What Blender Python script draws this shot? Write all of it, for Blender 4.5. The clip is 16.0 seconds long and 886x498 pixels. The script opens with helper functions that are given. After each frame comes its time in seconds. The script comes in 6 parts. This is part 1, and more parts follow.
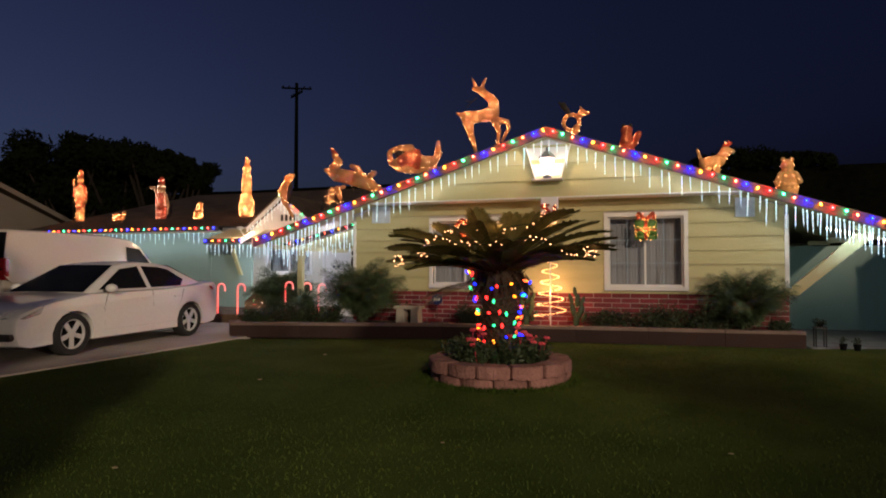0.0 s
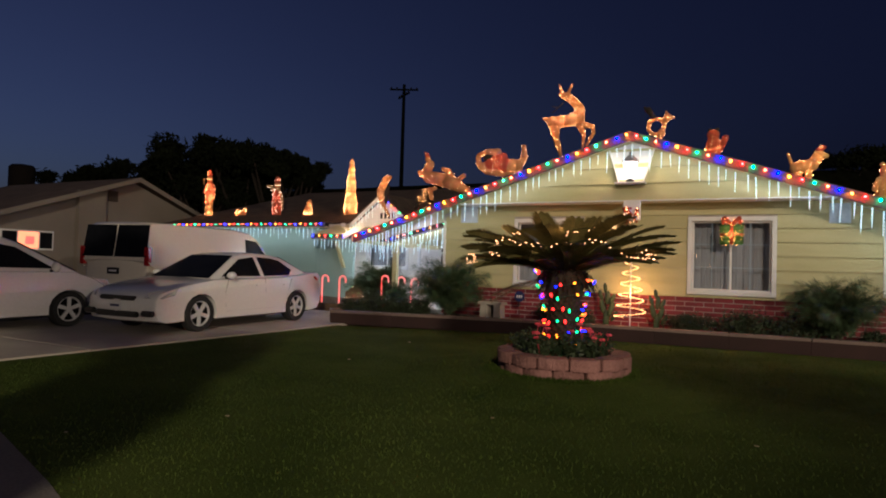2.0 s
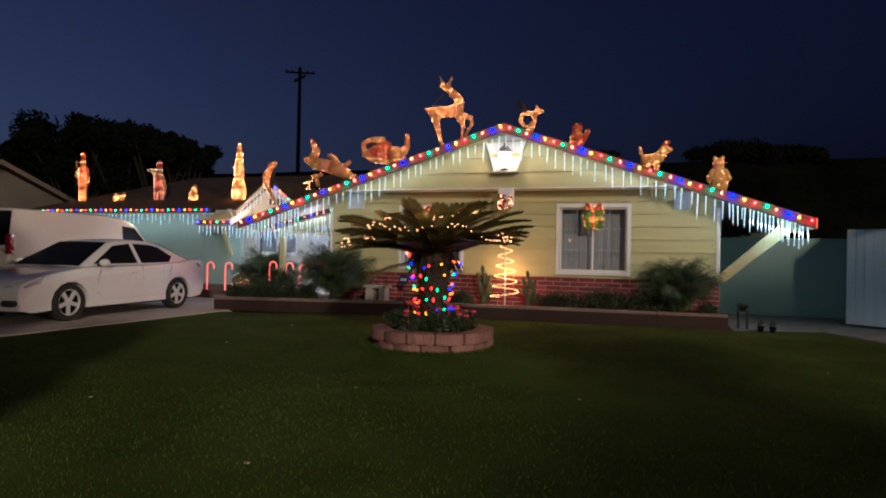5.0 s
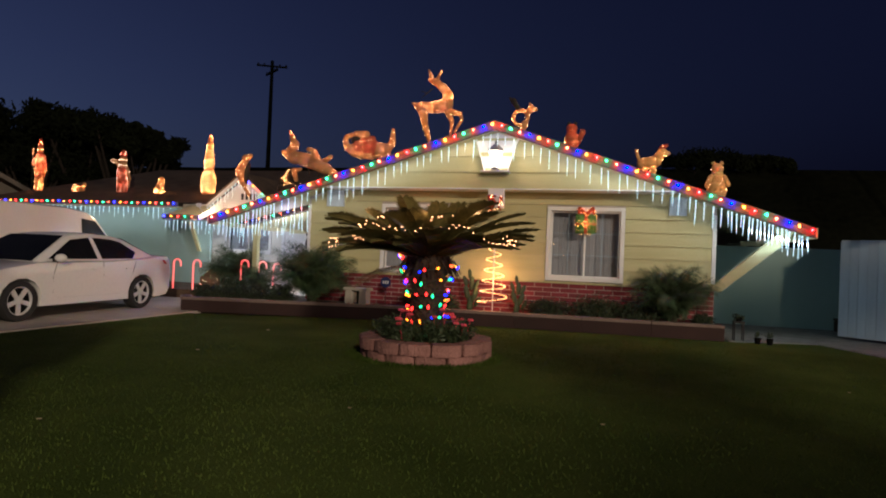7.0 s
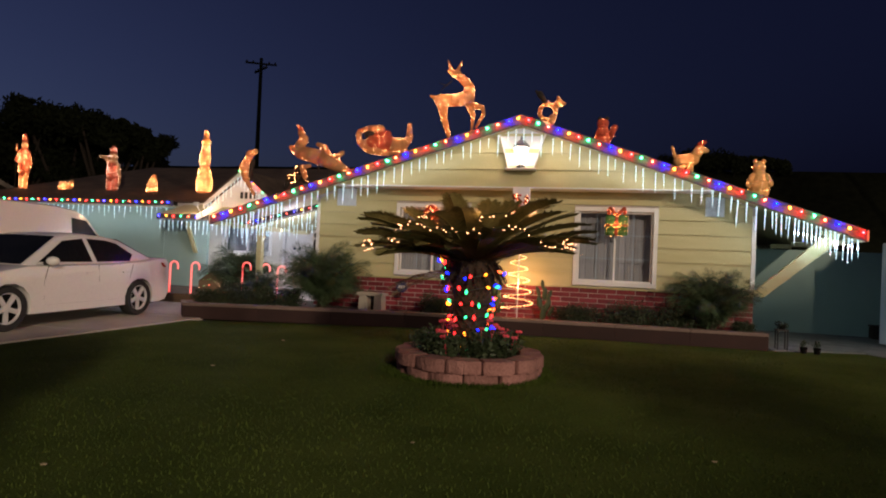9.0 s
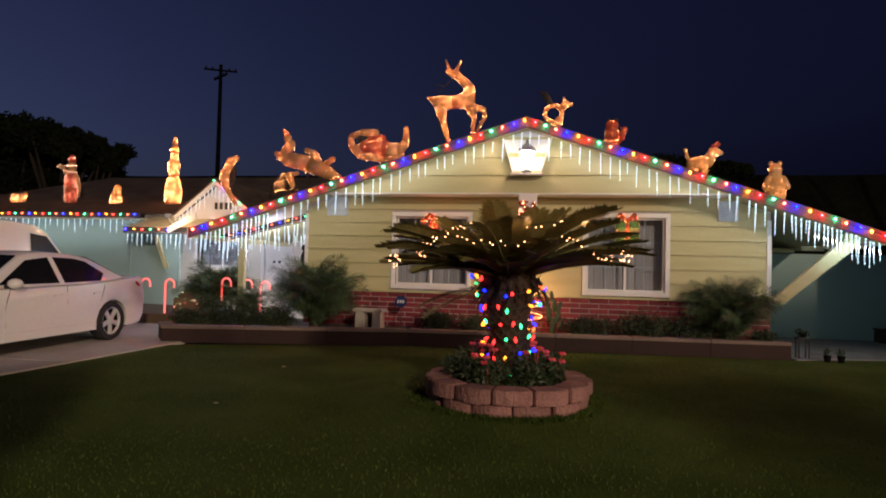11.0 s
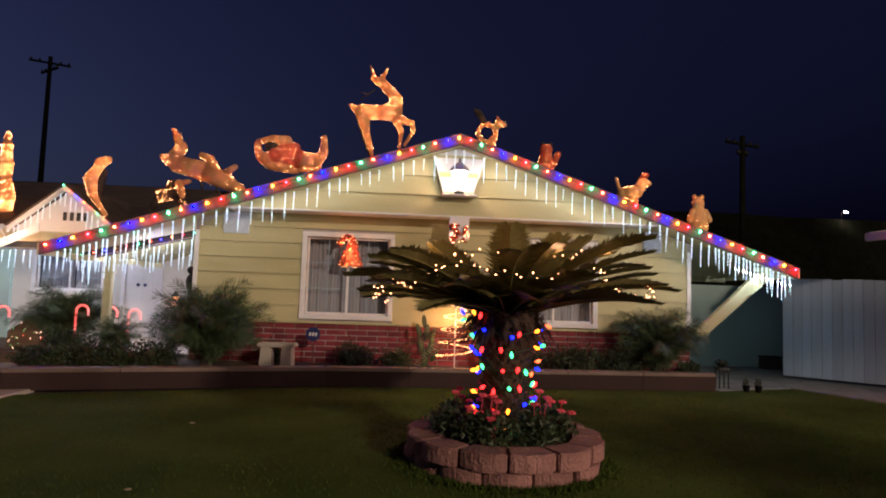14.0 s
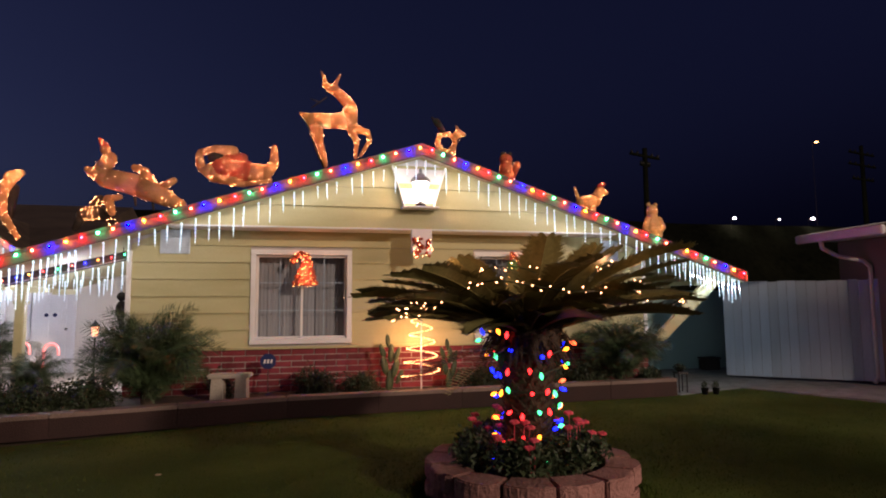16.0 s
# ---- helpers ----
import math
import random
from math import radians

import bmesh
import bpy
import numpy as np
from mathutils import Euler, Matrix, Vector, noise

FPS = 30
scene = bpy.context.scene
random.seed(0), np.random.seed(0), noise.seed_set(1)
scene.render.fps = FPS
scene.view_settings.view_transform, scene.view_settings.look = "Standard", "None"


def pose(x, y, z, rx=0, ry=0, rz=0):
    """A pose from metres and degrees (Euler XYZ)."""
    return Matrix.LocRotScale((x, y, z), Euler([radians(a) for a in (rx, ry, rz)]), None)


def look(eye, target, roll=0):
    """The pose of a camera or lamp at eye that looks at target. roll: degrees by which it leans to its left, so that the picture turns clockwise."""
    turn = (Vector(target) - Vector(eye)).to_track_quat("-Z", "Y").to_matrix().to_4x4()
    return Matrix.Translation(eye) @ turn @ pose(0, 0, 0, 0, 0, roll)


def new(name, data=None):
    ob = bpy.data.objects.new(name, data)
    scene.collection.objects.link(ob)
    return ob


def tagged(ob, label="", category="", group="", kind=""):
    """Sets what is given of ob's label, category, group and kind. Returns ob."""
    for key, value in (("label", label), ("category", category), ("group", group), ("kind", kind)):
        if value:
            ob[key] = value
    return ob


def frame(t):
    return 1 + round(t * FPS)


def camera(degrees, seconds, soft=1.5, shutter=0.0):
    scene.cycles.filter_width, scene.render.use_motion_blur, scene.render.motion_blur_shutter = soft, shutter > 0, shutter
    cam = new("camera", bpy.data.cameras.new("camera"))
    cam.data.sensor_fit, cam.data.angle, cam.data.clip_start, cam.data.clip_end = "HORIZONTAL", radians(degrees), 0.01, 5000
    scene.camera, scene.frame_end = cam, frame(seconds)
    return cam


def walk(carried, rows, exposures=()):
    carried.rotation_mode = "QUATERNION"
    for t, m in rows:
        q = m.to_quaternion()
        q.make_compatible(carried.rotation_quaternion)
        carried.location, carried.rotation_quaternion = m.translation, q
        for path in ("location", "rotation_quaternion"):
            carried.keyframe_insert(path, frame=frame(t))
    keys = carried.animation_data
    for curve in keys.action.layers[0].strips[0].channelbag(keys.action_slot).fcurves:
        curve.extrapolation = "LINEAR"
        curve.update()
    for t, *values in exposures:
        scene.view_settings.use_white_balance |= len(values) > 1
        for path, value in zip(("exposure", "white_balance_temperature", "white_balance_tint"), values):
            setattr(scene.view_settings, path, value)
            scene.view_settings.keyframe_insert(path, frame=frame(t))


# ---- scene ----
cam = camera(72.7, 16.0, 1.9)
PATH = [
    (0, (-0.106, 0.193, 1.424), (-0.695, 2.103, 1.486), -0.0),
    (0.5, (0.028, -0.004, 1.412), (-0.653, 1.875, 1.496), -1.1),
    (1, (0.215, -0.145, 1.417), (-0.532, 1.709, 1.473), -0.1),
    (1.5, (0.399, -0.231, 1.424), (-0.422, 1.592, 1.484), 2.2),
    (2, (0.533, -0.349, 1.424), (-0.373, 1.434, 1.474), 1.7),
    (2.5, (0.628, -0.506, 1.394), (-0.323, 1.253, 1.395), 1.1),
    (3, (0.751, -0.584, 1.389), (-0.063, 1.243, 1.412), 1.7),
    (3.5, (0.857, -0.608, 1.389), (0.126, 1.254, 1.424), 1.0),
    (4, (1.011, -0.647, 1.381), (0.322, 1.23, 1.397), 2.3),
    (4.5, (1.113, -0.672, 1.382), (0.482, 1.226, 1.395), 1.5),
    (7, (0.541, -0.111, 1.404), (0.035, 1.824, 1.424), 2.4),
    (7.5, (0.324, 0.052, 1.41), (-0.101, 2.006, 1.439), 1.4),
    (8, (0.093, 0.162, 1.417), (-0.354, 2.111, 1.414), 0.7),
    (8.5, (-0.156, 0.34, 1.431), (-0.594, 2.291, 1.478), 0.5),
    (9, (-0.345, 0.499, 1.419), (-0.806, 2.445, 1.443), 2.5),
    (11.5, (-1.508, 1.306, 1.516), (-1.811, 3.281, 1.589), 1.7),
    (12, (-1.738, 1.529, 1.545), (-1.981, 3.511, 1.649), 2.5),
    (12.5, (-1.929, 1.638, 1.527), (-1.955, 3.636, 1.603), -0.7),
    (13, (-2.181, 1.768, 1.512), (-2.184, 3.767, 1.549), 1.2),
    (13.5, (-2.402, 1.976, 1.539), (-2.343, 3.972, 1.652), 1.5),
    (14, (-2.622, 2.108, 1.542), (-2.479, 4.098, 1.683), 2.0),
    (14.5, (-2.88, 2.192, 1.547), (-2.654, 4.176, 1.655), -0.1),
    (15, (-3.054, 2.378, 1.57), (-2.761, 4.349, 1.749), -0.7),
    (15.5, (-3.23, 2.543, 1.553), (-2.85, 4.503, 1.675), 2.5),
    (16, (-3.456, 2.676, 1.58), (-3.016, 4.618, 1.769), -0.4),
]
walk(cam, [(t, look(eye, target, roll)) for t, eye, target, roll in PATH], [(0, -0.07, 6350, 18), (2.5, -0.12, 5850, 15), (4.7, -0.14, 5750, 15), (9, 0.0, 6300, 21), (12, -0.02, 6350, 25), (16, 0.10, 6350, 31)])

# ---- light ----
world = bpy.data.worlds.new("dusk_world")
scene.world = world
world.use_nodes = True
wn, wl = world.node_tree.nodes, world.node_tree.links
sky = wn.new("ShaderNodeTexSky")
sky.sky_type, sky.sun_disc = "NISHITA", False
sky.sun_elevation, sky.sun_rotation = radians(-4.1), radians(-80)
sky.air_density, sky.dust_density, sky.ozone_density = 1.0, 2.0, 3.0
# the city's faint violet skyglow is added to the last daylight
sky_glow = wn.new("ShaderNodeMix")
sky_glow.data_type, sky_glow.blend_type = "RGBA", "ADD"
sky_glow.inputs[0].default_value = 1.0
sky_glow.inputs[7].default_value = (0.0005, 0.0009, 0.0046, 1)
haze = wn.new("ShaderNodeHueSaturation")
haze.inputs["Saturation"].default_value = 0.85
wl.new(sky.outputs[0], haze.inputs["Color"])
wl.new(haze.outputs[0], sky_glow.inputs[6])
wl.new(sky_glow.outputs[2], wn["Background"].inputs[0])
wn["Background"].inputs[1].default_value = 0.93


def lamp(name, kind, at, power, colour, size=0.1, target=None, spot=60, blend=0.5):
    data = bpy.data.lights.new(name, kind)
    data.energy, data.color = power, colour
    if kind == "SPOT":
        data.spot_size, data.spot_blend = radians(spot), blend
    if kind in ("SPOT", "POINT"):
        data.shadow_soft_size = size
    ob = new(name, data)
    ob.matrix_world = look(at, target) if target else pose(*at)
    return ob


# a street lamp across the road, behind the camera, throws the tree's shadow on the lawn
lamp("street_light", "POINT", (20.0, -31.3, 16.5), 38500, (1.0, 0.82, 0.54), 1.0)
lamp("street_light", "POINT", (50.0, -25.0, 8.0), 27000, (1.0, 0.80, 0.56), 0.6)
lamp("lantern_light", "POINT", (-1.65, 12.19, 3.46), 25, (1.0, 0.72, 0.38), 0.05)
lamp("window_hat_light", "POINT", (-3.50, 12.70, 2.16), 4.5, (1.0, 0.34, 0.12), 0.05)
lamp("window_gift_light", "POINT", (0.225, 12.70, 2.18), 2.4, (1.0, 0.44, 0.14), 0.05)
lamp("spiral_tree_light", "POINT", (-1.62, 12.45, 0.95), 26, (1.0, 0.46, 0.14), 0.10)
lamp("flood_light_beam", "POINT", (-10.80, 15.14, 2.60), 40, (1.0, 0.58, 0.28), 0.05)
lamp("path_lantern_light", "POINT", (-7.4, 15.5, 1.14), 4.0, (1.0, 0.48, 0.16), 0.04)

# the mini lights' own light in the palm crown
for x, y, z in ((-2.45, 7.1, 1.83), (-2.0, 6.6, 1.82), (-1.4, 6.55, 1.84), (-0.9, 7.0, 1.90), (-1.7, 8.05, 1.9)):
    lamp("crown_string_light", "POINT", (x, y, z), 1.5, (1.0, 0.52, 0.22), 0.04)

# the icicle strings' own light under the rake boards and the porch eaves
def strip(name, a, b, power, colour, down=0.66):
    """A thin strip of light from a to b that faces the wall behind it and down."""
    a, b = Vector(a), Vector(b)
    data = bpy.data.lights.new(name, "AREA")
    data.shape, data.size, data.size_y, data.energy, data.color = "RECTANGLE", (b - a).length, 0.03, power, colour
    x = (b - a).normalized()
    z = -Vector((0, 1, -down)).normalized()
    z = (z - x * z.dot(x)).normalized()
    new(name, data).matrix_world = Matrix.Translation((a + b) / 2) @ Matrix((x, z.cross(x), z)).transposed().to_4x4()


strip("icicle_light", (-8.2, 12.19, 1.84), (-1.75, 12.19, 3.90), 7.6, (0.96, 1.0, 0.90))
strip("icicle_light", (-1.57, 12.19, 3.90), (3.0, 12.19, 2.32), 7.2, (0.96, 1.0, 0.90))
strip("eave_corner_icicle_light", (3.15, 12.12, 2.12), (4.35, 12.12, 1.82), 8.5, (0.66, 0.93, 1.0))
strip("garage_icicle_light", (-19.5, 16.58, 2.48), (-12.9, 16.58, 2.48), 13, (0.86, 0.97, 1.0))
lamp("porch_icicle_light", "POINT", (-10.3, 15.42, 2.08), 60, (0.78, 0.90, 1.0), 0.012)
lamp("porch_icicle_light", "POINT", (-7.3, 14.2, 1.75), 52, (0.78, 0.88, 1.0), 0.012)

# ---- materials ----


def nodes_of(name):
    m = bpy.data.materials.new(name)
    m.use_nodes = True
    return m, m.node_tree.nodes, m.node_tree.links, m.node_tree.nodes["Principled BSDF"]


def surf(name, dark, light, scale=3.0, rough=0.7, bump=0.2, fine=40.0, metal=0.0, vary=0.0, stretch=(1, 1, 1), coat=0.0, spec=0.5):
    """Two colours mixed by broad and fine noise, with a fine relief; vary: how much each object differs in brightness."""
    m, n, l, b = nodes_of(name)
    co = n.new("ShaderNodeTexCoord")
    mp = n.new("ShaderNodeMapping")
    mp.inputs["Scale"].default_value = stretch
    l.new(co.outputs["Object"], mp.inputs[0])
    broad, small = n.new("ShaderNodeTexNoise"), n.new("ShaderNodeTexNoise")
    broad.inputs["Scale"].default_value, broad.inputs["Detail"].default_value = scale, 5
    small.inputs["Scale"].default_value, small.inputs["Detail"].default_value = fine, 4
    l.new(mp.outputs[0], broad.inputs["Vector"]), l.new(mp.outputs[0], small.inputs["Vector"])
    add = n.new("ShaderNodeMath")
    add.operation = "MULTIPLY_ADD"
    add.inputs[1].default_value = 0.45
    l.new(small.outputs[0], add.inputs[0])
    half = n.new("ShaderNodeMath")
    half.operation = "MULTIPLY"
    half.inputs[1].default_value = 0.6
    l.new(broad.outputs[0], half.inputs[0]), l.new(half.outputs[0], add.inputs[2])
    ramp = n.new("ShaderNodeValToRGB")
    ramp.color_ramp.elements[0].position, ramp.color_ramp.elements[1].position = 0.36, 0.68
    ramp.color_ramp.elements[0].color, ramp.color_ramp.elements[1].color = (*dark, 1), (*light, 1)
    l.new(add.outputs[0], ramp.inputs[0])
    out = ramp.outputs[0]
    if vary:
        info, hsv, rng = n.new("ShaderNodeObjectInfo"), n.new("ShaderNodeHueSaturation"), n.new("ShaderNodeMapRange")
        rng.inputs[3].default_value, rng.inputs[4].default_value = 1 - vary, 1 + vary
        l.new(info.outputs["Random"], rng.inputs[0]), l.new(rng.outputs[0], hsv.inputs["Value"])
        l.new(out, hsv.inputs["Color"])
        out = hsv.outputs[0]
    l.new(out, b.inputs["Base Color"])
    rr = n.new("ShaderNodeMapRange")
    rr.inputs[3].default_value, rr.inputs[4].default_value = max(0.02, rough - 0.1), min(1, rough + 0.1)
    l.new(broad.outputs[0], rr.inputs[0]), l.new(rr.outputs[0], b.inputs["Roughness"])
    b.inputs["Metallic"].default_value, b.inputs["Coat Weight"].default_value = metal, coat
    b.inputs["Specular IOR Level"].default_value = spec
    if bump:
        bp = n.new("ShaderNodeBump")
        bp.inputs["Strength"].default_value, bp.inputs["Distance"].default_value = bump, 0.02
        l.new(small.outputs[0], bp.inputs["Height"]), l.new(bp.outputs[0], b.inputs["Normal"])
    return m


def glow(name, colour, strength, base=(0.8, 0.8, 0.8)):
    m, n, l, b = nodes_of(name)
    b.inputs["Base Color"].default_value = (*base, 1)
    b.inputs["Emission Color"].default_value, b.inputs["Emission Strength"].default_value = (*colour, 1), strength
    return m


def glass(name, tint=(0.9, 0.95, 1.0), gloss=0.03, amount=0.08):
    """Thin clear pane: lets light through and mirrors a little, more at a slant."""
    m, n, l, b = nodes_of(name)
    n.remove(b)
    tr, gl, mix, fr = n.new("ShaderNodeBsdfTransparent"), n.new("ShaderNodeBsdfGlossy"), n.new("ShaderNodeMixShader"), n.new("ShaderNodeFresnel")
    tr.inputs[0].default_value = (*tint, 1)
    gl.inputs["Roughness"].default_value = gloss
    fr.inputs[0].default_value = 1.5
    add = n.new("ShaderNodeMath")
    add.inputs[1].default_value = amount
    l.new(fr.outputs[0], add.inputs[0]), l.new(add.outputs[0], mix.inputs[0])
    l.new(tr.outputs[0], mix.inputs[1]), l.new(gl.outputs[0], mix.inputs[2])
    l.new(mix.outputs[0], n["Material Output"].inputs[0])
    return m


M = dict(
    grass=surf("grass", (0.031, 0.055, 0.010), (0.092, 0.124, 0.028), 0.8, 0.95, 0.6, 60, spec=0.03),
    blade=surf("grass_blade", (0.034, 0.058, 0.011), (0.088, 0.122, 0.027), 0.7, 0.95, 0.0, 9, spec=0.0),
    dirt=surf("dirt", (0.03, 0.02, 0.012), (0.085, 0.06, 0.04), 2, 0.95, 0.8, 35),
    concrete=surf("concrete", (0.36, 0.32, 0.27), (0.55, 0.50, 0.43), 0.9, 0.85, 0.3, 60),
    pave=surf("worn_pavement", (0.13, 0.115, 0.10), (0.23, 0.205, 0.18), 0.9, 0.9, 0.4, 50),
    tinselred=surf("red_tinsel_cloth", (0.42, 0.05, 0.02), (0.62, 0.12, 0.06), 10, 0.6, 0.4, 70),
    asphalt=surf("asphalt", (0.03, 0.03, 0.032), (0.06, 0.06, 0.06), 1.5, 0.9, 0.6, 120),
    siding=surf("yellow_siding_paint", (0.44, 0.41, 0.205), (0.54, 0.50, 0.275), 0.8, 0.55, 0.25, 30, vary=0.05, stretch=(1, 1, 6)),
    sage=surf("sage_paint", (0.28, 0.42, 0.39), (0.36, 0.51, 0.475), 0.7, 0.7, 0.3, 90),
    cream=surf("cream_stucco", (0.66, 0.64, 0.58), (0.76, 0.74, 0.68), 0.8, 0.8, 0.5, 90),
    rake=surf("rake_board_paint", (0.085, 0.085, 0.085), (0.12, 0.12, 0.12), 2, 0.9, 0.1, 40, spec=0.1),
    ornament=glow("ornament_bulb_lit", (1.0, 0.34, 0.07), 26.0),
    white=surf("white_paint", (0.70, 0.70, 0.70), (0.82, 0.82, 0.82), 2, 0.5, 0.1, 40),
    fence=surf("white_fence_paint", (0.48, 0.60, 0.74), (0.62, 0.74, 0.87), 1.2, 0.75, 0.5, 30, vary=0.1, stretch=(6, 6, 0.5)),
    brick=surf("red_painted_brick", (0.15, 0.015, 0.024), (0.28, 0.036, 0.050), 3, 0.75, 0.5, 50, vary=0.25),
    mortar=surf("pale_mortar", (0.38, 0.34, 0.32), (0.55, 0.50, 0.48), 3, 0.9, 0.5, 80),
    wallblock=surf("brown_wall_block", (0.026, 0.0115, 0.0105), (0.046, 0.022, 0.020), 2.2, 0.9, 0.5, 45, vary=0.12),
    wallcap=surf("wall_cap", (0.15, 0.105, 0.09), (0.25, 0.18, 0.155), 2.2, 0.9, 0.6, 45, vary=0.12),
    stone=surf("tumbled_block", (0.19, 0.085, 0.074), (0.35, 0.175, 0.155), 4, 0.9, 0.9, 40, vary=0.16),
    shingle=surf("brown_shingle", (0.065, 0.043, 0.031), (0.15, 0.105, 0.076), 1.5, 0.9, 0.7, 30, vary=0.2),
    soffit=surf("painted_soffit", (0.62, 0.58, 0.34), (0.74, 0.70, 0.46), 2, 0.7, 0.1, 40),
    trunk=surf("cycad_bark", (0.02, 0.012, 0.008), (0.064, 0.040, 0.028), 8, 0.95, 1.0, 40),
    frond=surf("cycad_leaf", (0.095, 0.090, 0.028), (0.22, 0.20, 0.075), 3, 0.45, 0.1, 30, vary=0.25),
    leaf=surf("shrub_leaf", (0.014, 0.028, 0.010), (0.042, 0.062, 0.024), 3, 0.6, 0.0, 20, vary=0.2),
    palmleaf=surf("feather_palm_leaf", (0.032, 0.062, 0.026), (0.088, 0.135, 0.058), 3, 0.55, 0.0, 20, vary=0.2),
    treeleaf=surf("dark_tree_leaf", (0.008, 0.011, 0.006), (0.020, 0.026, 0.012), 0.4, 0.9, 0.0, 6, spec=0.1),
    bark=surf("tree_bark", (0.03, 0.02, 0.014), (0.10, 0.07, 0.05), 4, 0.95, 1.0, 25),
    flower=surf("red_flower", (0.55, 0.035, 0.06), (0.80, 0.11, 0.15), 20, 0.6, 0.0, 40, vary=0.2),
    wire=surf("green_wire", (0.01, 0.02, 0.01), (0.02, 0.035, 0.02), 8, 0.5, 0.0, 20),
    carwhite=surf("white_car_paint", (0.76, 0.75, 0.73), (0.84, 0.83, 0.81), 0.7, 0.22, 0.0, 20, coat=0.6),
    vanwhite=surf("cream_van_paint", (0.84, 0.76, 0.62), (0.90, 0.83, 0.70), 0.7, 0.25, 0.0, 20, coat=0.6),
    carglass=surf("dark_car_glass", (0.006, 0.007, 0.009), (0.012, 0.013, 0.016), 2, 0.22, 0.0, 20, spec=0.03),
    black=surf("black_plastic", (0.010, 0.010, 0.010), (0.022, 0.022, 0.022), 4, 0.5, 0.1, 60),
    rubber=surf("tyre_rubber", (0.012, 0.012, 0.012), (0.025, 0.025, 0.025), 5, 0.85, 0.3, 60),
    alloy=surf("alloy", (0.66, 0.66, 0.67), (0.80, 0.80, 0.80), 6, 0.35, 0.0, 40, metal=0.25),
    chrome=surf("chrome", (0.7, 0.7, 0.72), (0.8, 0.8, 0.82), 6, 0.12, 0.0, 40, metal=1.0),
    redlens=surf("red_tail_lens", (0.30, 0.012, 0.012), (0.42, 0.02, 0.02), 5, 0.2, 0.0, 30),
    headlens=surf("headlight_lens", (0.35, 0.36, 0.38), (0.55, 0.56, 0.58), 5, 0.12, 0.0, 30),
    gold=surf("golden_plush_mesh", (0.55, 0.30, 0.10), (0.75, 0.45, 0.18), 9, 0.8, 0.5, 80),
    rattan=surf("tan_woven_mesh", (0.36, 0.17, 0.066), (0.56, 0.29, 0.13), 6, 0.8, 0.5, 70),
    rattanred=surf("red_tinsel_mesh", (0.30, 0.035, 0.015), (0.52, 0.10, 0.04), 8, 0.7, 0.5, 70),
    darkfig=surf("dark_wire_mesh", (0.015, 0.012, 0.01), (0.05, 0.035, 0.025), 8, 0.8, 0.4, 60),
    neighbour=surf("tan_stucco", (0.19, 0.165, 0.14), (0.26, 0.225, 0.19), 0.6, 0.85, 0.5, 80),
    timber=surf("dark_timber", (0.025, 0.018, 0.014), (0.06, 0.045, 0.035), 2, 0.9, 0.5, 30, stretch=(6, 6, 0.4)),
    curtain=surf("grey_drape", (0.38, 0.35, 0.35), (0.48, 0.45, 0.45), 1.5, 0.95, 0.2, 60, stretch=(6, 1, 0.3)),
    dark=surf("unlit_room", (0.02, 0.018, 0.02), (0.05, 0.045, 0.05), 1, 0.95, 0.1, 20),
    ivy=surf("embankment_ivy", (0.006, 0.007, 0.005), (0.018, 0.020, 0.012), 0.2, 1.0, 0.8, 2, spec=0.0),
    blue=surf("sign_blue", (0.010, 0.018, 0.08), (0.018, 0.034, 0.13), 6, 0.4, 0.0, 30),
    ventblue=surf("pale_vent_screen", (0.42, 0.50, 0.58), (0.58, 0.66, 0.74), 8, 0.7, 0.2, 60),
    edgewood=surf("weathered_edging", (0.10, 0.060, 0.035), (0.20, 0.125, 0.075), 3, 0.9, 0.6, 40, stretch=(0.4, 6, 6)),
    gravel=surf("grey_path", (0.14, 0.14, 0.14), (0.30, 0.30, 0.29), 3, 0.95, 0.9, 30),
    pane=glass("window_pane"),
    icicle=glow("icicle_tube_lit", (0.42, 0.86, 1.0), 0.55),
    icebead=glow("icicle_bead_lit", (0.58, 0.95, 1.0), 2.6),
    warm=glow("warm_mini_bulb", (1.0, 0.36, 0.11), 100.0),
    warmred=glow("red_mini_bulb", (1.0, 0.10, 0.04), 26.0),
    warmwhite=glow("white_mini_bulb", (1.0, 0.43, 0.17), 14.0),
    figwhite=glow("pale_figure_bulb", (1.0, 0.62, 0.36), 18.0),
    rope=glow("warm_rope_bulb", (1.0, 0.44, 0.13), 5.0),
    greenmini=glow("green_mini_bulb", (0.05, 1.0, 0.25), 8.0),
    lampglass=glow("lantern_glass_lit", (1.0, 0.93, 0.80), 4.0),
    flood=glow("flood_face_lit", (1.0, 0.95, 0.88), 40.0),
    cane=glow("red_cane_tube_lit", (1.0, 0.025, 0.02), 1.5),
    caneband=glow("pale_cane_band_lit", (1.0, 0.16, 0.13), 1.5),
    amber=glow("amber_lantern_pane_lit", (1.0, 0.34, 0.06), 2.5),
    farlamp=glow("far_lamp_lit", (1.0, 0.92, 0.75), 60.0),
    faramber=glow("far_amber_lamp_lit", (1.0, 0.50, 0.12), 9.0),
    orangewin=glow("lit_orange_window", (1.0, 0.20, 0.06), 2.2),
    capblack=surf("black_enamel", (0.003, 0.003, 0.003), (0.005, 0.005, 0.005), 4, 0.7, 0.0, 60, spec=0.1),
    t_blue=glow("small_blue_bulb_lit", (0.006, 0.016, 1.0), 6.0, (0.02, 0.02, 0.4)),
    t_yellow=glow("small_amber_bulb_lit", (1.0, 0.27, 0.012), 6.0, (0.5, 0.3, 0.02)),
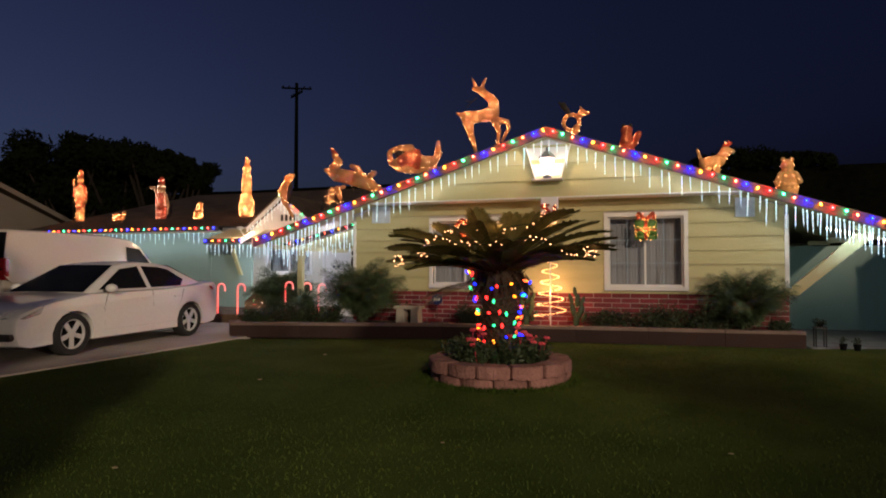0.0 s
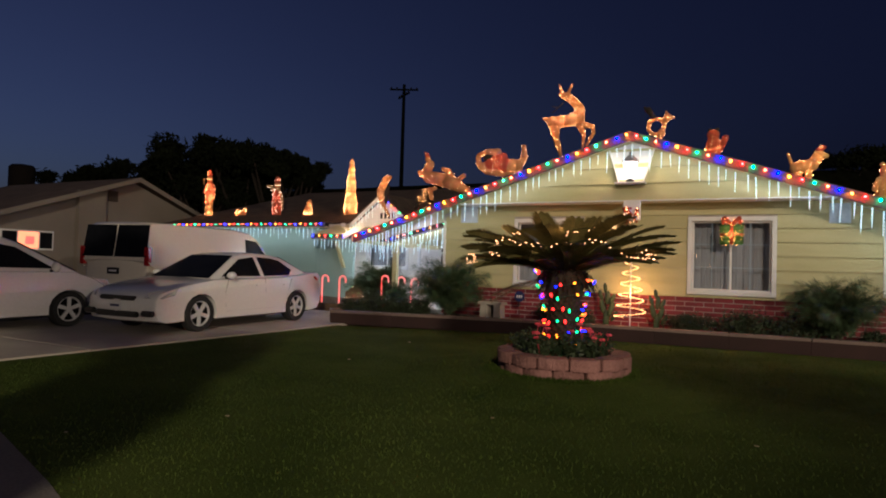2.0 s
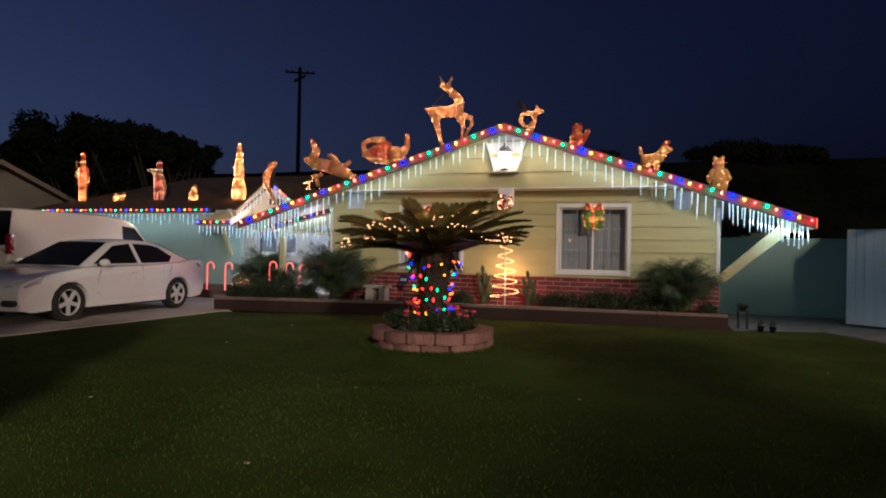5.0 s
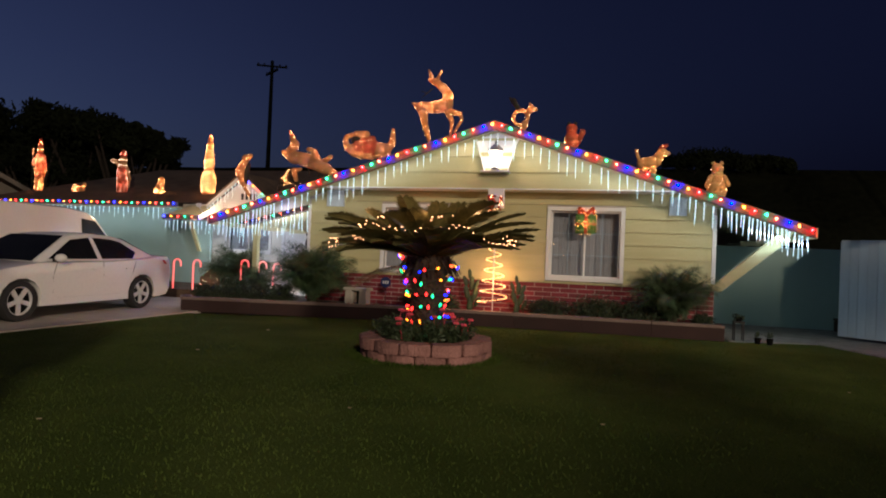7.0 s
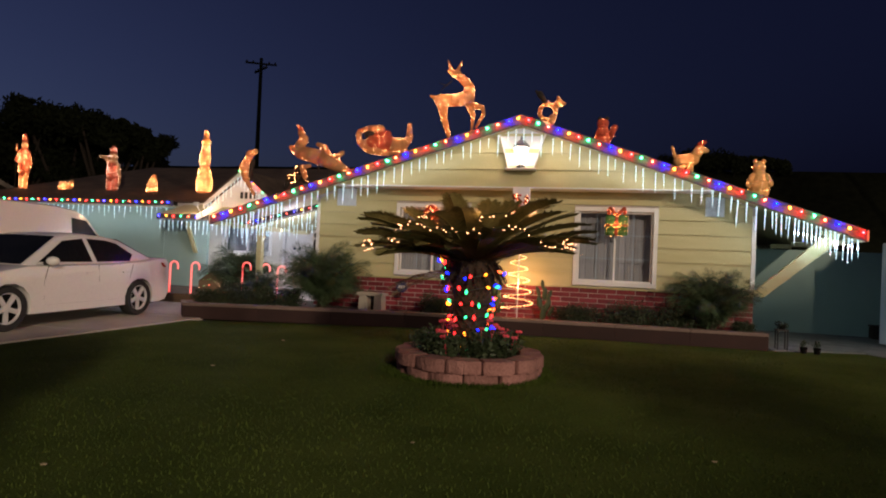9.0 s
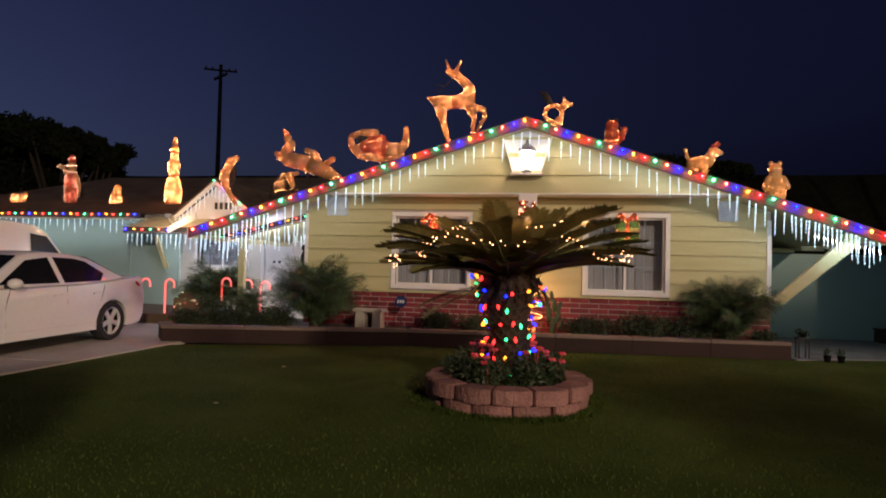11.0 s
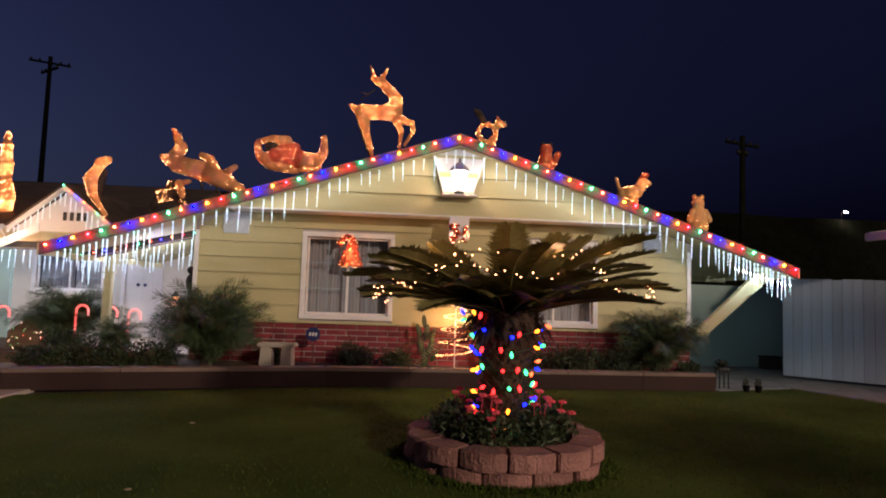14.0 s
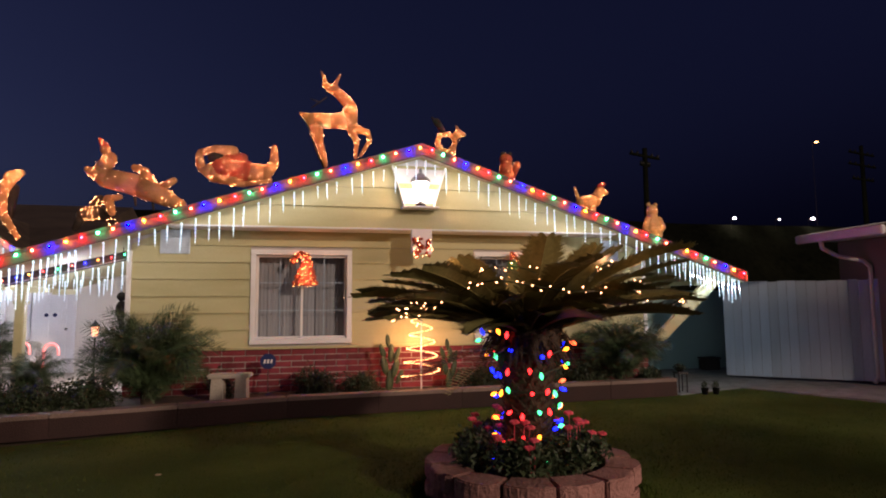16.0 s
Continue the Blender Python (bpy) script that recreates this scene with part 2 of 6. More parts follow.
    t_red=glow("small_red_bulb_lit", (1.0, 0.022, 0.016), 6.0, (0.4, 0.02, 0.02)),
    t_green=glow("small_green_bulb_lit", (0.01, 0.60, 0.17), 6.0, (0.02, 0.4, 0.1)),
    t_pink=glow("small_orange_bulb_lit", (1.0, 0.10, 0.022), 5.0, (0.4, 0.1, 0.05)),
    c_blue=glow("blue_bulb_lit", (0.001, 0.003, 1.0), 400.0, (0.02, 0.02, 0.4)),
    c_yellow=glow("amber_bulb_lit", (1.0, 0.20, 0.003), 190.0, (0.5, 0.3, 0.02)),
    c_red=glow("red_bulb_lit", (1.0, 0.006, 0.005), 300.0, (0.4, 0.02, 0.02)),
    c_green=glow("green_bulb_lit", (0.003, 0.60, 0.17), 215.0, (0.02, 0.4, 0.1)),
    c_pink=glow("orange_red_bulb_lit", (1.0, 0.050, 0.012), 190.0, (0.4, 0.1, 0.05)),
)

# the smaller bulbs on the far eaves
for hue, colour, power in (("blue", (0.002, 0.006, 1.0), 60.0), ("yellow", (1.0, 0.24, 0.006), 26.0), ("red", (1.0, 0.010, 0.008), 36.0), ("green", (0.004, 0.60, 0.17), 32.0), ("pink", (1.0, 0.06, 0.015), 24.0)):
    M["s_" + hue] = glow("far_" + hue + "_bulb_lit", colour, power)

# ---- building blocks ----


def finish(bm, name, mats, smooth=False):
    bmesh.ops.recalc_face_normals(bm, faces=bm.faces)
    me = bpy.data.meshes.new(name)
    bm.to_mesh(me)
    bm.free()
    for m in mats if isinstance(mats, (list, tuple)) else [mats]:
        me.materials.append(m)
    if smooth:
        me.shade_smooth()
        me.set_sharp_from_angle(angle=radians(40))
    return me


def part(name, bm, material, parent, label="", smooth=False):
    """One mesh object from a bmesh, under a thing or a part."""
    ob = new(name, bm if isinstance(bm, bpy.types.Mesh) else finish(bm, name, material, smooth))
    ob.parent = parent
    if label:
        ob["label"] = label
    return ob


def mesh_thing(name, bm, material, label, category, group="", kind="", at=None, smooth=False):
    ob = new(name, finish(bm, name, material, smooth))
    if at is not None:
        ob.matrix_world = at
    return tagged(ob, label, category, group, kind)


def thing(name, at, label, category, group="", kind=""):
    ob = new(name)
    ob.empty_display_size = 0.1
    ob.matrix_world = at if isinstance(at, Matrix) else pose(*at)
    return tagged(ob, label, category, group, kind)


def B():
    return bmesh.new()


def prism(bm, points, offset, mi=0):
    """A closed solid between a ring of points and the same ring moved by offset."""
    o = Vector(offset)
    a = [bm.verts.new(p) for p in points]
    b = [bm.verts.new(Vector(p) + o) for p in points]
    faces = [bm.faces.new(a), bm.faces.new(b[::-1])]
    for i in range(len(a)):
        j = (i + 1) % len(a)
        faces.append(bm.faces.new((a[j], a[i], b[i], b[j])))
    for f in faces:
        f.material_index = mi
    return bm


def box(bm, x0, y0, z0, x1, y1, z1, mi=0):
    return prism(bm, [(x0, y0, z0), (x1, y0, z0), (x1, y1, z0), (x0, y1, z0)], (0, 0, z1 - z0), mi)


def soft_box(x0, y0, z0, x1, y1, z1, r=0.01):
    bm = box(B(), x0, y0, z0, x1, y1, z1)
    bmesh.ops.bevel(bm, geom=bm.edges[:], offset=r, segments=2, affect="EDGES")
    return bm


def rod(bm, a, b, r0, r1=None, seg=8, mi=0):
    """A tapered round bar from a to b."""
    a, b = Vector(a), Vector(b)
    r1 = r0 if r1 is None else r1
    q = (b - a).to_track_quat("Z", "Y") if (b - a).length > 1e-6 else Vector((0, 0, 1)).to_track_quat("Z", "Y")
    rings = []
    for c, r in ((a, r0), (b, r1)):
        rings.append([bm.verts.new(c + q @ Vector((r * math.cos(2 * math.pi * i / seg), r * math.sin(2 * math.pi * i / seg), 0))) for i in range(seg)])
    fs = [bm.faces.new(rings[0][::-1]), bm.faces.new(rings[1])]
    for i in range(seg):
        j = (i + 1) % seg
        fs.append(bm.faces.new((rings[0][i], rings[0][j], rings[1][j], rings[1][i])))
    for f in fs:
        f.material_index = mi
    return bm


def tube(bm, pts, r, seg=6, mi=0):
    for a, b in zip(pts, pts[1:]):
        rod(bm, a, b, r, r, seg, mi)
    return bm


def ball(bm, c, r, squash=(1, 1, 1), sub=1, mi=0):
    got = bmesh.ops.create_icosphere(bm, subdivisions=sub, radius=1.0)["verts"]
    for v in got:
        v.co = Vector(c) + Vector((v.co.x * r * squash[0], v.co.y * r * squash[1], v.co.z * r * squash[2]))
    for f in {f for v in got for f in v.link_faces}:
        f.material_index = mi
    return bm


def turned(profile, seg=24, caps=True):
    """A solid of revolution from (radius, height) pairs."""
    bm = B()
    rings = [[bm.verts.new((r * math.cos(2 * math.pi * i / seg), r * math.sin(2 * math.pi * i / seg), z)) for i in range(seg)] for r, z in profile]
    for a, b in zip(rings, rings[1:]):
        for i in range(seg):
            j = (i + 1) % seg
            bm.faces.new((a[i], a[j], b[j], b[i]))
    if caps:
        bm.faces.new(rings[0][::-1]), bm.faces.new(rings[-1])
    return bm


def pydata(name, verts, faces, mats, index=None):
    me = bpy.data.meshes.new(name)
    me.from_pydata([tuple(v) for v in verts], [], faces)
    for m in mats:
        me.materials.append(m)
    if index is not None:
        me.polygons.foreach_set("material_index", index)
    me.update()
    return me

# ---- ground ----
WALL_Y, RAKE_Y = 12.93, 12.08
PEAK, EAVE_R, EAVE_L = (-1.66, 4.125), (4.29, 2.08), (-8.33, 2.0)


def roof_z(x, drop=0.0):
    """Height of the main roof's rake line over x."""
    far = EAVE_R if x > PEAK[0] else EAVE_L
    return PEAK[1] + (far[1] - PEAK[1]) * (x - PEAK[0]) / (far[0] - PEAK[0]) - drop


bm = B()
bmesh.ops.create_grid(bm, x_segments=40, y_segments=40, size=900)
for v in bm.verts:
    v.co.y += 200
mesh_thing("ground", bm, M["dirt"], "dark bare ground that reaches the horizon", "ground", kind="structure", at=pose(0, 0, -0.03))

lawn_edge = [(-8.2, 2.5), (-8.0, 5.0), (-7.85, 7.0), (-7.6, 10.5), (-3.7, 11.75), (2.9, 12.25), (4.6, 12.7), (6.2, 9.0), (6.6, 4.0), (3.0, -1.2), (1.6, -2.4), (-1.0, 0.95), (-2.39, 1.59), (-3.28, 1.91), (-4.67, 2.34), (-5.35, 2.44)]
bm = prism(B(), [(x, y, -0.08) for x, y in lawn_edge], (0, 0, 0.08))
mesh_thing("lawn", bm, M["grass"], "short dark green front lawn at night", "lawn", kind="structure")
bm = prism(B(), [(x, y, -0.10) for x, y in ((-25, 2.04), (-8.2, 2.04), (-8.2, 2.5), (-5.35, 2.44), (-4.67, 2.34), (-3.28, 1.91), (-2.39, 1.59), (-1.0, 0.95), (1.6, -2.4), (5, -6), (3.6, -7), (-0.2, -3.6), (-4.2, 0.0), (-25, 0.1))], (0, 0, 0.105))
mesh_thing("pavement", bm, M["pave"], "worn grey concrete pavement along the lawn", "pavement", kind="structure")
bm = prism(B(), [(x, y, -0.12) for x, y in ((-25, 0.0), (-4.1, -0.15), (-0.1, -3.75), (3.7, -7.1), (60, -40), (60, -60), (-60, -60), (-60, 0))], (0, 0, 0.06))
mesh_thing("road", bm, M["asphalt"], "dark asphalt street", "road", kind="structure")
drive = thing("driveway", (0, 0, 0), "pale concrete driveway cast in broad slabs", "driveway", kind="structure")
drive_edge = lambda y: -7.55 - 0.085 * max(0.0, 10.2 - y)
for xa, xb in ((-18.5, -15.0), (-14.985, -11.5), (-11.485, None)):
    for ya, yb in ((2.05, 5.2), (5.215, 8.4), (8.415, 10.9), (10.915, 17.15)):
        x0, x1 = (xb, xb) if xb else (drive_edge(ya), drive_edge(yb)) if yb < 11 else (-8.0, -8.7)
        bm = prism(B(), [(xa, ya, -0.1), (x0, ya, -0.1), (x1, yb, -0.1), (xa, yb, -0.1)], (0, 0, 0.125))
        bmesh.ops.bevel(bm, geom=bm.edges[:], offset=0.008, segments=2, affect="EDGES")
        part("slab", bm, M["concrete"], drive)
bm = prism(B(), [(x, y, -0.05) for x, y in ((2.95, 12.2), (4.6, 12.75), (6.3, 9.6), (9, 9.5), (9, 17), (2.8, 17))], (0, 0, 0.06))
mesh_thing("side_path", bm, M["gravel"], "grey gravel and concrete side path by the fence", "path", kind="structure")

# raised bed behind a low block wall
BED = [(-7.9, 10.72), (-3.7, 11.72), (2.85, 12.16)]
bm = prism(B(), [(x, y, -0.05) for x, y in ((-7.75, 10.95), (-3.68, 11.92), (2.7, 12.36), (2.72, 12.9), (-6.1, 12.9), (-6.1, 15.2), (-12.9, 16.2), (-12.9, 13.6), (-8.6, 13.3), (-8.2, 11.35))], (0, 0, 0.27))
mesh_thing("planting_bed", bm, M["dirt"], "dark soil bed raised behind the low wall", "bed", kind="structure")
low_wall = thing("wall_low", (0, 0, 0), "low brown block wall with a paler cap", "garden wall", kind="structure")
for (xa, ya), (xb, yb) in list(zip(BED, BED[1:])) + [((-7.9, 10.72), (-8.32, 11.24))]:
    run, ang = math.hypot(xb - xa, yb - ya), math.atan2(yb - ya, xb - xa)
    n = max(1, round(run / 1.4))
    step = run / n
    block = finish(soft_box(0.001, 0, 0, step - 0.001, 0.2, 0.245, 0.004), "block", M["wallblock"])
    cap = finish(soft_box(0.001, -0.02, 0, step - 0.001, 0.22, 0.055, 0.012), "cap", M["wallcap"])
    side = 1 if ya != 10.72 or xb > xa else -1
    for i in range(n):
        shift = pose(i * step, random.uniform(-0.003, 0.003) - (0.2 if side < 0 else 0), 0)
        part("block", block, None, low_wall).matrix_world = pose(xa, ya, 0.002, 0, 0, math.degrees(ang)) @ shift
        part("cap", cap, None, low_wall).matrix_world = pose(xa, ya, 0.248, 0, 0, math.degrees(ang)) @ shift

edging = thing("timber_edging", (0, 0, 0), "low brown timber edging of the planting bed", "edging", kind="structure")
for xa, ya, xb, yb in ((-12.9, 13.52, -10.75, 13.36), (-10.74, 13.36, -8.62, 13.2), (-8.6, 13.2, -8.28, 11.3)):
    ob = part("timber", soft_box(0, -0.05, -0.05, math.hypot(xb - xa, yb - ya), 0.05, 0.235, 0.012), M["edgewood"], edging)
    ob.matrix_basis = pose(xa, ya, 0, 0, 0, math.degrees(math.atan2(yb - ya, xb - xa)))

# ---- main house ----
WIN = [(-4.26, 1.07, -2.80, 2.44), (-0.50, 1.05, 0.93, 2.45)]


def wall_with_holes(x0, x1, y, thick, z0, top, holes):
    """A wall in the x direction whose top follows top(x), built as strips round its holes."""
    xs = sorted({x0, x1, PEAK[0], *[h[0] for h in holes], *[h[2] for h in holes]})
    xs = [x for x in xs if x0 <= x <= x1]
    bm = B()
    for a, b in zip(xs, xs[1:]):
        mid, z = (a + b) / 2, z0
        for h in sorted(h for h in holes if h[0] < mid < h[2]):
            box(bm, a, y, z, b, y + thick, h[1])
            z = h[3]
        prism(bm, [(a, y, z), (b, y, z), (b, y, top(b)), (a, y, top(a))], (0, thick, 0))
    return bm


bm = wall_with_holes(-6.2, 2.77, WALL_Y, 0.15, 0.0, lambda x: roof_z(x, 0.024), WIN)
front = mesh_thing("wall_front", bm, M["mortar"], "yellow lap siding over a red painted brick base", "house wall", kind="structure")


def lap_board(x0, x1, z0, z1, parent, proud=0.0, low=None, high=None):
    """One sloping siding board; low and high: the spans at its lower and upper edge where the gable cuts it."""
    (a0, a1), (b0, b1) = low or (x0, x1), high or (x0, x1)
    y = WALL_Y - 0.003 - proud
    bm = B()
    q = [(a0, y - 0.034, z0), (a1, y - 0.034, z0), (a1, y, z0), (a0, y, z0), (b0, y - 0.007, z1), (b1, y - 0.007, z1), (b1, y, z1), (b0, y, z1)]
    vs = [bm.verts.new(p) for p in q]
    for f in ((3, 2, 1, 0), (4, 5, 6, 7), (0, 1, 5, 4), (1, 2, 6, 5), (2, 3, 7, 6), (3, 0, 4, 7)):
        bm.faces.new([vs[i] for i in f])
    return part("board", bm, M["siding"], parent)


def gable_span(z):
    """Where the underside of the main roof stands at height z."""
    a = PEAK[0] + (z + 0.025 - PEAK[1]) * (EAVE_L[0] - PEAK[0]) / (EAVE_L[1] - PEAK[1])
    b = PEAK[0] + (z + 0.025 - PEAK[1]) * (EAVE_R[0] - PEAK[0]) / (EAVE_R[1] - PEAK[1])
    return max(a, -6.14), min(b, 2.70)


z = 0.945
for k in range(7):
    z1 = z + 0.272
    cuts = [(-6.14, 2.70)]
    for x0, zb, x1, zt in WIN:
        if z < zt + 0.06 and z1 > zb - 0.06:
            cuts = [c for a, b in cuts for c in ((a, min(b, x0 - 0.09)), (max(a, x1 + 0.09), b)) if c[1] - c[0] > 0.02]
    for a, b in cuts:
        lo, hi = gable_span(z), gable_span(z1)
        lap_board(a, b, z, z1 - 0.003, front, low=(max(a, lo[0]), min(b, lo[1])), high=(max(a, hi[0]), min(b, hi[1])))
    z = z1
PROUD = 0.45
bm = B()
a, b = gable_span(2.86)
prism(bm, [(a, WALL_Y - PROUD, 2.86), (b, WALL_Y - PROUD, 2.86), (PEAK[0], WALL_Y - PROUD, PEAK[1] - 0.022)], (0, PROUD - 0.004, 0))
part("gable_box", bm, M["siding"], front)
for z0, z1 in ((2.86, 3.195), (3.198, 3.53), (3.533, 3.866), (3.869, 4.06)):
    lap_board(0, 0, z0, z1, front, PROUD, gable_span(z0), gable_span(z1))
part("drip_cap", soft_box(a, WALL_Y - PROUD - 0.05, 2.832, b, WALL_Y - 0.02, 2.858, 0.005), M["white"], front, "white drip cap")
for x in (-6.2, 2.70):
    part("corner_trim", soft_box(x, WALL_Y - 0.04, 0.93, x + 0.075, WALL_Y, roof_z(x, 0.2), 0.005), M["white"], front, "white corner board")
for x0, x1 in ((-6.2, 2.77),):
    part("brick_ledge", soft_box(x0, WALL_Y - 0.075, 0.905, x1, WALL_Y - 0.001, 0.943, 0.006), M["siding"], front)

# two rows of small screened vents beside the gable
for x0, x1, z0, z1 in ((-5.72, -5.28, 2.44, 2.82), (1.86, 2.20, 2.40, 2.77)):
    vent = thing("window_vent", (0, 0, 0), "small pale blue screened vent in the siding", "vent", "small vents", "structure")
    part("screen", box(B(), x0, WALL_Y - 0.055, z0, x1, WALL_Y - 0.028, z1), M["ventblue"], vent)
    for i in range(5):
        zz = z0 + (i + 0.5) * (z1 - z0) / 5
        part("slat", box(B(), x0, WALL_Y - 0.066, zz - 0.012, x1, WALL_Y - 0.053, zz + 0.012), M["ventblue"], vent)


def window(k, x0, z0, x1, z1, y, muntins=True):
    """A white sliding window with a dark curtained room behind it."""
    w = thing(f"window_{k}", (0, 0, 0), "white framed sliding window with grey drapes behind", "window", "front windows", "structure")
    t = 0.085
    for a, b, c, d, nm in ((x0 - t, z0 - t, x1 + t, z0, "window_sill"), (x0 - t, z1, x1 + t, z1 + t, "window_head"), (x0 - t, z0, x0, z1, "window_jamb"), (x1, z0, x1 + t, z1, "window_jamb")):
        proud = 0.075 if nm == "window_sill" else 0.05
        part(nm, soft_box(a, y - proud, b, c, y + 0.1, d, 0.006), M["white"], w)
    xm = (x0 + x1) / 2
    for i, (a, b, yy) in enumerate(((x0, xm + 0.02, y + 0.05), (xm - 0.02, x1, y + 0.02))):
        bm = B()
        s = 0.035
        for q in ((a, z0, b, z0 + s), (a, z1 - s, b, z1), (a, z0 + s, a + s, z1 - s), (b - s, z0 + s, b, z1 - s)):
            box(bm, q[0], yy, q[1], q[2], yy + 0.028, q[3])
        fr = part("sash", bm, M["white"], w)
        ob = part("pane", box(B(), a + s, yy + 0.011, z0 + s, b - s, yy + 0.015, z1 - s), M["pane"], fr)
        ob.visible_shadow = False
        if muntins:
            bm = B()
            box(bm, (a + b) / 2 - 0.006, yy + 0.018, z0 + s, (a + b) / 2 + 0.006, yy + 0.024, z1 - s)
            for f in (1 / 3, 2 / 3):
                zz = z0 + (z1 - z0) * f
                box(bm, a + s, yy + 0.019, zz - 0.006, b - s, yy + 0.023, zz + 0.006)
            part("muntin", bm, M["ventblue"], fr)
    # drapes with soft folds, drawn to both sides
    for a, b in ((x0 - 0.05, x0 + (x1 - x0) * 0.49), (x0 + (x1 - x0) * 0.50, x1 + 0.05)):
        n = 60
        vs, fs = [], []
        for i in range(n + 1):
            x = a + (b - a) * i / n
            yy = y + 0.30 + 0.005 * math.sin(i * 1.3) + 0.006 * math.sin(i * 0.47 + 1)
            vs += [(x, yy, z0 - 0.05), (x, yy, z1 + 0.05)]
        fs = [(2 * i, 2 * i + 2, 2 * i + 3, 2 * i + 1) for i in range(n)]
        ob = part("drape", pydata("drape", vs, fs, [M["curtain"]]), None, w)
        ob.data.shade_smooth()
    bm = B()
    box(bm, x0 - 0.3, y + 0.6, z0 - 0.4, x1 + 0.3, y + 0.62, z1 + 0.3)
    box(bm, x0 - 0.32, y + 0.16, z0 - 0.4, x0 - 0.3, y + 0.6, z1 + 0.3), box(bm, x1 + 0.3, y + 0.16, z0 - 0.4, x1 + 0.32, y + 0.6, z1 + 0.3)
    box(bm, x0 - 0.3, y + 0.16, z1 + 0.3, x1 + 0.3, y + 0.6, z1 + 0.32), box(bm, x0 - 0.3, y + 0.16, z0 - 0.42, x1 + 0.3, y + 0.6, z0 - 0.4)
    part("room_lining", bm, M["dark"], w, "dark unlit room")
    return w


for k, (x0, z0, x1, z1) in enumerate(WIN):
    window(k + 1, x0, z0, x1, z1, WALL_Y)

# roof: two slabs with overhang, rake boards and open soffit
for side, far in (("right", EAVE_R), ("left", EAVE_L)):
    dx, dz = far[0] - PEAK[0], far[1] - PEAK[1]
    pts = [(PEAK[0], RAKE_Y + 0.04, PEAK[1] + 0.085), (far[0], RAKE_Y + 0.04, far[1] + 0.085), (far[0], 22.0, far[1] + 0.085), (PEAK[0], 22.0, PEAK[1] + 0.085)]
    bm = prism(B(), pts, (0, 0, -0.035))
    roof = mesh_thing("roof_main", bm, M["shingle"], "dark brown shingle roof over the front gable", "roof", kind="structure")
    bm = prism(B(), [(p[0], p[1], p[2] - 0.085) for p in pts], (0, 0, -0.02))
    part("soffit", bm, M["siding"], roof, "yellow painted boarded soffit")
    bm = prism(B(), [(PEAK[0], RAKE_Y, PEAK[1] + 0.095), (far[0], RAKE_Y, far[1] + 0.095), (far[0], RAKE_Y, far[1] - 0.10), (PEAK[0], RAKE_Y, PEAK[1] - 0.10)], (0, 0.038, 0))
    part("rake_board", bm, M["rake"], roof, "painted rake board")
    for yy in (12.9, 14.4, 15.9, 17.4, 18.9):
        z_in = far[1] - 0.02
        part("rafter_tail", soft_box(far[0] - 0.45 * (1 if dx > 0 else -1), yy, z_in - 0.12, far[0] - 0.01 * (1 if dx > 0 else -1), yy + 0.05, z_in - 0.02, 0.004) if dx > 0 else soft_box(far[0] + 0.01, yy, z_in - 0.12, far[0] + 0.45, yy + 0.05, z_in - 0.02, 0.004), M["soffit"], roof)
    part("eave_board", soft_box(min(far[0], far[0] + (0.03 if dx > 0 else -0.03)), RAKE_Y, far[1] - 0.1, max(far[0], far[0] + (0.03 if dx > 0 else -0.03)), 21.9, far[1] + 0.09, 0.004), M["soffit"], roof)
# walls that close the house behind the front
bm = box(B(), 2.62, WALL_Y + 0.15, 0, 2.77, 21.5, 2.5)
mesh_thing("wall_right", bm, M["sage"], "sage green side wall of the house", "house wall", kind="structure")
bm = box(B(), -6.2, WALL_Y + 0.15, 0, -6.05, 17.2, 2.6)
mesh_thing("wall_porch_side", bm, M["cream"], "cream side wall beside the porch", "house wall", kind="structure")
bm = box(B(), -21.0, 21.5, 0, 2.77, 21.65, 3.0)
mesh_thing("wall_back", bm, M["sage"], "plain rear wall closing the house", "house wall", kind="structure")
# knee brace under the right eave
brace = mesh_thing("knee_brace", prism(B(), [(2.72, 12.42, 0.93), (2.80, 12.42, 0.92), (3.98, 12.42, 1.96), (4.02, 12.42, 2.14), (3.82, 12.42, 2.12), (2.72, 12.42, 1.08)], (0, 0.1, 0)), M["siding"], "pale yellow timber brace carrying the eave", "brace", kind="structure")
part("wall_plate", soft_box(2.66, 12.43, 0.93, 2.76, 12.925, 1.05, 0.006), M["siding"], brace)
part("eave_plate", soft_box(3.72, 12.43, 2.09, 4.02, 12.51, 2.17, 0.006), M["siding"], brace)

# ---- porch and garage wing ----
ENTRY_Y, GARAGE_Y = 17.0, 17.2
bm = wall_with_holes(-12.9, -6.2, ENTRY_Y, 0.15, 0.0, lambda x: 2.75, [(-11.15, 1.28, -9.65, 2.15), (-9.12, 0.2, -8.32, 2.22)])
mesh_thing("wall_entry", bm, M["cream"], "cream stucco entry wall under the porch", "house wall", kind="structure")
window(3, -11.15, 1.28, -9.65, 2.15, ENTRY_Y)
door = thing("door_1", (0, 0, 0), "white front door with a small plaque", "door", kind="structure")
part("door_leaf", soft_box(-9.1, ENTRY_Y + 0.02, 0.22, -8.34, ENTRY_Y + 0.07, 2.2, 0.004), M["white"], door)
for i in range(2):
    for j in range(3):
        x, zz = -9.02 + i * 0.33, 0.35 + j * 0.62
        part("door_panel", soft_box(x, ENTRY_Y + 0.005, zz, x + 0.26, ENTRY_Y + 0.021, zz + 0.5, 0.006), M["white"], door)
part("door_frame", soft_box(-9.2, ENTRY_Y - 0.03, 0.2, -9.11, ENTRY_Y + 0.08, 2.3, 0.004), M["white"], door)
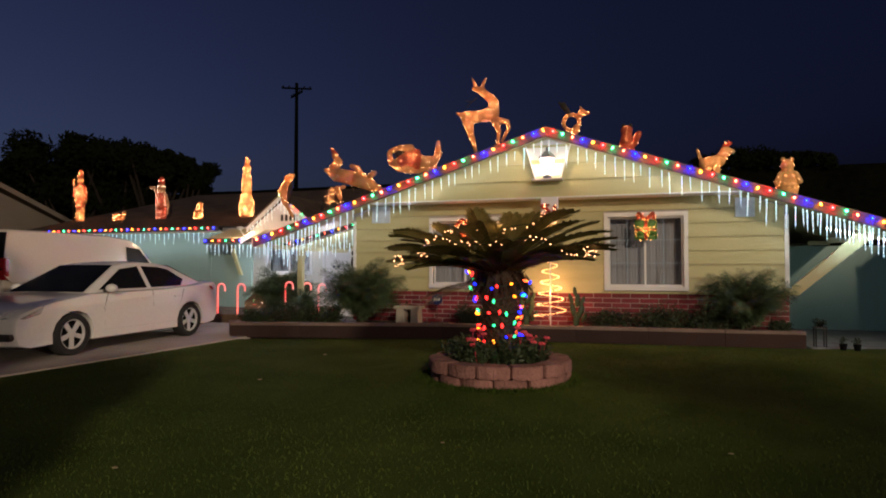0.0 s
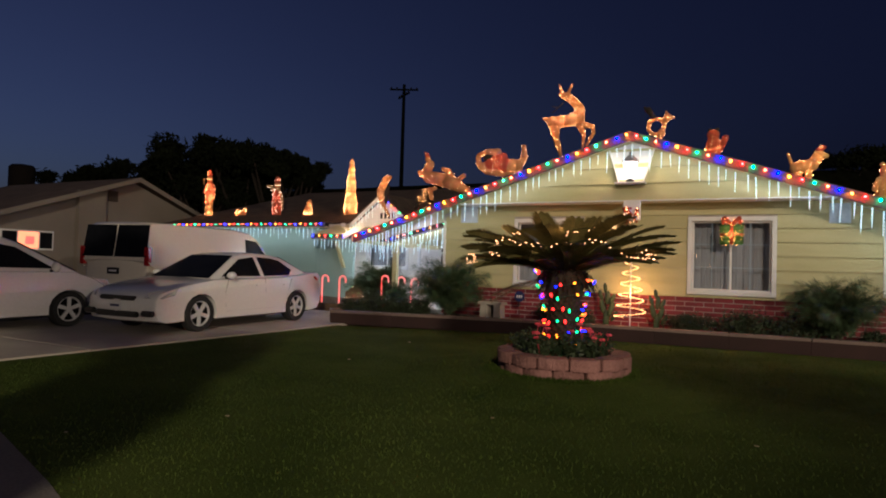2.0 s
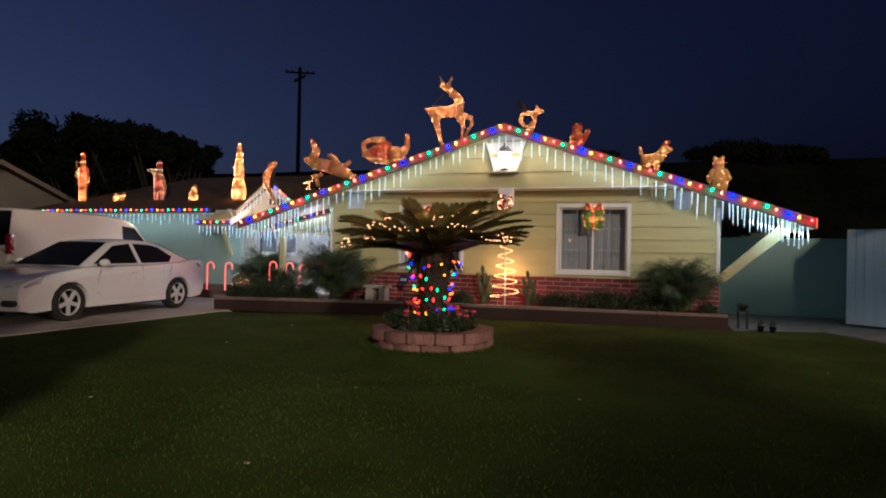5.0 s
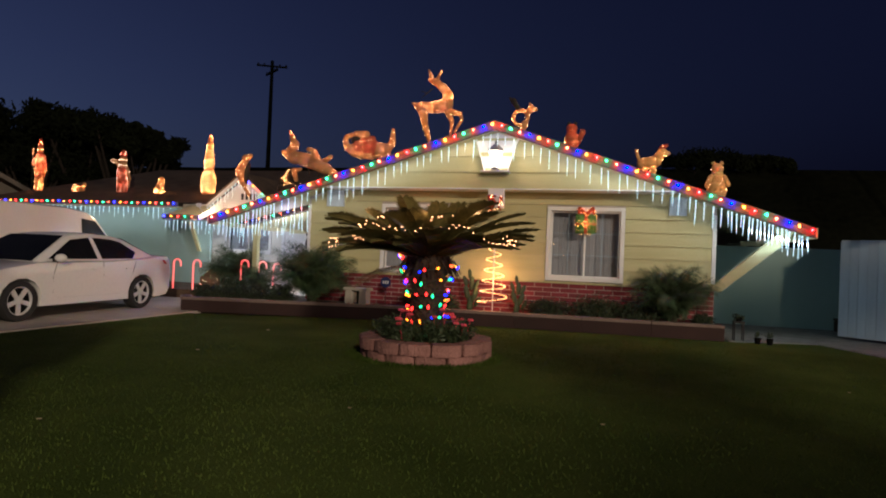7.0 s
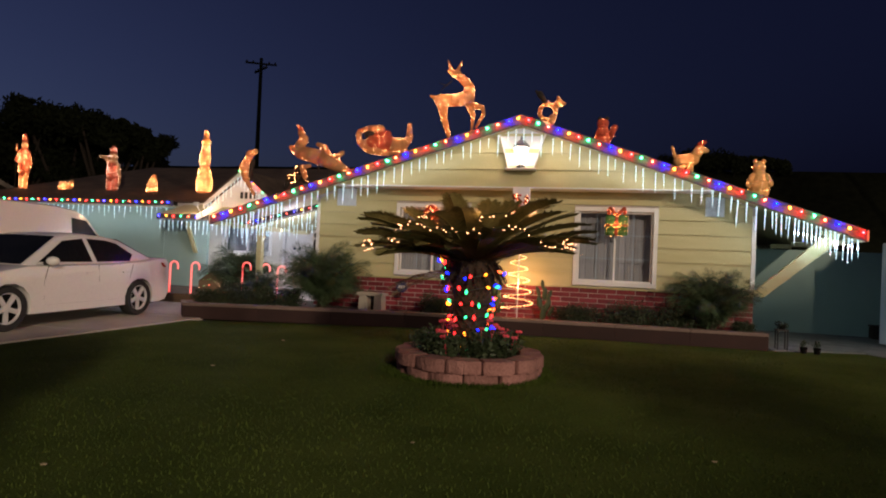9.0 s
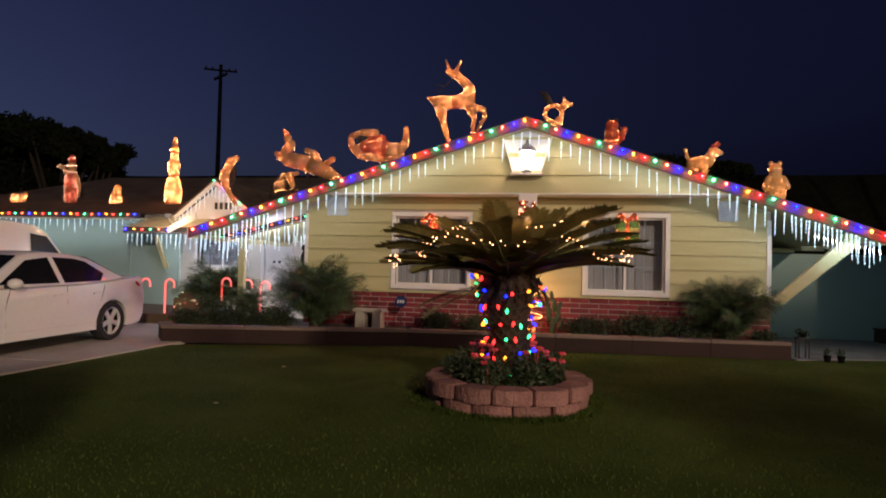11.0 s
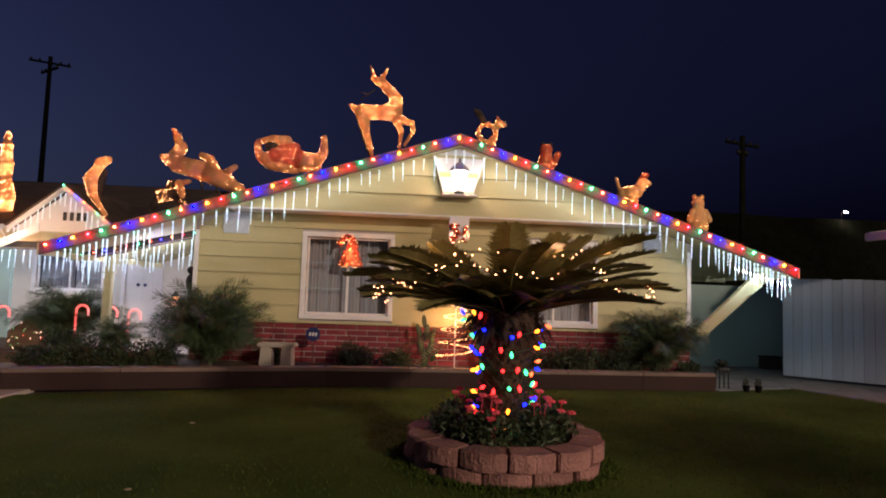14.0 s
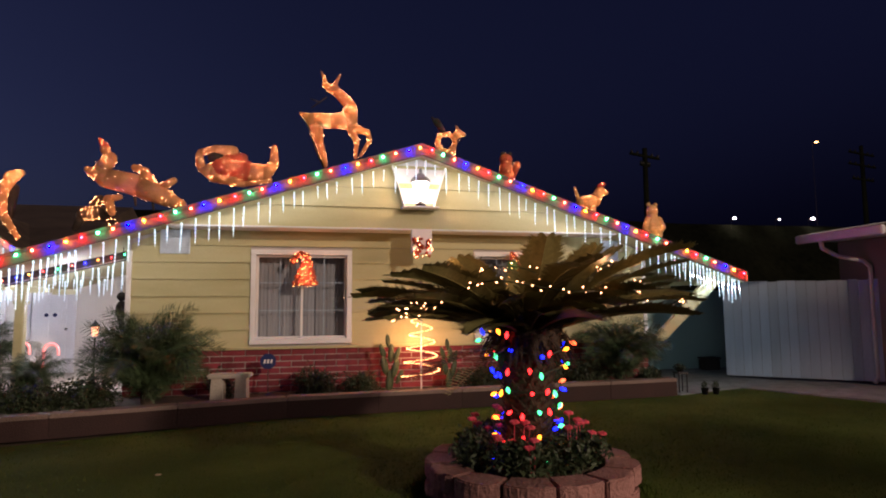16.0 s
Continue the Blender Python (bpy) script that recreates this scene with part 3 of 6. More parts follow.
part("door_frame", soft_box(-8.33, ENTRY_Y - 0.03, 0.2, -8.24, ENTRY_Y + 0.08, 2.3, 0.004), M["white"], door)
part("door_knob", ball(B(), (-8.42, ENTRY_Y - 0.02, 1.15), 0.035, sub=2), M["chrome"], door, "small metal knob")
pl = part("plaque", soft_box(-8.92, ENTRY_Y - 0.02, 1.36, -8.52, ENTRY_Y + 0.004, 1.54, 0.004), M["white"], door, "white plaque with two dark motifs")
for x in (-8.80, -8.64):
    part("motif", ball(B(), (x, ENTRY_Y - 0.024, 1.45), 0.045, (1, 0.25, 0.9), 2), M["blue"], pl)
bm = box(B(), -12.9, 13.2, 0.0, -6.2, 17.0, 0.2)
mesh_thing("porch_floor", box(B(), -9.4, 13.6, 0.0, -6.2, 17.0, 0.235), M["concrete"], "concrete porch floor", "porch", kind="structure")
bm.free()
post = thing("porch_post", (-7.75, 13.22, 0.0), "pale green turned porch post", "post", kind="structure")
part("shaft", soft_box(-0.065, -0.065, 0.2, 0.065, 0.065, 1.95, 0.012), M["siding"], post)
part("collar", soft_box(-0.09, -0.09, 1.64, 0.09, 0.09, 1.72, 0.02), M["siding"], post)
part("base", soft_box(-0.09, -0.09, 0.2, 0.09, 0.09, 0.42, 0.015), M["siding"], post)
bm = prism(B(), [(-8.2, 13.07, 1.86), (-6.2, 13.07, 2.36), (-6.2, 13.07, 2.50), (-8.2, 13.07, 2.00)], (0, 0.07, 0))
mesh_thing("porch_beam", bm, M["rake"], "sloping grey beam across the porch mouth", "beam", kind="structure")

# small white gable over the entry
GAB = [(-11.42, 2.62), (-10.22, 3.60), (-9.15, 2.76)]
bm = prism(B(), [(GAB[0][0], 16.4, 2.5), (GAB[2][0] + 0.3, 16.4, 2.5), (GAB[2][0] + 0.3, 16.4, 2.6), (GAB[1][0], 16.4, 3.52), (GAB[0][0], 16.4, 2.6)], (0, 0.12, 0))
gable = mesh_thing("wall_gable", bm, M["white"], "small white gable over the entry", "gable", kind="structure")
for i in range(4):
    part("number_bar", soft_box(-10.32 + i * 0.15, 16.375, 2.86, -10.24 + i * 0.15, 16.398, 3.05, 0.003), M["black"], gable)
for (xa, za), (xb, zb) in ((GAB[0], GAB[1]), (GAB[1], GAB[2])):
    part("rake_board", prism(B(), [(xa, 16.2, za + 0.05), (xb, 16.2, zb + 0.05), (xb, 16.2, zb - 0.09), (xa, 16.2, za - 0.09)], (0, 0.035, 0)), M["white"], gable, "white rake board")
    part("roof_slope", prism(B(), [(xa, 16.16, za + 0.09), (xb, 16.16, zb + 0.09), (xb, 21, zb + 0.09), (xa, 21, za + 0.09)], (0, 0, -0.035)), M["shingle"], gable, "dark brown shingles")

# lower eave beside the gable, and the garage wing with its hipped roof
lowroof = mesh_thing("roof_low", prism(B(), [(-12.3, 15.36, 2.27), (-9.0, 15.36, 2.27), (-9.0, 16.6, 2.66), (-12.3, 16.6, 2.66)], (0, 0, -0.04)), M["soffit"], "low tan roof edge lit by a flood lamp", "roof", kind="structure")
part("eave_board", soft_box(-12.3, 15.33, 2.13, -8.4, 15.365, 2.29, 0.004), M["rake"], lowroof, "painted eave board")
part("verge_board", prism(B(), [(-10.98, 15.325, 2.13), (-10.2, 15.325, 2.50), (-10.2, 15.325, 2.68), (-10.98, 15.325, 2.30)], (0, -0.03, 0)), M["white"], lowroof, "white sloping verge board")
bm = wall_with_holes(-12.775, -11.3, 16.3, 0.1, 0.0, lambda x: 2.35, [])
mesh_thing("wall_nook", bm, M["sage"], "sage green wall beside the garage", "house wall", kind="structure")
part("brace", prism(B(), [(-11.6, 16.1, 1.2), (-11.5, 16.1, 1.2), (-11.85, 16.1, 2.1), (-11.97, 16.1, 2.1)], (0, 0.08, 0)), M["siding"], lowroof, "pale timber brace")
bm = box(B(), -20.9, GARAGE_Y, 0, -12.9, GARAGE_Y + 0.15, 2.62)
garage = mesh_thing("wall_garage", bm, M["sage"], "plain sage green garage wall", "house wall", kind="structure")
mesh_thing("wall_garage_end", box(B(), -12.9, 16.3, 0, -12.78, GARAGE_Y + 0.2, 2.5), M["sage"], "sage green return wall", "house wall", kind="structure")
mesh_thing("wall_garage_left", box(B(), -20.9, GARAGE_Y + 0.15, 0, -20.75, 21.5, 2.6), M["sage"], "sage green end wall", "house wall", kind="structure")
bm = B()
v = [bm.verts.new(p) for p in ((-21.3, 16.55, 2.74), (-8.6, 16.55, 2.74), (-8.6, 22.2, 4.6), (-18.2, 22.2, 4.6), (-21.3, 27.5, 2.74), (-8.6, 27.5, 2.74))]
for f in ((0, 1, 2, 3), (0, 3, 4), (3, 2, 5, 4), (0, 4, 5, 1), (1, 5, 2)):
    bm.faces.new([v[i] for i in f])
groof = mesh_thing("roof_garage", bm, M["shingle"], "brown hipped shingle roof over the garage", "roof", kind="structure")
part("eave_board", soft_box(-21.3, 16.52, 2.60, -12.7, 16.55, 2.76, 0.004), M["rake"], groof, "painted eave board")
part("soffit", box(B(), -21.3, 16.56, 2.60, -12.7, 17.2, 2.62), M["soffit"], groof)

# ---- right side: sage wall, white board fence, neighbour's eave ----
mesh_thing("wall_side_yard", box(B(), 2.78, 16.0, 0, 7.3, 16.15, 1.92), M["sage"], "sage green side yard wall", "garden wall", kind="structure")
fence = thing("fence_white", (5.4, 14.15, 0, 0, 0, math.degrees(math.atan2(12.41 - 14.15, 7.41 - 5.4))), "white painted board fence with worn vertical boards", "fence", kind="structure")
x = 0.0
while x < 3.4:
    wdt = random.uniform(0.15, 0.19)
    ob = part("board", soft_box(0, 0, 0, wdt - 0.003, 0.02, 1.99 + random.uniform(-0.01, 0.012), 0.004), M["fence"], fence)
    ob.location = (x, random.uniform(-0.004, 0.004), 0.06)
    x += wdt
for zz in (0.3, 1.65):
    part("rail", soft_box(0, 0.03, zz, 3.4, 0.09, zz + 0.09, 0.004), M["fence"], fence)
part("return_panel", soft_box(-0.02, 0.02, 0.06, 0.02, 1.75, 2.03, 0.004), M["fence"], fence)
nb = thing("neighbour_house", (0, 0, 0), "neighbouring house with a white eave and downpipe", "house")
part("wall", box(B(), 7.5, 11.3, 0, 7.65, 13.2, 2.86), M["neighbour"], nb)
part("wall", box(B(), 7.65, 13.05, 0, 14.0, 13.2, 2.86), M["neighbour"], nb)
part("roof", prism(B(), [(6.47, 11.2, 2.92), (6.47, 13.1, 2.92), (10.2, 13.1, 3.5), (10.2, 11.2, 3.5)], (0, 0, 0.05)), M["shingle"], nb)
part("roof", prism(B(), [(10.2, 11.2, 3.5), (10.2, 13.1, 3.5), (14.2, 13.1, 2.92), (14.2, 11.2, 2.92)], (0, 0, 0.05)), M["shingle"], nb)
part("soffit", prism(B(), [(6.5, 11.2, 2.83), (6.5, 13.05, 2.83), (7.5, 13.05, 2.87), (7.5, 11.2, 2.87)], (0, 0, 0.02)), M["white"], nb)
part("gutter", soft_box(6.37, 11.2, 2.80, 6.47, 13.14, 2.96, 0.02), M["white"], nb, "white gutter")
part("barge_board", prism(B(), [(6.47, 13.1, 2.82), (10.2, 13.1, 3.40), (10.2, 13.1, 3.56), (6.47, 13.1, 2.98)], (0, 0.03, 0)), M["white"], nb)
bm = tube(B(), [(6.42, 12.55, 2.82), (6.45, 12.55, 2.66), (6.8, 12.52, 2.5), (7.3, 12.45, 2.42), (7.42, 12.42, 2.3), (7.42, 12.42, 0.12), (7.3, 12.38, 0.05)], 0.04, 8)
part("downpipe", bm, M["white"], nb, "bent white downpipe")
part("wall", box(B(), 7.65, 11.3, 0, 14.0, 11.45, 2.86), M["neighbour"], nb)

# ---- strings of lights on the house ----
BULB = turned([(0.012, -0.035), (0.014, -0.015), (0.026, 0.0), (0.030, 0.02), (0.024, 0.045), (0.006, 0.07)], 8)
BULB_MESH = {}
for key in ("c_blue", "c_yellow", "c_red", "c_green", "c_pink"):
    BULB_MESH[key] = finish(BULB.copy(), "bulb", M[key], True)
    for kind in "ts":
        BULB_MESH[kind + key[1:]] = finish(BULB.copy(), "bulb", M[kind + key[1:]], True)
BULB.free()
ORDER = ["c_blue", "c_yellow", "c_red", "c_green", "c_pink"]


def bulb_string(points, gap, first, label, size=0.58, spots=None, kind="s"):
    """Coloured bulbs along a line of points, on a thin green wire."""
    pts = [Vector(p) for p in points]
    s = thing("light_string", (0, 0, 0), label, "string lights", "coloured bulb strings")
    bm = tube(B(), [p + Vector((0, 0.02, 0.045)) for p in pts], 0.006, 5)
    part("wire", bm, M["wire"], s)
    lens = [(b - a).length for a, b in zip(pts, pts[1:])]
    n = round(sum(lens) / gap)
    if spots is None:
        spots = []
        for i in range(n + 1):
            d, k = i * sum(lens) / n, 0
            while k < len(lens) - 1 and d > lens[k]:
                d -= lens[k]
                k += 1
            spots.append(pts[k].lerp(pts[k + 1], min(1, d / lens[k])))
    for i, p in enumerate(spots):
        ob = part("bulb", BULB_MESH[kind + ORDER[(first + i) % 5][1:]], None, s)
        ob.matrix_world = Matrix.Translation(p + Vector((random.uniform(-0.015, 0.015), -0.005, 0.02))) @ pose(0, 0, 0, 100 + random.uniform(-25, 25), random.uniform(-20, 20), 0) @ Matrix.Scale(size, 4)
    return s


ICE = {}
for k in range(5):
    length = (0.20, 0.27, 0.33, 0.39, 0.45)[k]
    bm = turned([(0.002, -length), (0.0045, -length * 0.9), (0.0075, -length * 0.3), (0.0075, -0.01), (0.004, 0.0)], 6)
    rnd = random.Random(50 + k)
    z = -0.02
    while z > -length * 0.96:
        r = 0.0105 * (1 + 0.35 * z / length) * rnd.uniform(0.75, 1.15)
        ball(bm, (0.002 * rnd.uniform(-1, 1), -0.003, z), r, (1, 1, 1.35), 1, 1)
        z -= rnd.uniform(0.030, 0.058)
    ICE[k] = finish(bm, "icicle", [M["icicle"], M["icebead"]])


def icicles(points, gap, label, seed, drop=0.10, group="icicle strings", size=1.0):
    rnd = random.Random(seed)
    pts = [Vector(p) for p in points]
    s = thing("icicle_lights", (0, 0, 0), label, "icicle lights", group)
    bm = tube(B(), [p + Vector((0, 0.01, -drop + 0.03)) for p in pts], 0.005, 5)
    part("wire", bm, M["white"], s)
    for a, b in zip(pts, pts[1:]):
        n = max(1, round((b - a).length / gap))
        for i in range(n):
            p = a.lerp(b, (i + 0.5 + rnd.uniform(-0.22, 0.22)) / n)
            ob = part("icicle", ICE[rnd.choice((0, 1, 1, 2, 2, 3, 3, 4))], None, s)
            ob.matrix_world = Matrix.Translation(p + Vector((0, -0.004, -drop - rnd.uniform(0, 0.03)))) @ pose(0, 0, 0, rnd.uniform(-2, 2), rnd.uniform(-2.5, 2.5), 0) @ Matrix.Scale(size, 4)


Y = RAKE_Y - 0.03
rake_x = [-1.885 - 0.2038 * i for i in range(31, -1, -1)] + [-1.695 + 0.1905 * i for i in range(32)]
bulb_string([(EAVE_L[0], Y, EAVE_L[1] - 0.01), (PEAK[0], Y, PEAK[1] - 0.005), (EAVE_R[0], Y, EAVE_R[1] - 0.01)], 0.2, 4, "big coloured bulbs along the white gable rake", 0.5, [Vector((x, Y, roof_z(x, -0.005))) for x in rake_x], "c")
icicles([(-8.1, Y + 0.09, roof_z(-8.1)), (-6.6, Y + 0.09, roof_z(-6.6))], 0.10, "dense white icicle tubes under the porch rake", 1, size=1.15)
icicles([(-6.6, Y + 0.09, roof_z(-6.6)), (PEAK[0], Y + 0.09, PEAK[1] - 0.04)], 0.185, "white icicle tubes hanging under the gable rake", 2)
icicles([(PEAK[0], Y + 0.09, PEAK[1] - 0.04), (1.6, Y + 0.09, roof_z(1.6))], 0.18, "white icicle tubes hanging under the gable rake", 3)
icicles([(1.6, Y + 0.09, roof_z(1.6)), (2.8, Y + 0.09, roof_z(2.8))], 0.15, "white icicle tubes hanging under the gable rake", 13, size=1.12)
icicles([(2.8, Y + 0.09, roof_z(2.8)), (4.2, Y + 0.09, roof_z(4.2))], 0.075, "white icicle tubes hanging at the eave corner", 4, size=1.18)
bulb_string([(GAB[1][0] - 0.03, 16.17, GAB[1][1] + 0.02), (GAB[2][0], 16.17, GAB[2][1])], 0.2, 3, "coloured bulbs down one slope of the small gable", 0.5)
icicles([(GAB[0][0], 16.17, GAB[0][1]), (GAB[1][0], 16.17, GAB[1][1]), (GAB[2][0], 16.17, GAB[2][1])], 0.15, "white icicle tubes round the small gable", 6)
bulb_string([(-12.2, 15.31, 2.21), (-11.0, 15.31, 2.21)], 0.25, 0, "coloured bulbs along the low eave")
icicles([(-12.2, 15.31, 2.22), (-8.3, 15.31, 2.22)], 0.14, "white icicle tubes under the low eave", 7)
bulb_string([(-20.5, 16.50, 2.69), (-12.85, 16.50, 2.69)], 0.232, 2, "coloured bulbs along the garage eave")
icicles([(-18.6, 16.50, 2.68), (-12.9, 16.50, 2.68)], 0.2, "short white icicle tubes under the garage eave", 8, size=0.9)
bulb_string([(-8.15, 13.03, 1.94), (-6.25, 13.03, 2.41)], 0.2, 3, "coloured bulbs along the sloping porch beam", 0.4)
icicles([(-8.15, 13.04, 1.96), (-6.25, 13.04, 2.43)], 0.11, "dense white icicle tubes under the porch beam", 9)
icicles([(-9.0, 15.31, 2.20), (-6.6, 15.31, 2.26)], 0.13, "white icicle tubes hanging before the door", 10)

# ---- lantern in its white niche under the peak ----
niche = thing("lantern_niche", (-1.65, WALL_Y - PROUD - 0.03, 0), "white flared niche board under the gable peak", "niche", kind="structure")
part("backing", prism(B(), [(-0.235, 0, 3.21), (0.235, 0, 3.21), (0.44, 0, 3.90), (0.0, 0, 4.04), (-0.44, 0, 3.90)], (0, 0.026, 0)), M["white"], niche)
for s in (-1, 1):
    part("flank", prism(B(), [(s * 0.235, -0.08, 3.21), (s * 0.255, -0.08, 3.21), (s * 0.46, -0.08, 3.90), (s * 0.44, -0.08, 3.90)], (0, 0.08, 0)), M["white"], niche)
part("shelf", soft_box(-0.30, -0.25, 3.175, 0.30, 0.0, 3.208, 0.004), M["white"], niche)
lan = thing("wall_lantern", pose(-1.65, WALL_Y - PROUD - 0.20, 3.21) @ Matrix.Scale(1.25, 4), "bright lit glass lantern with a dark cap", "lantern")
part("base", turned([(0.07, 0), (0.07, 0.03), (0.03, 0.05), (0.03, 0.07)], 12), M["black"], lan)
bm = B()
q = [bm.verts.new((0.06 * math.cos(math.pi / 3 * i), 0.06 * math.sin(math.pi / 3 * i), 0.08)) for i in range(6)]
w = [bm.verts.new((0.12 * math.cos(math.pi / 3 * i), 0.12 * math.sin(math.pi / 3 * i), 0.34)) for i in range(6)]
for i in range(6):
    bm.faces.new((q[i], q[(i + 1) % 6], w[(i + 1) % 6], w[i]))
ob = part("glass_body", bm, M["lampglass"], lan, "glowing tapered glass")
ob.visible_shadow = False
part("cap", turned([(0.135, 0.32), (0.125, 0.36), (0.05, 0.43), (0.02, 0.45), (0.025, 0.48), (0.004, 0.51)], 6), M["gravel"], lan, "grey pointed cap")
box_deco = thing("letter_box", (-1.62, WALL_Y - 0.53, 2.44), "white wall box hung with a red bow and lights", "wall box")
part("body", soft_box(-0.17, -0.05, 0.0, 0.17, 0.05, 0.40, 0.01), M["white"], box_deco)
bm = B()
rnd = random.Random(4)
for i in range(26):
    ball(bm, (rnd.uniform(-0.14, 0.14), -0.08 + rnd.uniform(-0.03, 0.02), rnd.uniform(-0.06, 0.24)), rnd.uniform(0.02, 0.05), sub=1)
for i in range(24):
    ball(bm, (rnd.uniform(-0.16, 0.16), -0.13, rnd.uniform(-0.08, 0.25)), 0.008, sub=1, mi=1)
part("bow", finish(bm, "bow", [M["rattanred"], M["warmwhite"]]), None, box_deco, "red tinsel bow with small lights")
fl = thing("flood_lamp", (-10.80, 15.02, 2.56), "small bright flood lamp on the low eave", "flood lamp")
part("housing", soft_box(-0.07, -0.05, -0.05, 0.07, 0.03, 0.05, 0.01), M["white"], fl)
part("lens", soft_box(-0.055, 0.032, -0.04, 0.055, 0.04, 0.04, 0.002), M["flood"], fl, "glowing lens")
part("bracket", rod(B(), (0, 0, -0.04), (0, 0.32, -0.32), 0.012), M["white"], fl)

# ---- lit figures on the roofs ----
MINI = [Vector(p) for p in ((1, 0, 0), (-1, 0, 0), (0, 1, 0), (0, -1, 0), (0, 0, 1), (0, 0, -1))]
MINI_F = ((0, 2, 4), (2, 1, 4), (1, 3, 4), (3, 0, 4), (2, 0, 5), (1, 2, 5), (3, 1, 5), (0, 3, 5))


def figure(name, at, scale, bones, label, category, lights=160, body="rattan", bulb="warm", flip=False, squash=0.7, seed=1, around=1.9, bulb_r=0.0023):
    """A lit figure on a wire frame: tapered limbs (x0, z0, x1, z1, r0, r1[, y][, material]) wrapped in small bulbs (material 5: hardly any), all one mesh."""
    rnd = random.Random(seed)
    bm = B()
    mats = [M[body], M[bulb], M["darkfig"], M["rattanred"], M["warmred"], M[body]]
    spots = []
    for bone in bones:
        x0, z0, x1, z1, r0, r1 = [v * scale for v in bone[:6]]
        y = bone[6] * scale if len(bone) > 6 else 0.0
        mi = bone[7] if len(bone) > 7 else 0
        if flip:
            x0, x1 = -x0, -x1
        a, b = Vector((x0, y, z0)), Vector((x1, y, z1))
        rod(bm, a, b, r0, r1, 10, mi)
        ball(bm, a, r0, sub=2, mi=mi), ball(bm, b, r1, sub=2, mi=mi)
        area = ((b - a).length + r0 + r1) * (r0 + r1)
        spots.append((area, a, b, r0, r1, mi))
    total = sum(s[0] for s in spots if s[5] != 2)
    marks = []
    for area, a, b, r0, r1, mi in spots:
        if mi == 2:
            continue
        d = (b - a).normalized() if (b - a).length > 1e-4 else Vector((0, 0, 1))
        side = d.cross(Vector((0, 1, 0)))
        side = side.normalized() if side.length > 1e-4 else Vector((1, 0, 0))
        n = max(2, round((0.12 if mi == 5 else 1.3 if mi == 3 else 0.95) * lights * area / total))
        for i in range(n):
            f, ang = rnd.uniform(-0.05, 1.05), rnd.uniform(-around, around)
            r = (r0 + (r1 - r0) * f) * 1.02 + 0.008
            marks.append((a.lerp(b, f) + (Vector((0, -1, 0)) * math.cos(ang) + side * math.sin(ang)) * r, 4 if mi == 3 and rnd.random() < 0.4 else 1))
    for p, mi in marks:
        vs = [bm.verts.new(p + v * bulb_r * rnd.uniform(0.8, 1.25)) for v in MINI]
        for f in MINI_F:
            bm.faces.new([vs[i] for i in f]).material_index = mi
    for f in bm.faces:
        f.smooth = True
    # stand on the roof by two thin stakes
    lo = min(min(s[1].z - s[3], s[2].z - s[4]) for s in spots)
    ob = mesh_thing(name, bm, mats, label, category, "lit roof figures", at=at if isinstance(at, Matrix) else pose(*at))
    ob.data.transform(Matrix.Diagonal((1, squash, 1, 1)))
    return ob


FY = 12.42
deer = [(0.0, 0.02, -0.07, 0.30, 0.03, 0.05), (-0.02, 0.02, -0.12, 0.30, 0.03, 0.05, 0.10, 2), (-0.09, 0.34, -0.16, 0.68, 0.05, 0.11), (-0.14, 0.36, -0.18, 0.68, 0.05, 0.11, 0.1, 2),
        (-0.18, 0.70, 0.06, 0.70, 0.12, 0.11), (0.06, 0.70, 0.34, 0.74, 0.11, 0.13), (-0.26, 0.74, -0.38, 0.80, 0.06, 0.02),
        (0.36, 0.62, 0.46, 0.40, 0.07, 0.04), (0.46, 0.40, 0.44, 0.16, 0.035, 0.025), (0.38, 0.62, 0.62, 0.56, 0.07, 0.045), (0.62, 0.56, 0.66, 0.44, 0.04, 0.03), (0.66, 0.44, 0.52, 0.20, 0.03, 0.025),
        (0.35, 0.78, 0.36, 0.96, 0.12, 0.09), (0.36, 0.96, 0.12, 1.20, 0.09, 0.065), (0.12, 1.20, -0.03, 1.26, 0.08, 0.04), (0.12, 1.26, 0.20, 1.44, 0.035, 0.012), (0.0, 1.28, -0.08, 1.48, 0.035, 0.012, 0.06),
        (0.0, 1.10, -0.22, 0.92, 0.012, 0.008, 0.12, 2), (-0.10, 1.02, -0.24, 1.06, 0.010, 0.006, 0.12, 2)]
figure("lit_reindeer", (-3.18, FY + 0.1, 3.86), 1.09, deer, "tan wire reindeer wrapped in warm lights on the roof", "reindeer figure", 420, seed=2)
sleigh = [(-0.50, 0.42, -0.46, 0.24, 0.05, 0.06), (-0.46, 0.24, -0.30, 0.10, 0.06, 0.06), (-0.30, 0.10, 0.10, 0.04, 0.06, 0.06), (0.10, 0.04, 0.45, 0.10, 0.05, 0.05), (-0.48, 0.46, -0.28, 0.52, 0.05, 0.05), (-0.28, 0.52, -0.05, 0.50, 0.06, 0.08),
          (-0.34, 0.20, 0.0, 0.14, 0.11, 0.12), (-0.20, 0.24, 0.10, 0.22, 0.15, 0.17, 0, 3), (-0.10, 0.36, 0.08, 0.40, 0.10, 0.08, 0, 3), (0.12, 0.20, 0.38, 0.20, 0.14, 0.12), (0.40, 0.16, 0.52, 0.34, 0.08, 0.07), (0.52, 0.34, 0.52, 0.58, 0.07, 0.04), (-0.3, 0.40, -0.24, 0.40, 0.09, 0.08, 0.02, 2)]
figure("lit_sleigh", (-4.56, FY, 3.47), 1.1, sleigh, "red and gold sleigh shape wrapped in warm lights", "sleigh figure", 320, seed=3)
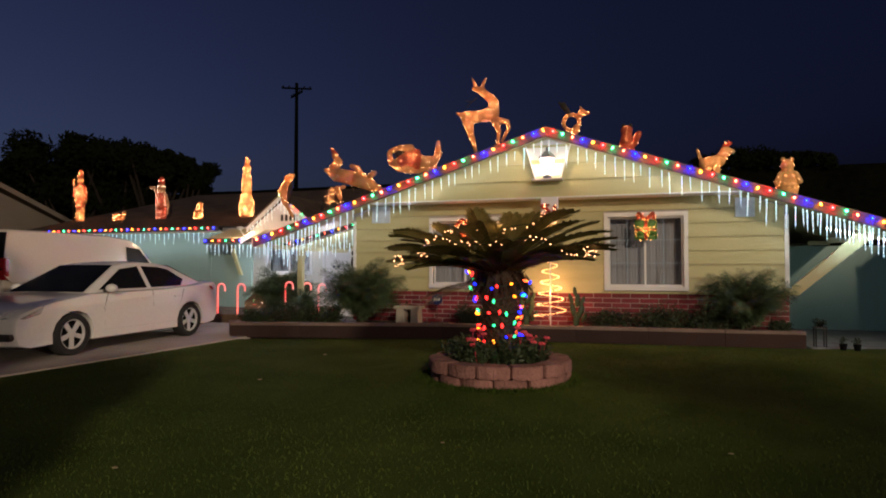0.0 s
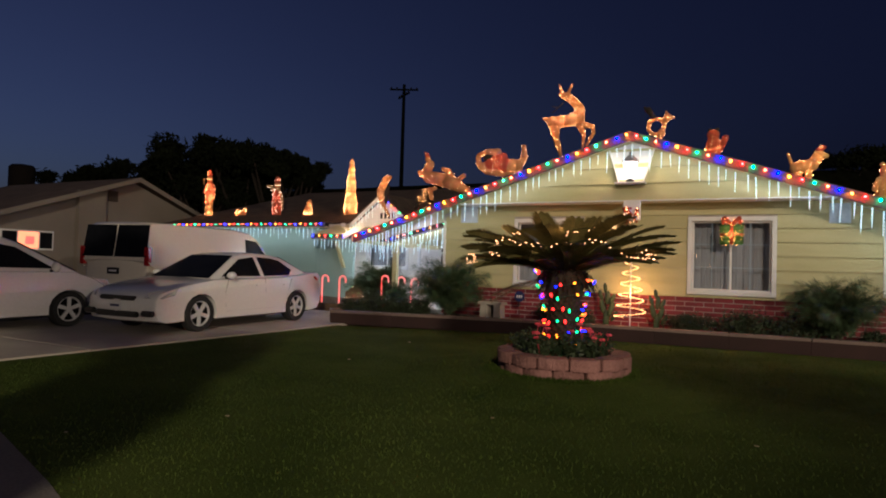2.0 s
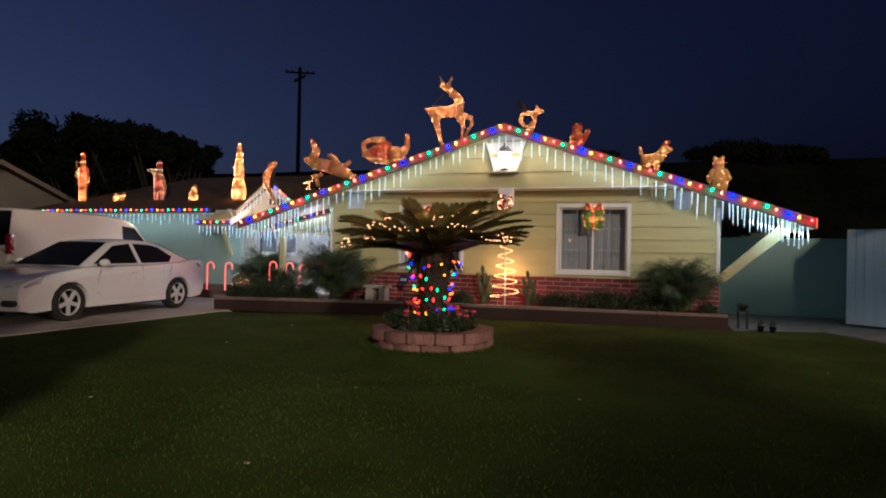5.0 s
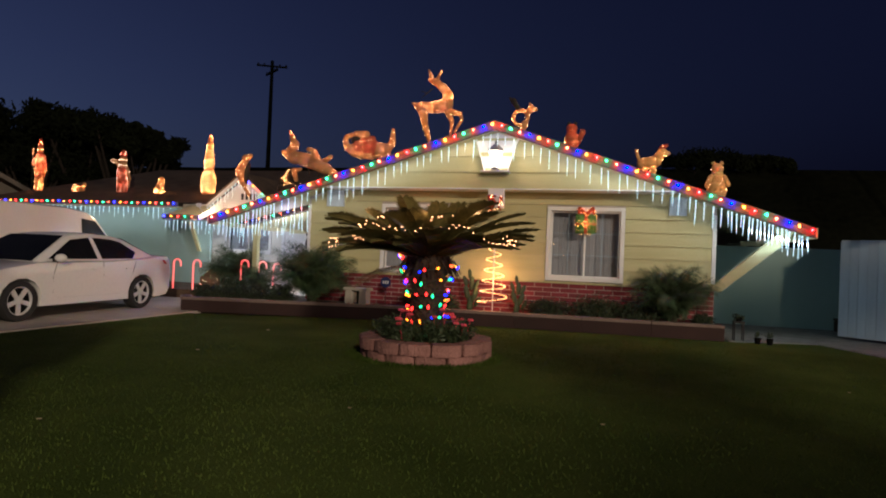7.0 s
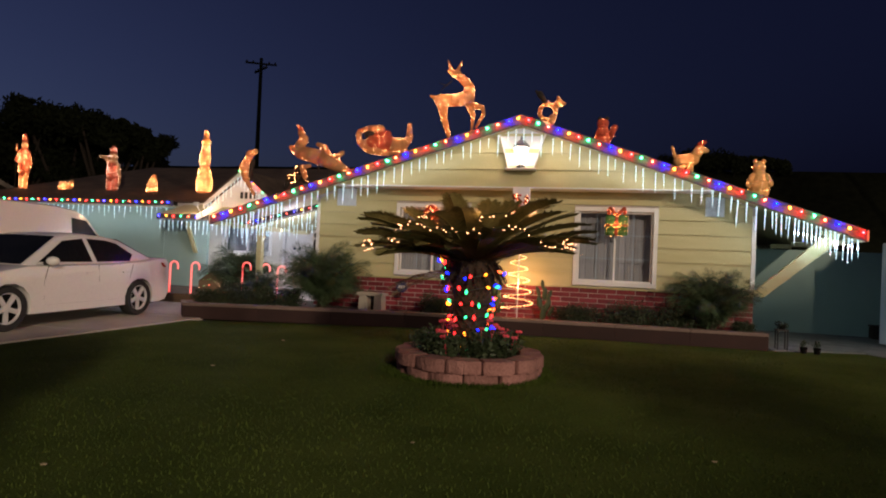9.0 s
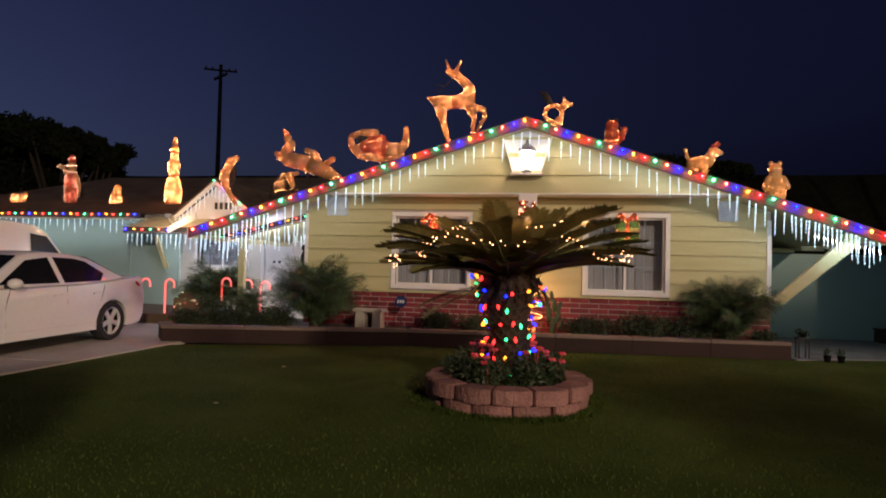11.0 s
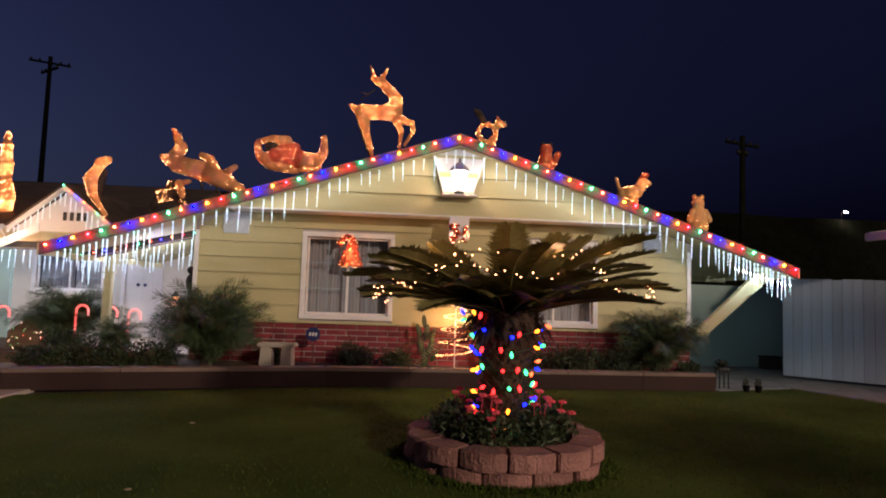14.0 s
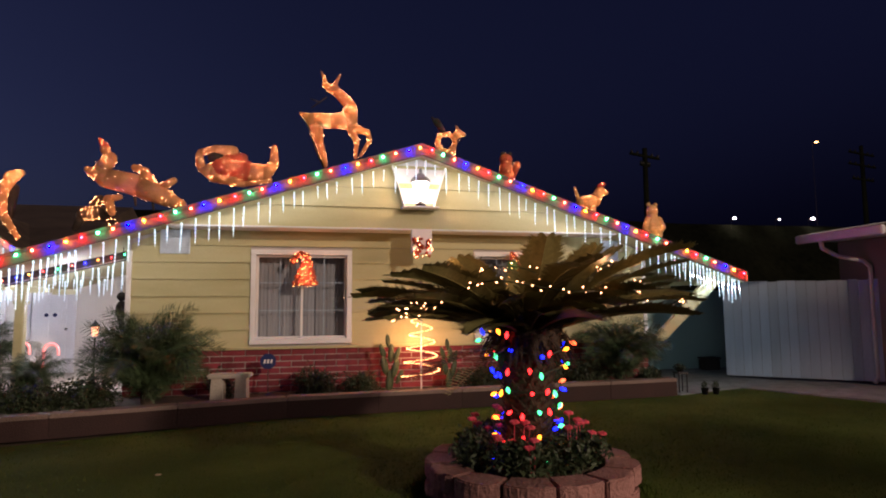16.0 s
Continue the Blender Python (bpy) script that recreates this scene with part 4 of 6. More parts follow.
rider = [(-0.66, 0.42, -0.40, 0.30, 0.05, 0.13), (-0.40, 0.30, 0.05, 0.20, 0.15, 0.17, 0, 5), (0.05, 0.20, 0.45, 0.02, 0.17, 0.13, 0, 5), (0.42, 0.04, 0.66, -0.08, 0.12, 0.08),
         (-0.46, 0.44, -0.36, 0.60, 0.11, 0.10), (-0.36, 0.58, -0.44, 0.74, 0.06, 0.07), (-0.44, 0.78, -0.52, 0.90, 0.06, 0.02, 0, 3), (-0.02, 0.48, 0.14, 0.42, 0.05, 0.06), (0.12, 0.42, 0.22, 0.22, 0.07, 0.09), (0.22, 0.22, 0.36, 0.16, 0.07, 0.06), (0.36, 0.18, 0.54, 0.30, 0.06, 0.05),
         (0.0, 0.06, 0.02, -0.10, 0.02, 0.015, 0, 2), (0.25, 0.0, 0.27, -0.16, 0.02, 0.015, 0, 2), (-0.30, -0.22, -0.36, -0.02, 0.05, 0.07), (-0.36, -0.02, -0.20, 0.02, 0.05, 0.04)]
figure("lit_plane_rider", (-6.0, FY, 3.22), 1.0, rider, "tan figure riding a long shape wrapped in lights", "ride figure", 340, seed=4)
imp = [(-0.30, 0.0, -0.22, 0.20, 0.05, 0.07, 0, 2), (-0.22, 0.20, 0.0, 0.26, 0.09, 0.10), (0.0, 0.26, 0.16, 0.14, 0.08, 0.06, 0, 2), (-0.05, 0.36, 0.02, 0.46, 0.07, 0.06), (0.16, 0.14, 0.30, 0.02, 0.05, 0.04)]
figure("lit_small_rider", (-6.55, FY + 0.2, 2.78), 1.0, imp, "small dark figure with a few lights on the roof", "roof figure", 110, "darkfig", seed=18)
seal = [(0.10, 0.0, -0.10, 0.32, 0.03, 0.06), (-0.10, 0.32, -0.14, 0.56, 0.07, 0.10), (-0.14, 0.56, -0.02, 0.76, 0.09, 0.07), (-0.02, 0.80, 0.10, 0.86, 0.09, 0.05), (-0.04, 0.3, 0.02, 0.66, 0.07, 0.06, 0.05, 2)]
figure("lit_seal", (-7.68, FY + 0.1, 2.62), 1.1, seal, "slim curved animal figure wrapped in warm lights", "animal figure", 150, seed=5)
ring = [(0.10 * math.cos(a) * 1.6, 0.26 + 0.16 * math.sin(a), 0.10 * math.cos(a + 0.7) * 1.6, 0.26 + 0.16 * math.sin(a + 0.7), 0.035, 0.035) for a in [0.7 * i for i in range(9)]]
bird = ring + [(0.06, 0.02, 0.10, 0.14, 0.06, 0.07), (0.14, 0.36, 0.22, 0.44, 0.06, 0.07), (0.22, 0.44, 0.32, 0.42, 0.05, 0.03), (0.20, 0.50, 0.18, 0.56, 0.03, 0.015), (-0.06, 0.46, -0.16, 0.62, 0.05, 0.06, 0, 2), (-0.16, 0.58, -0.24, 0.68, 0.05, 0.02, 0, 2)]
figure("lit_cat", (-1.18, FY, 4.08), 1.0, bird, "small ring tailed animal figure in warm lights", "animal figure", 110, seed=6)
bear = [(0, 0.02, 0, 0.14, 0.12, 0.12, 0, 3), (0, 0.14, 0, 0.28, 0.12, 0.09, 0, 3), (-0.02, 0.36, 0.02, 0.36, 0.085, 0.085, 0, 0), (-0.06, 0.44, -0.05, 0.45, 0.03, 0.03, 0, 2), (0.06, 0.44, 0.07, 0.45, 0.03, 0.03, 0, 2), (0.12, 0.12, 0.20, 0.30, 0.05, 0.05, 0.05, 3), (-0.06, 0.04, -0.14, 0.02, 0.06, 0.05, -0.05, 3)]
figure("lit_red_bear", (-0.12, FY, 3.70), 1.12, bear, "small dark red bear figure with a few warm lights", "animal figure", 60, "rattanred", seed=7)
dog = [(-0.10, 0.02, -0.08, 0.14, 0.05, 0.07), (0.06, 0.02, 0.05, 0.14, 0.05, 0.06), (-0.12, 0.18, 0.10, 0.22, 0.10, 0.10), (0.10, 0.24, 0.20, 0.38, 0.08, 0.08), (0.20, 0.38, 0.30, 0.36, 0.07, 0.04), (0.20, 0.46, 0.27, 0.50, 0.05, 0.03, 0, 3), (-0.18, 0.24, -0.24, 0.42, 0.03, 0.02), (0.15, 0.44, 0.13, 0.36, 0.03, 0.02, 0.05, 2)]
figure("lit_dog", (1.42, FY, 3.18), 1.12, dog, "tan dog figure with a red hat in warm lights", "animal figure", 90, "gold", seed=8)
cub = [(0, 0.04, 0, 0.20, 0.16, 0.14), (0, 0.24, 0, 0.32, 0.13, 0.10), (0, 0.42, 0, 0.44, 0.10, 0.09), (-0.07, 0.52, -0.06, 0.53, 0.03, 0.03), (0.07, 0.52, 0.06, 0.53, 0.03, 0.03), (0.10, 0.28, 0.16, 0.16, 0.05, 0.05, -0.05), (-0.10, 0.28, -0.15, 0.14, 0.05, 0.05, -0.05)]
figure("lit_bear", (2.66, FY, 2.80), 1.13, cub, "golden tan bear figure sitting on the roof", "animal figure", 60, "gold", seed=9)
GY = 17.9
tower = [(0, 0.05, 0, 0.40, 0.24, 0.27), (0, 0.50, 0, 0.80, 0.24, 0.17), (0, 0.90, 0, 1.25, 0.17, 0.18), (0, 1.30, 0, 1.55, 0.16, 0.10), (0, 1.62, 0, 1.70, 0.13, 0.13), (0, 1.86, 0, 2.02, 0.09, 0.05)]
figure("lit_snow_figure", (-12.62, GY, 3.16), 1.0, tower, "tall slim stacked figure wrapped in warm lights", "tower figure", 460, "rattan", seed=10, bulb_r=0.0044)
snow = [(-0.10, 0.05, -0.10, 0.40, 0.11, 0.12, 0, 3), (0.10, 0.05, 0.10, 0.40, 0.11, 0.12, 0, 3), (0, 0.50, 0, 0.85, 0.20, 0.19, 0, 3), (0, 0.90, 0, 1.02, 0.16, 0.14), (0, 1.16, 0, 1.20, 0.15, 0.14), (0, 1.34, 0, 1.46, 0.13, 0.09, 0, 3), (-0.14, 0.92, -0.34, 1.16, 0.06, 0.06), (-0.34, 1.16, -0.50, 1.18, 0.06, 0.05), (0.18, 0.86, 0.30, 0.50, 0.07, 0.06), (0.30, 0.5, 0.28, 0.2, 0.04, 0.03)]
figure("lit_waving_figure", (-16.2, GY, 3.16), 1.0, snow, "round figure in red and white lights, one arm raised", "roof figure", 420, bulb="figwhite", seed=11, bulb_r=0.0044)
pup = [(0, 0.02, 0, 0.25, 0.17, 0.15), (0.04, 0.30, 0.06, 0.50, 0.12, 0.09), (-0.12, 0.10, -0.2, 0.05, 0.05, 0.04)]
figure("lit_pup", (-14.6, GY, 3.14), 1.05, pup, "small pup figure wrapped in warm lights", "animal figure", 110, "rattan", seed=12, bulb_r=0.0044)
low = [(-0.25, 0.08, -0.12, 0.22, 0.08, 0.10), (-0.10, 0.14, 0.15, 0.14, 0.11, 0.11), (0.15, 0.16, 0.24, 0.30, 0.09, 0.08)]
figure("lit_crouching_pup", (-18.1, GY, 3.14), 1.0, low, "low crouching animal figure in warm lights", "animal figure", 80, "rattan", seed=13, bulb_r=0.0044)
tall = [(-0.10, 0.05, -0.09, 0.55, 0.08, 0.10), (0.10, 0.05, 0.09, 0.55, 0.08, 0.10), (0, 0.60, 0, 1.05, 0.19, 0.17, 0, 3), (0, 1.10, 0, 1.35, 0.17, 0.14, 0, 3), (0, 1.52, 0, 1.58, 0.12, 0.12), (0, 1.72, 0, 1.92, 0.11, 0.05, 0, 3), (-0.18, 1.30, -0.34, 1.00, 0.06, 0.06, 0, 3), (0.18, 1.30, 0.27, 0.85, 0.07, 0.06, 0, 3), (0.27, 0.85, 0.24, 0.70, 0.05, 0.04), (-0.36, 0.05, -0.36, 1.60, 0.015, 0.015, 0, 2), (-0.36, 1.38, -0.36, 1.58, 0.04, 0.03)]
figure("lit_tall_figure", (-19.95, GY, 3.18), 1.0, tall, "tall red robed figure with a staff, wrapped in lights", "roof figure", 340, "rattan", seed=14, bulb_r=0.0044)

# ---- ornaments in the windows ----
gift = [(-0.19, 0.02, 0.19, 0.02, 0.022, 0.022), (-0.19, 0.38, 0.19, 0.38, 0.022, 0.022), (-0.19, 0.02, -0.19, 0.38, 0.022, 0.022), (0.19, 0.02, 0.19, 0.38, 0.022, 0.022), (-0.10, 0.08, -0.10, 0.32, 0.075, 0.075), (0.10, 0.08, 0.10, 0.32, 0.075, 0.075),
        (0, 0.02, 0, 0.38, 0.03, 0.03, -0.05, 3), (-0.19, 0.20, 0.19, 0.20, 0.025, 0.025, -0.05, 3), (0, 0.40, -0.13, 0.52, 0.03, 0.045, -0.03, 3), (-0.13, 0.52, -0.15, 0.43, 0.045, 0.03, -0.03, 3), (0, 0.40, 0.13, 0.52, 0.03, 0.045, -0.03, 3), (0.13, 0.52, 0.15, 0.43, 0.045, 0.03, -0.03, 3)]
M["tinselgreen"] = surf("green_tinsel", (0.03, 0.10, 0.02), (0.10, 0.25, 0.05), 12, 0.5, 0.5, 60)
figure("window_gift", (0.225, WALL_Y - 0.13, 1.975), 1.0, gift, "green gift shape with a red bow, lit, hung before the window", "window ornament", 150, "tinselgreen", "ornament", bulb_r=0.0036, squash=0.25, seed=15, around=3.14)
hat = [(-0.17, 0.04, 0.17, 0.04, 0.045, 0.045), (-0.11, 0.13, 0.11, 0.13, 0.07, 0.07, 0, 3), (-0.075, 0.23, 0.085, 0.23, 0.07, 0.07, 0, 3), (-0.03, 0.34, 0.07, 0.34, 0.065, 0.065, 0, 3), (0.03, 0.34, 0.02, 0.48, 0.08, 0.055, 0, 3), (0.02, 0.48, -0.08, 0.53, 0.055, 0.045, 0, 3), (-0.08, 0.53, -0.17, 0.46, 0.045, 0.035, 0, 3), (-0.19, 0.42, -0.19, 0.40, 0.05, 0.05)]
figure("window_hat", (-3.48, WALL_Y - 0.13, 1.93), 1.0, hat, "red pointed hat shape, lit, hung before the window", "window ornament", 200, "tinselred", "ornament", bulb_r=0.0036, squash=0.25, seed=16, around=3.14)

# ---- block planter with the sago palm ----
PC = Vector((-1.64, 7.52, 0))
planter = thing("planter_ring", (PC.x, PC.y, 0), "round planter of tumbled tan blocks in two courses", "planter")
N = 13
for c in range(2):
    r0, r1, h = (0.62, 0.845, 0.192) if c == 0 else (0.60, 0.86, 0.145)
    for i in range(N):
        a0, a1 = 2 * math.pi * (i + 0.5 * c) / N, 2 * math.pi * (i + 1 + 0.5 * c) / N
        g = 0.006 + random.uniform(0, 0.010)
        pts = []
        # a scalloped outer face, drawn in at both ends
        for f, r in ((0.0, r0), (0.0, r1 - 0.03), (0.14, r1 - 0.006), (0.33, r1 + 0.010), (0.5, r1 + 0.014), (0.67, r1 + 0.010), (0.86, r1 - 0.006), (1.0, r1 - 0.03), (1.0, r0), (0.5, r0 + 0.02)):
            a = a0 + g + (a1 - a0 - 2 * g) * f
            pts.append((r * math.cos(a), r * math.sin(a), 0))
        bm = prism(B(), pts, (0, 0, h - 0.008))
        bmesh.ops.bevel(bm, geom=bm.edges[:], offset=0.010, segments=2, affect="EDGES")
        for v in bm.verts:
            v.co += Vector((random.uniform(-0.004, 0.004), random.uniform(-0.004, 0.004), random.uniform(-0.005, 0.005)))
        ob = part("block", bm, M["stone"], planter)
        k = random.uniform(-0.018, 0.018)
        ob.location = (k * math.cos((a0 + a1) / 2), k * math.sin((a0 + a1) / 2), 0.002 + c * 0.19)
mesh_thing("lawn_rise", turned([(2.3, -0.01), (1.9, 0.015), (1.4, 0.05), (1.05, 0.078), (0.7, 0.085)], 48), M["grass"], "lawn swelling gently up to the block planter", "lawn", kind="structure", at=pose(PC.x, PC.y, 0), smooth=True)
part("soil", turned([(0.61, 0.02), (0.61, 0.26), (0.4, 0.29), (0.05, 0.31)], 24), M["dirt"], planter)


def frond_mesh(length, leaflet, pairs, rise, droop, mat, width=0.013, seed=0, stem=0.010, fold=0.35, ahead=0.55, aside=0.8, loose=0.1):
    """One feather leaf along +x: an arched stem with two rows of narrow leaflets."""
    rnd = random.Random(seed)
    vs, fs = [], []
    pts = []
    x = z = 0.0
    n = 14
    for i in range(n + 1):
        pts.append(Vector((x, 0, z)))
        ang = rise - droop * (i / n) ** 1.3
        x += length / n * math.cos(ang)
        z += length / n * math.sin(ang)
    for i in range(n):
        a, b, w = pts[i], pts[i + 1], stem * (1 - 0.8 * i / n)
        k = len(vs)
        vs += [a + Vector((0, w, 0)), a + Vector((0, -w, 0)), b + Vector((0, -w, 0)), b + Vector((0, w, 0)), a + Vector((0, 0, -w)), b + Vector((0, 0, -w))]
        fs += [(k, k + 1, k + 2, k + 3), (k + 1, k + 4, k + 5, k + 2), (k + 4, k, k + 3, k + 5)]
    for i in range(pairs):
        f = 0.08 + 0.92 * (i + 0.5) / pairs
        q = f * n
        j = min(n - 1, int(q))
        p = pts[j].lerp(pts[j + 1], q - j)
        ln = leaflet * (0.55 + 0.9 * math.sin(math.pi * min(1, f * 0.85 + 0.12))) * rnd.uniform(0.85, 1.1) * (0.75 if f > 0.93 else 1)
        for s in (-1, 1):
            tip = p + Vector((ln * ahead, s * ln * aside, ln * (fold + rnd.uniform(-loose, loose)) * 0.5))
            mid = p.lerp(tip, 0.5) + Vector((0, 0, 0.01))
            w = Vector((width, 0, 0))
            k = len(vs)
            vs += [p - w * 0.6, p + w * 0.6, mid + w, mid - w, tip]
            fs += [(k, k + 1, k + 2, k + 3), (k + 3, k + 2, k + 4)]
    return pydata("frond", vs, fs, [mat])


palm = thing("sago_palm", (PC.x, PC.y, 0.24), "old sago palm with a broad flat crown in the block planter", "palm")
prof = [(0.22, 0.0), (0.23, 0.1), (0.20, 0.25), (0.19, 0.5), (0.21, 0.75), (0.26, 0.95), (0.30, 1.08), (0.25, 1.2), (0.1, 1.26)]
part("trunk", turned(prof, 20), M["trunk"], palm, "dark shaggy trunk", True)
bm = B()
rnd = random.Random(9)
for i in range(300):
    a, z = i * 2.39996, 0.02 + 1.12 * (i / 300)
    r = np.interp(z, [p[1] for p in prof], [p[0] for p in prof])
    c, s = math.cos(a), math.sin(a)
    base, tip = Vector((r * c * 0.97, r * s * 0.97, z)), Vector(((r + 0.035) * c, (r + 0.035) * s, z + 0.05))
    t = Vector((-s, c, 0)) * 0.028
    prism(bm, [base - t, base + t, tip], (0.004 * c, 0.004 * s, 0.018))
part("leaf_base_skin", bm, M["trunk"], palm, "brown stubs of old leaves")
bm = B()
rnd = random.Random(14)
for i in range(150):
    a, z = rnd.uniform(0, 6.283), rnd.uniform(0.96, 1.14)
    c, s_, r = math.cos(a), math.sin(a), rnd.uniform(0.24, 0.34)
    ln, t = rnd.uniform(0.10, 0.22), 0.02
    top = Vector((r * c, r * s_, z))
    tip = top + Vector((c * 0.10, s_ * 0.10, -ln))
    prism(bm, [top + Vector((-s_ * t, c * t, 0)), top + Vector((s_ * t, -c * t, 0)), tip], (0.005 * c, 0.005 * s_, 0))
part("thatch_skirt", bm, M["trunk"], palm, "dark hanging stubs under the crown")
FR = [frond_mesh(1.32, 0.19, 74, 0.34, 0.46, M["frond"], 0.019, 1), frond_mesh(1.25, 0.19, 70, 0.28, 0.50, M["frond"], 0.017, 2), frond_mesh(0.84, 0.17, 60, 0.25, 0.35, M["frond"], 0.017, 3), frond_mesh(1.36, 0.18, 74, 0.40, 0.62, M["frond"], 0.017, 4)]
rnd = random.Random(12)
for i in range(74):
    az = i * 137.508 + rnd.uniform(-8, 8)
    tier = 0 if i < 44 else 1 if i < 64 else 2
    tilt = (rnd.uniform(-3, 8), rnd.uniform(6, 17), rnd.uniform(24, 46))[tier]
    ob = part("frond", FR[(0, 3, 1)[i % 3] if tier < 2 else 2], None, palm)
    ob.matrix_basis = pose((0.12 + 0.10 * (tier == 2)) * math.cos(radians(az)), (0.12 + 0.10 * (tier == 2)) * math.sin(radians(az)), 1.10 + 0.05 * tier) @ pose(0, 0, 0, 0, -2.5, 0) @ pose(0, 0, 0, 0, 0, az) @ pose(0, 0, 0, rnd.uniform(-14, 14), -tilt, 0) @ Matrix.Scale(rnd.uniform(0.9, 1.03), 4)
M["deadleaf"] = surf("dry_leaf", (0.22, 0.17, 0.09), (0.36, 0.30, 0.18), 5, 0.8, 0.2, 40)
dead = frond_mesh(0.85, 0.12, 26, -0.15, 0.35, M["deadleaf"], 0.012, 5)
for az, tl in ((186, -2), (214, -6)):
    ob = part("dry_frond", dead, None, palm, "dry pale leaf hanging below the crown")
    ob.matrix_basis = pose(0.2 * math.cos(radians(az)), 0.2 * math.sin(radians(az)), 1.02, 0, 0, az) @ pose(0, 0, 0, 0, -tl, 0)

# coloured bulbs round the trunk
wrap = thing("light_string", (PC.x, PC.y, 0.24), "big coloured bulbs wound round the palm trunk", "string lights", "coloured bulb strings")
rnd = random.Random(21)
pts, nb = [], 84
for i in range(nb):
    f = i / (nb - 1)
    a, z = f * 2 * math.pi * 6.5 + 1.0 + rnd.uniform(-0.2, 0.2), 0.06 + 1.06 * f
    r = np.interp(z, [p[1] for p in prof], [p[0] for p in prof]) + 0.055 + 0.04 * f * f
    pts.append(Vector((r * math.cos(a), r * math.sin(a), z + rnd.uniform(-0.035, 0.035))))
part("wire", tube(B(), pts, 0.006, 5), M["wire"], wrap)
for i, p in enumerate(pts):
    ob = part("bulb", BULB_MESH["t" + rnd.choice(ORDER + ["c_blue", "c_blue", "c_red", "c_yellow", "c_green"])[1:]], None, wrap)
    out = Vector((p.x, p.y, 0)).normalized()
    ob.matrix_basis = Matrix.Translation(p + out * 0.01) @ pose(0, 0, 0, 0, 0, math.degrees(math.atan2(out.y, out.x))) @ pose(0, 0, 0, 0, rnd.choice((70, 110, 160, 30)), 0) @ Matrix.Scale(0.56, 4)


def mini_string(name, pts, label, bulb, gap=0.06, r=0.011, jitter=0.02, seed=3, wire="wire", group="mini light strings"):
    """Small bulbs along a loose wire: one wire part, one part of bulbs."""
    rnd = random.Random(seed)
    s = thing(name, (0, 0, 0), label, "string lights", group)
    pts = [Vector(p) for p in pts]
    part("wire", tube(B(), pts, 0.004, 4), M[wire], s)
    bm = B()
    carry = 0.0
    for a, b in zip(pts, pts[1:]):
        d = (b - a).length
        while carry < d:
            p = a.lerp(b, carry / d) + Vector((rnd.uniform(-jitter, jitter), rnd.uniform(-jitter, jitter), rnd.uniform(-jitter, jitter)))
            vs = [bm.verts.new(p + v * r * rnd.uniform(0.85, 1.2)) for v in MINI]
            for f in MINI_F:
                bm.faces.new([vs[i] for i in f])
            carry += gap * rnd.uniform(0.7, 1.3)
        carry -= d
    tagged(part("mini_bulbs", bm, M[bulb], s), kind="stuff")
    return s


def crown_z(r):
    return 1.40 + 0.36 * math.sin(min(1.0, r / 1.05) * math.pi * 0.62) - 0.10 * max(0, r - 1.0)


pts = []
for i in range(46):
    a = 3.05 + 3.30 * i / 45
    r = 1.02 + 0.06 * math.sin(3 * a + 0.5) + 0.04 * math.sin(11 * a)
    pts.append((PC.x + r * math.cos(a), PC.y + r * math.sin(a), 1.72 + 0.05 * math.sin(5 * a) - 0.12 * abs(math.cos(a)) ** 3))
mini_string("mini_light_string", pts, "warm white mini lights looped round the palm crown", "warmwhite", 0.066, 0.0060, 0.03, 5)
pts = []
for i in range(40):
    a = 2.7 + 3.6 * i / 39
    r = 0.62 + 0.16 * math.sin(5 * a)
    pts.append((PC.x + r * math.cos(a), PC.y + r * math.sin(a), crown_z(r) + 0.06 + 0.12 * i / 39))
mini_string("mini_light_string", pts, "warm white mini lights across the upper palm leaves", "warmwhite", 0.085, 0.0060, 0.035, 6)
for a0, z0, k in ((3.35, 1.50, 7), (5.75, 1.57, 9)):
    pts = [(PC.x + (1.22 + 0.05 * math.sin(9 * a)) * math.cos(a), PC.y + (1.22 + 0.05 * math.sin(9 * a)) * math.sin(a), z0 + 0.05 * math.sin(11 * a)) for a in [a0 + 0.05 * i for i in range(9)]]
    mini_string("mini_light_string", pts, "bunched warm mini lights at the leaf tips", "warmwhite", 0.042, 0.0060, 0.045, k)


def leaf_cloud(centre, radii, n, size, seed, hollow=0.35, stretch=1.6):
    """Loose leaves in an uneven ellipsoid; returns vertices and faces."""
    rnd = random.Random(seed)
    vs, fs = [], []
    for i in range(n):
        d = Vector((rnd.gauss(0, 1), rnd.gauss(0, 1), rnd.gauss(0, 1))).normalized()
        r = rnd.uniform(hollow, 1.0) ** 0.5 * (0.72 + 0.45 * noise.noise(d * 2.1 + Vector((seed, 0, 0))))
        p = Vector(centre) + Vector((d.x * radii[0], d.y * radii[1], d.z * radii[2])) * r
        u = Vector((rnd.gauss(0, 1), rnd.gauss(0, 1), rnd.gauss(0, 1))).normalized()
        w = u.cross(Vector((rnd.gauss(0, 1), rnd.gauss(0, 1), rnd.gauss(0, 1)))).normalized()
        s = size * rnd.uniform(0.6, 1.3)
        k = len(vs)
        vs += [p - u * s * stretch, p - w * s * 0.5, p + u * s * stretch, p + w * s * 0.5]
        fs.append((k, k + 1, k + 2, k + 3))
    return vs, fs


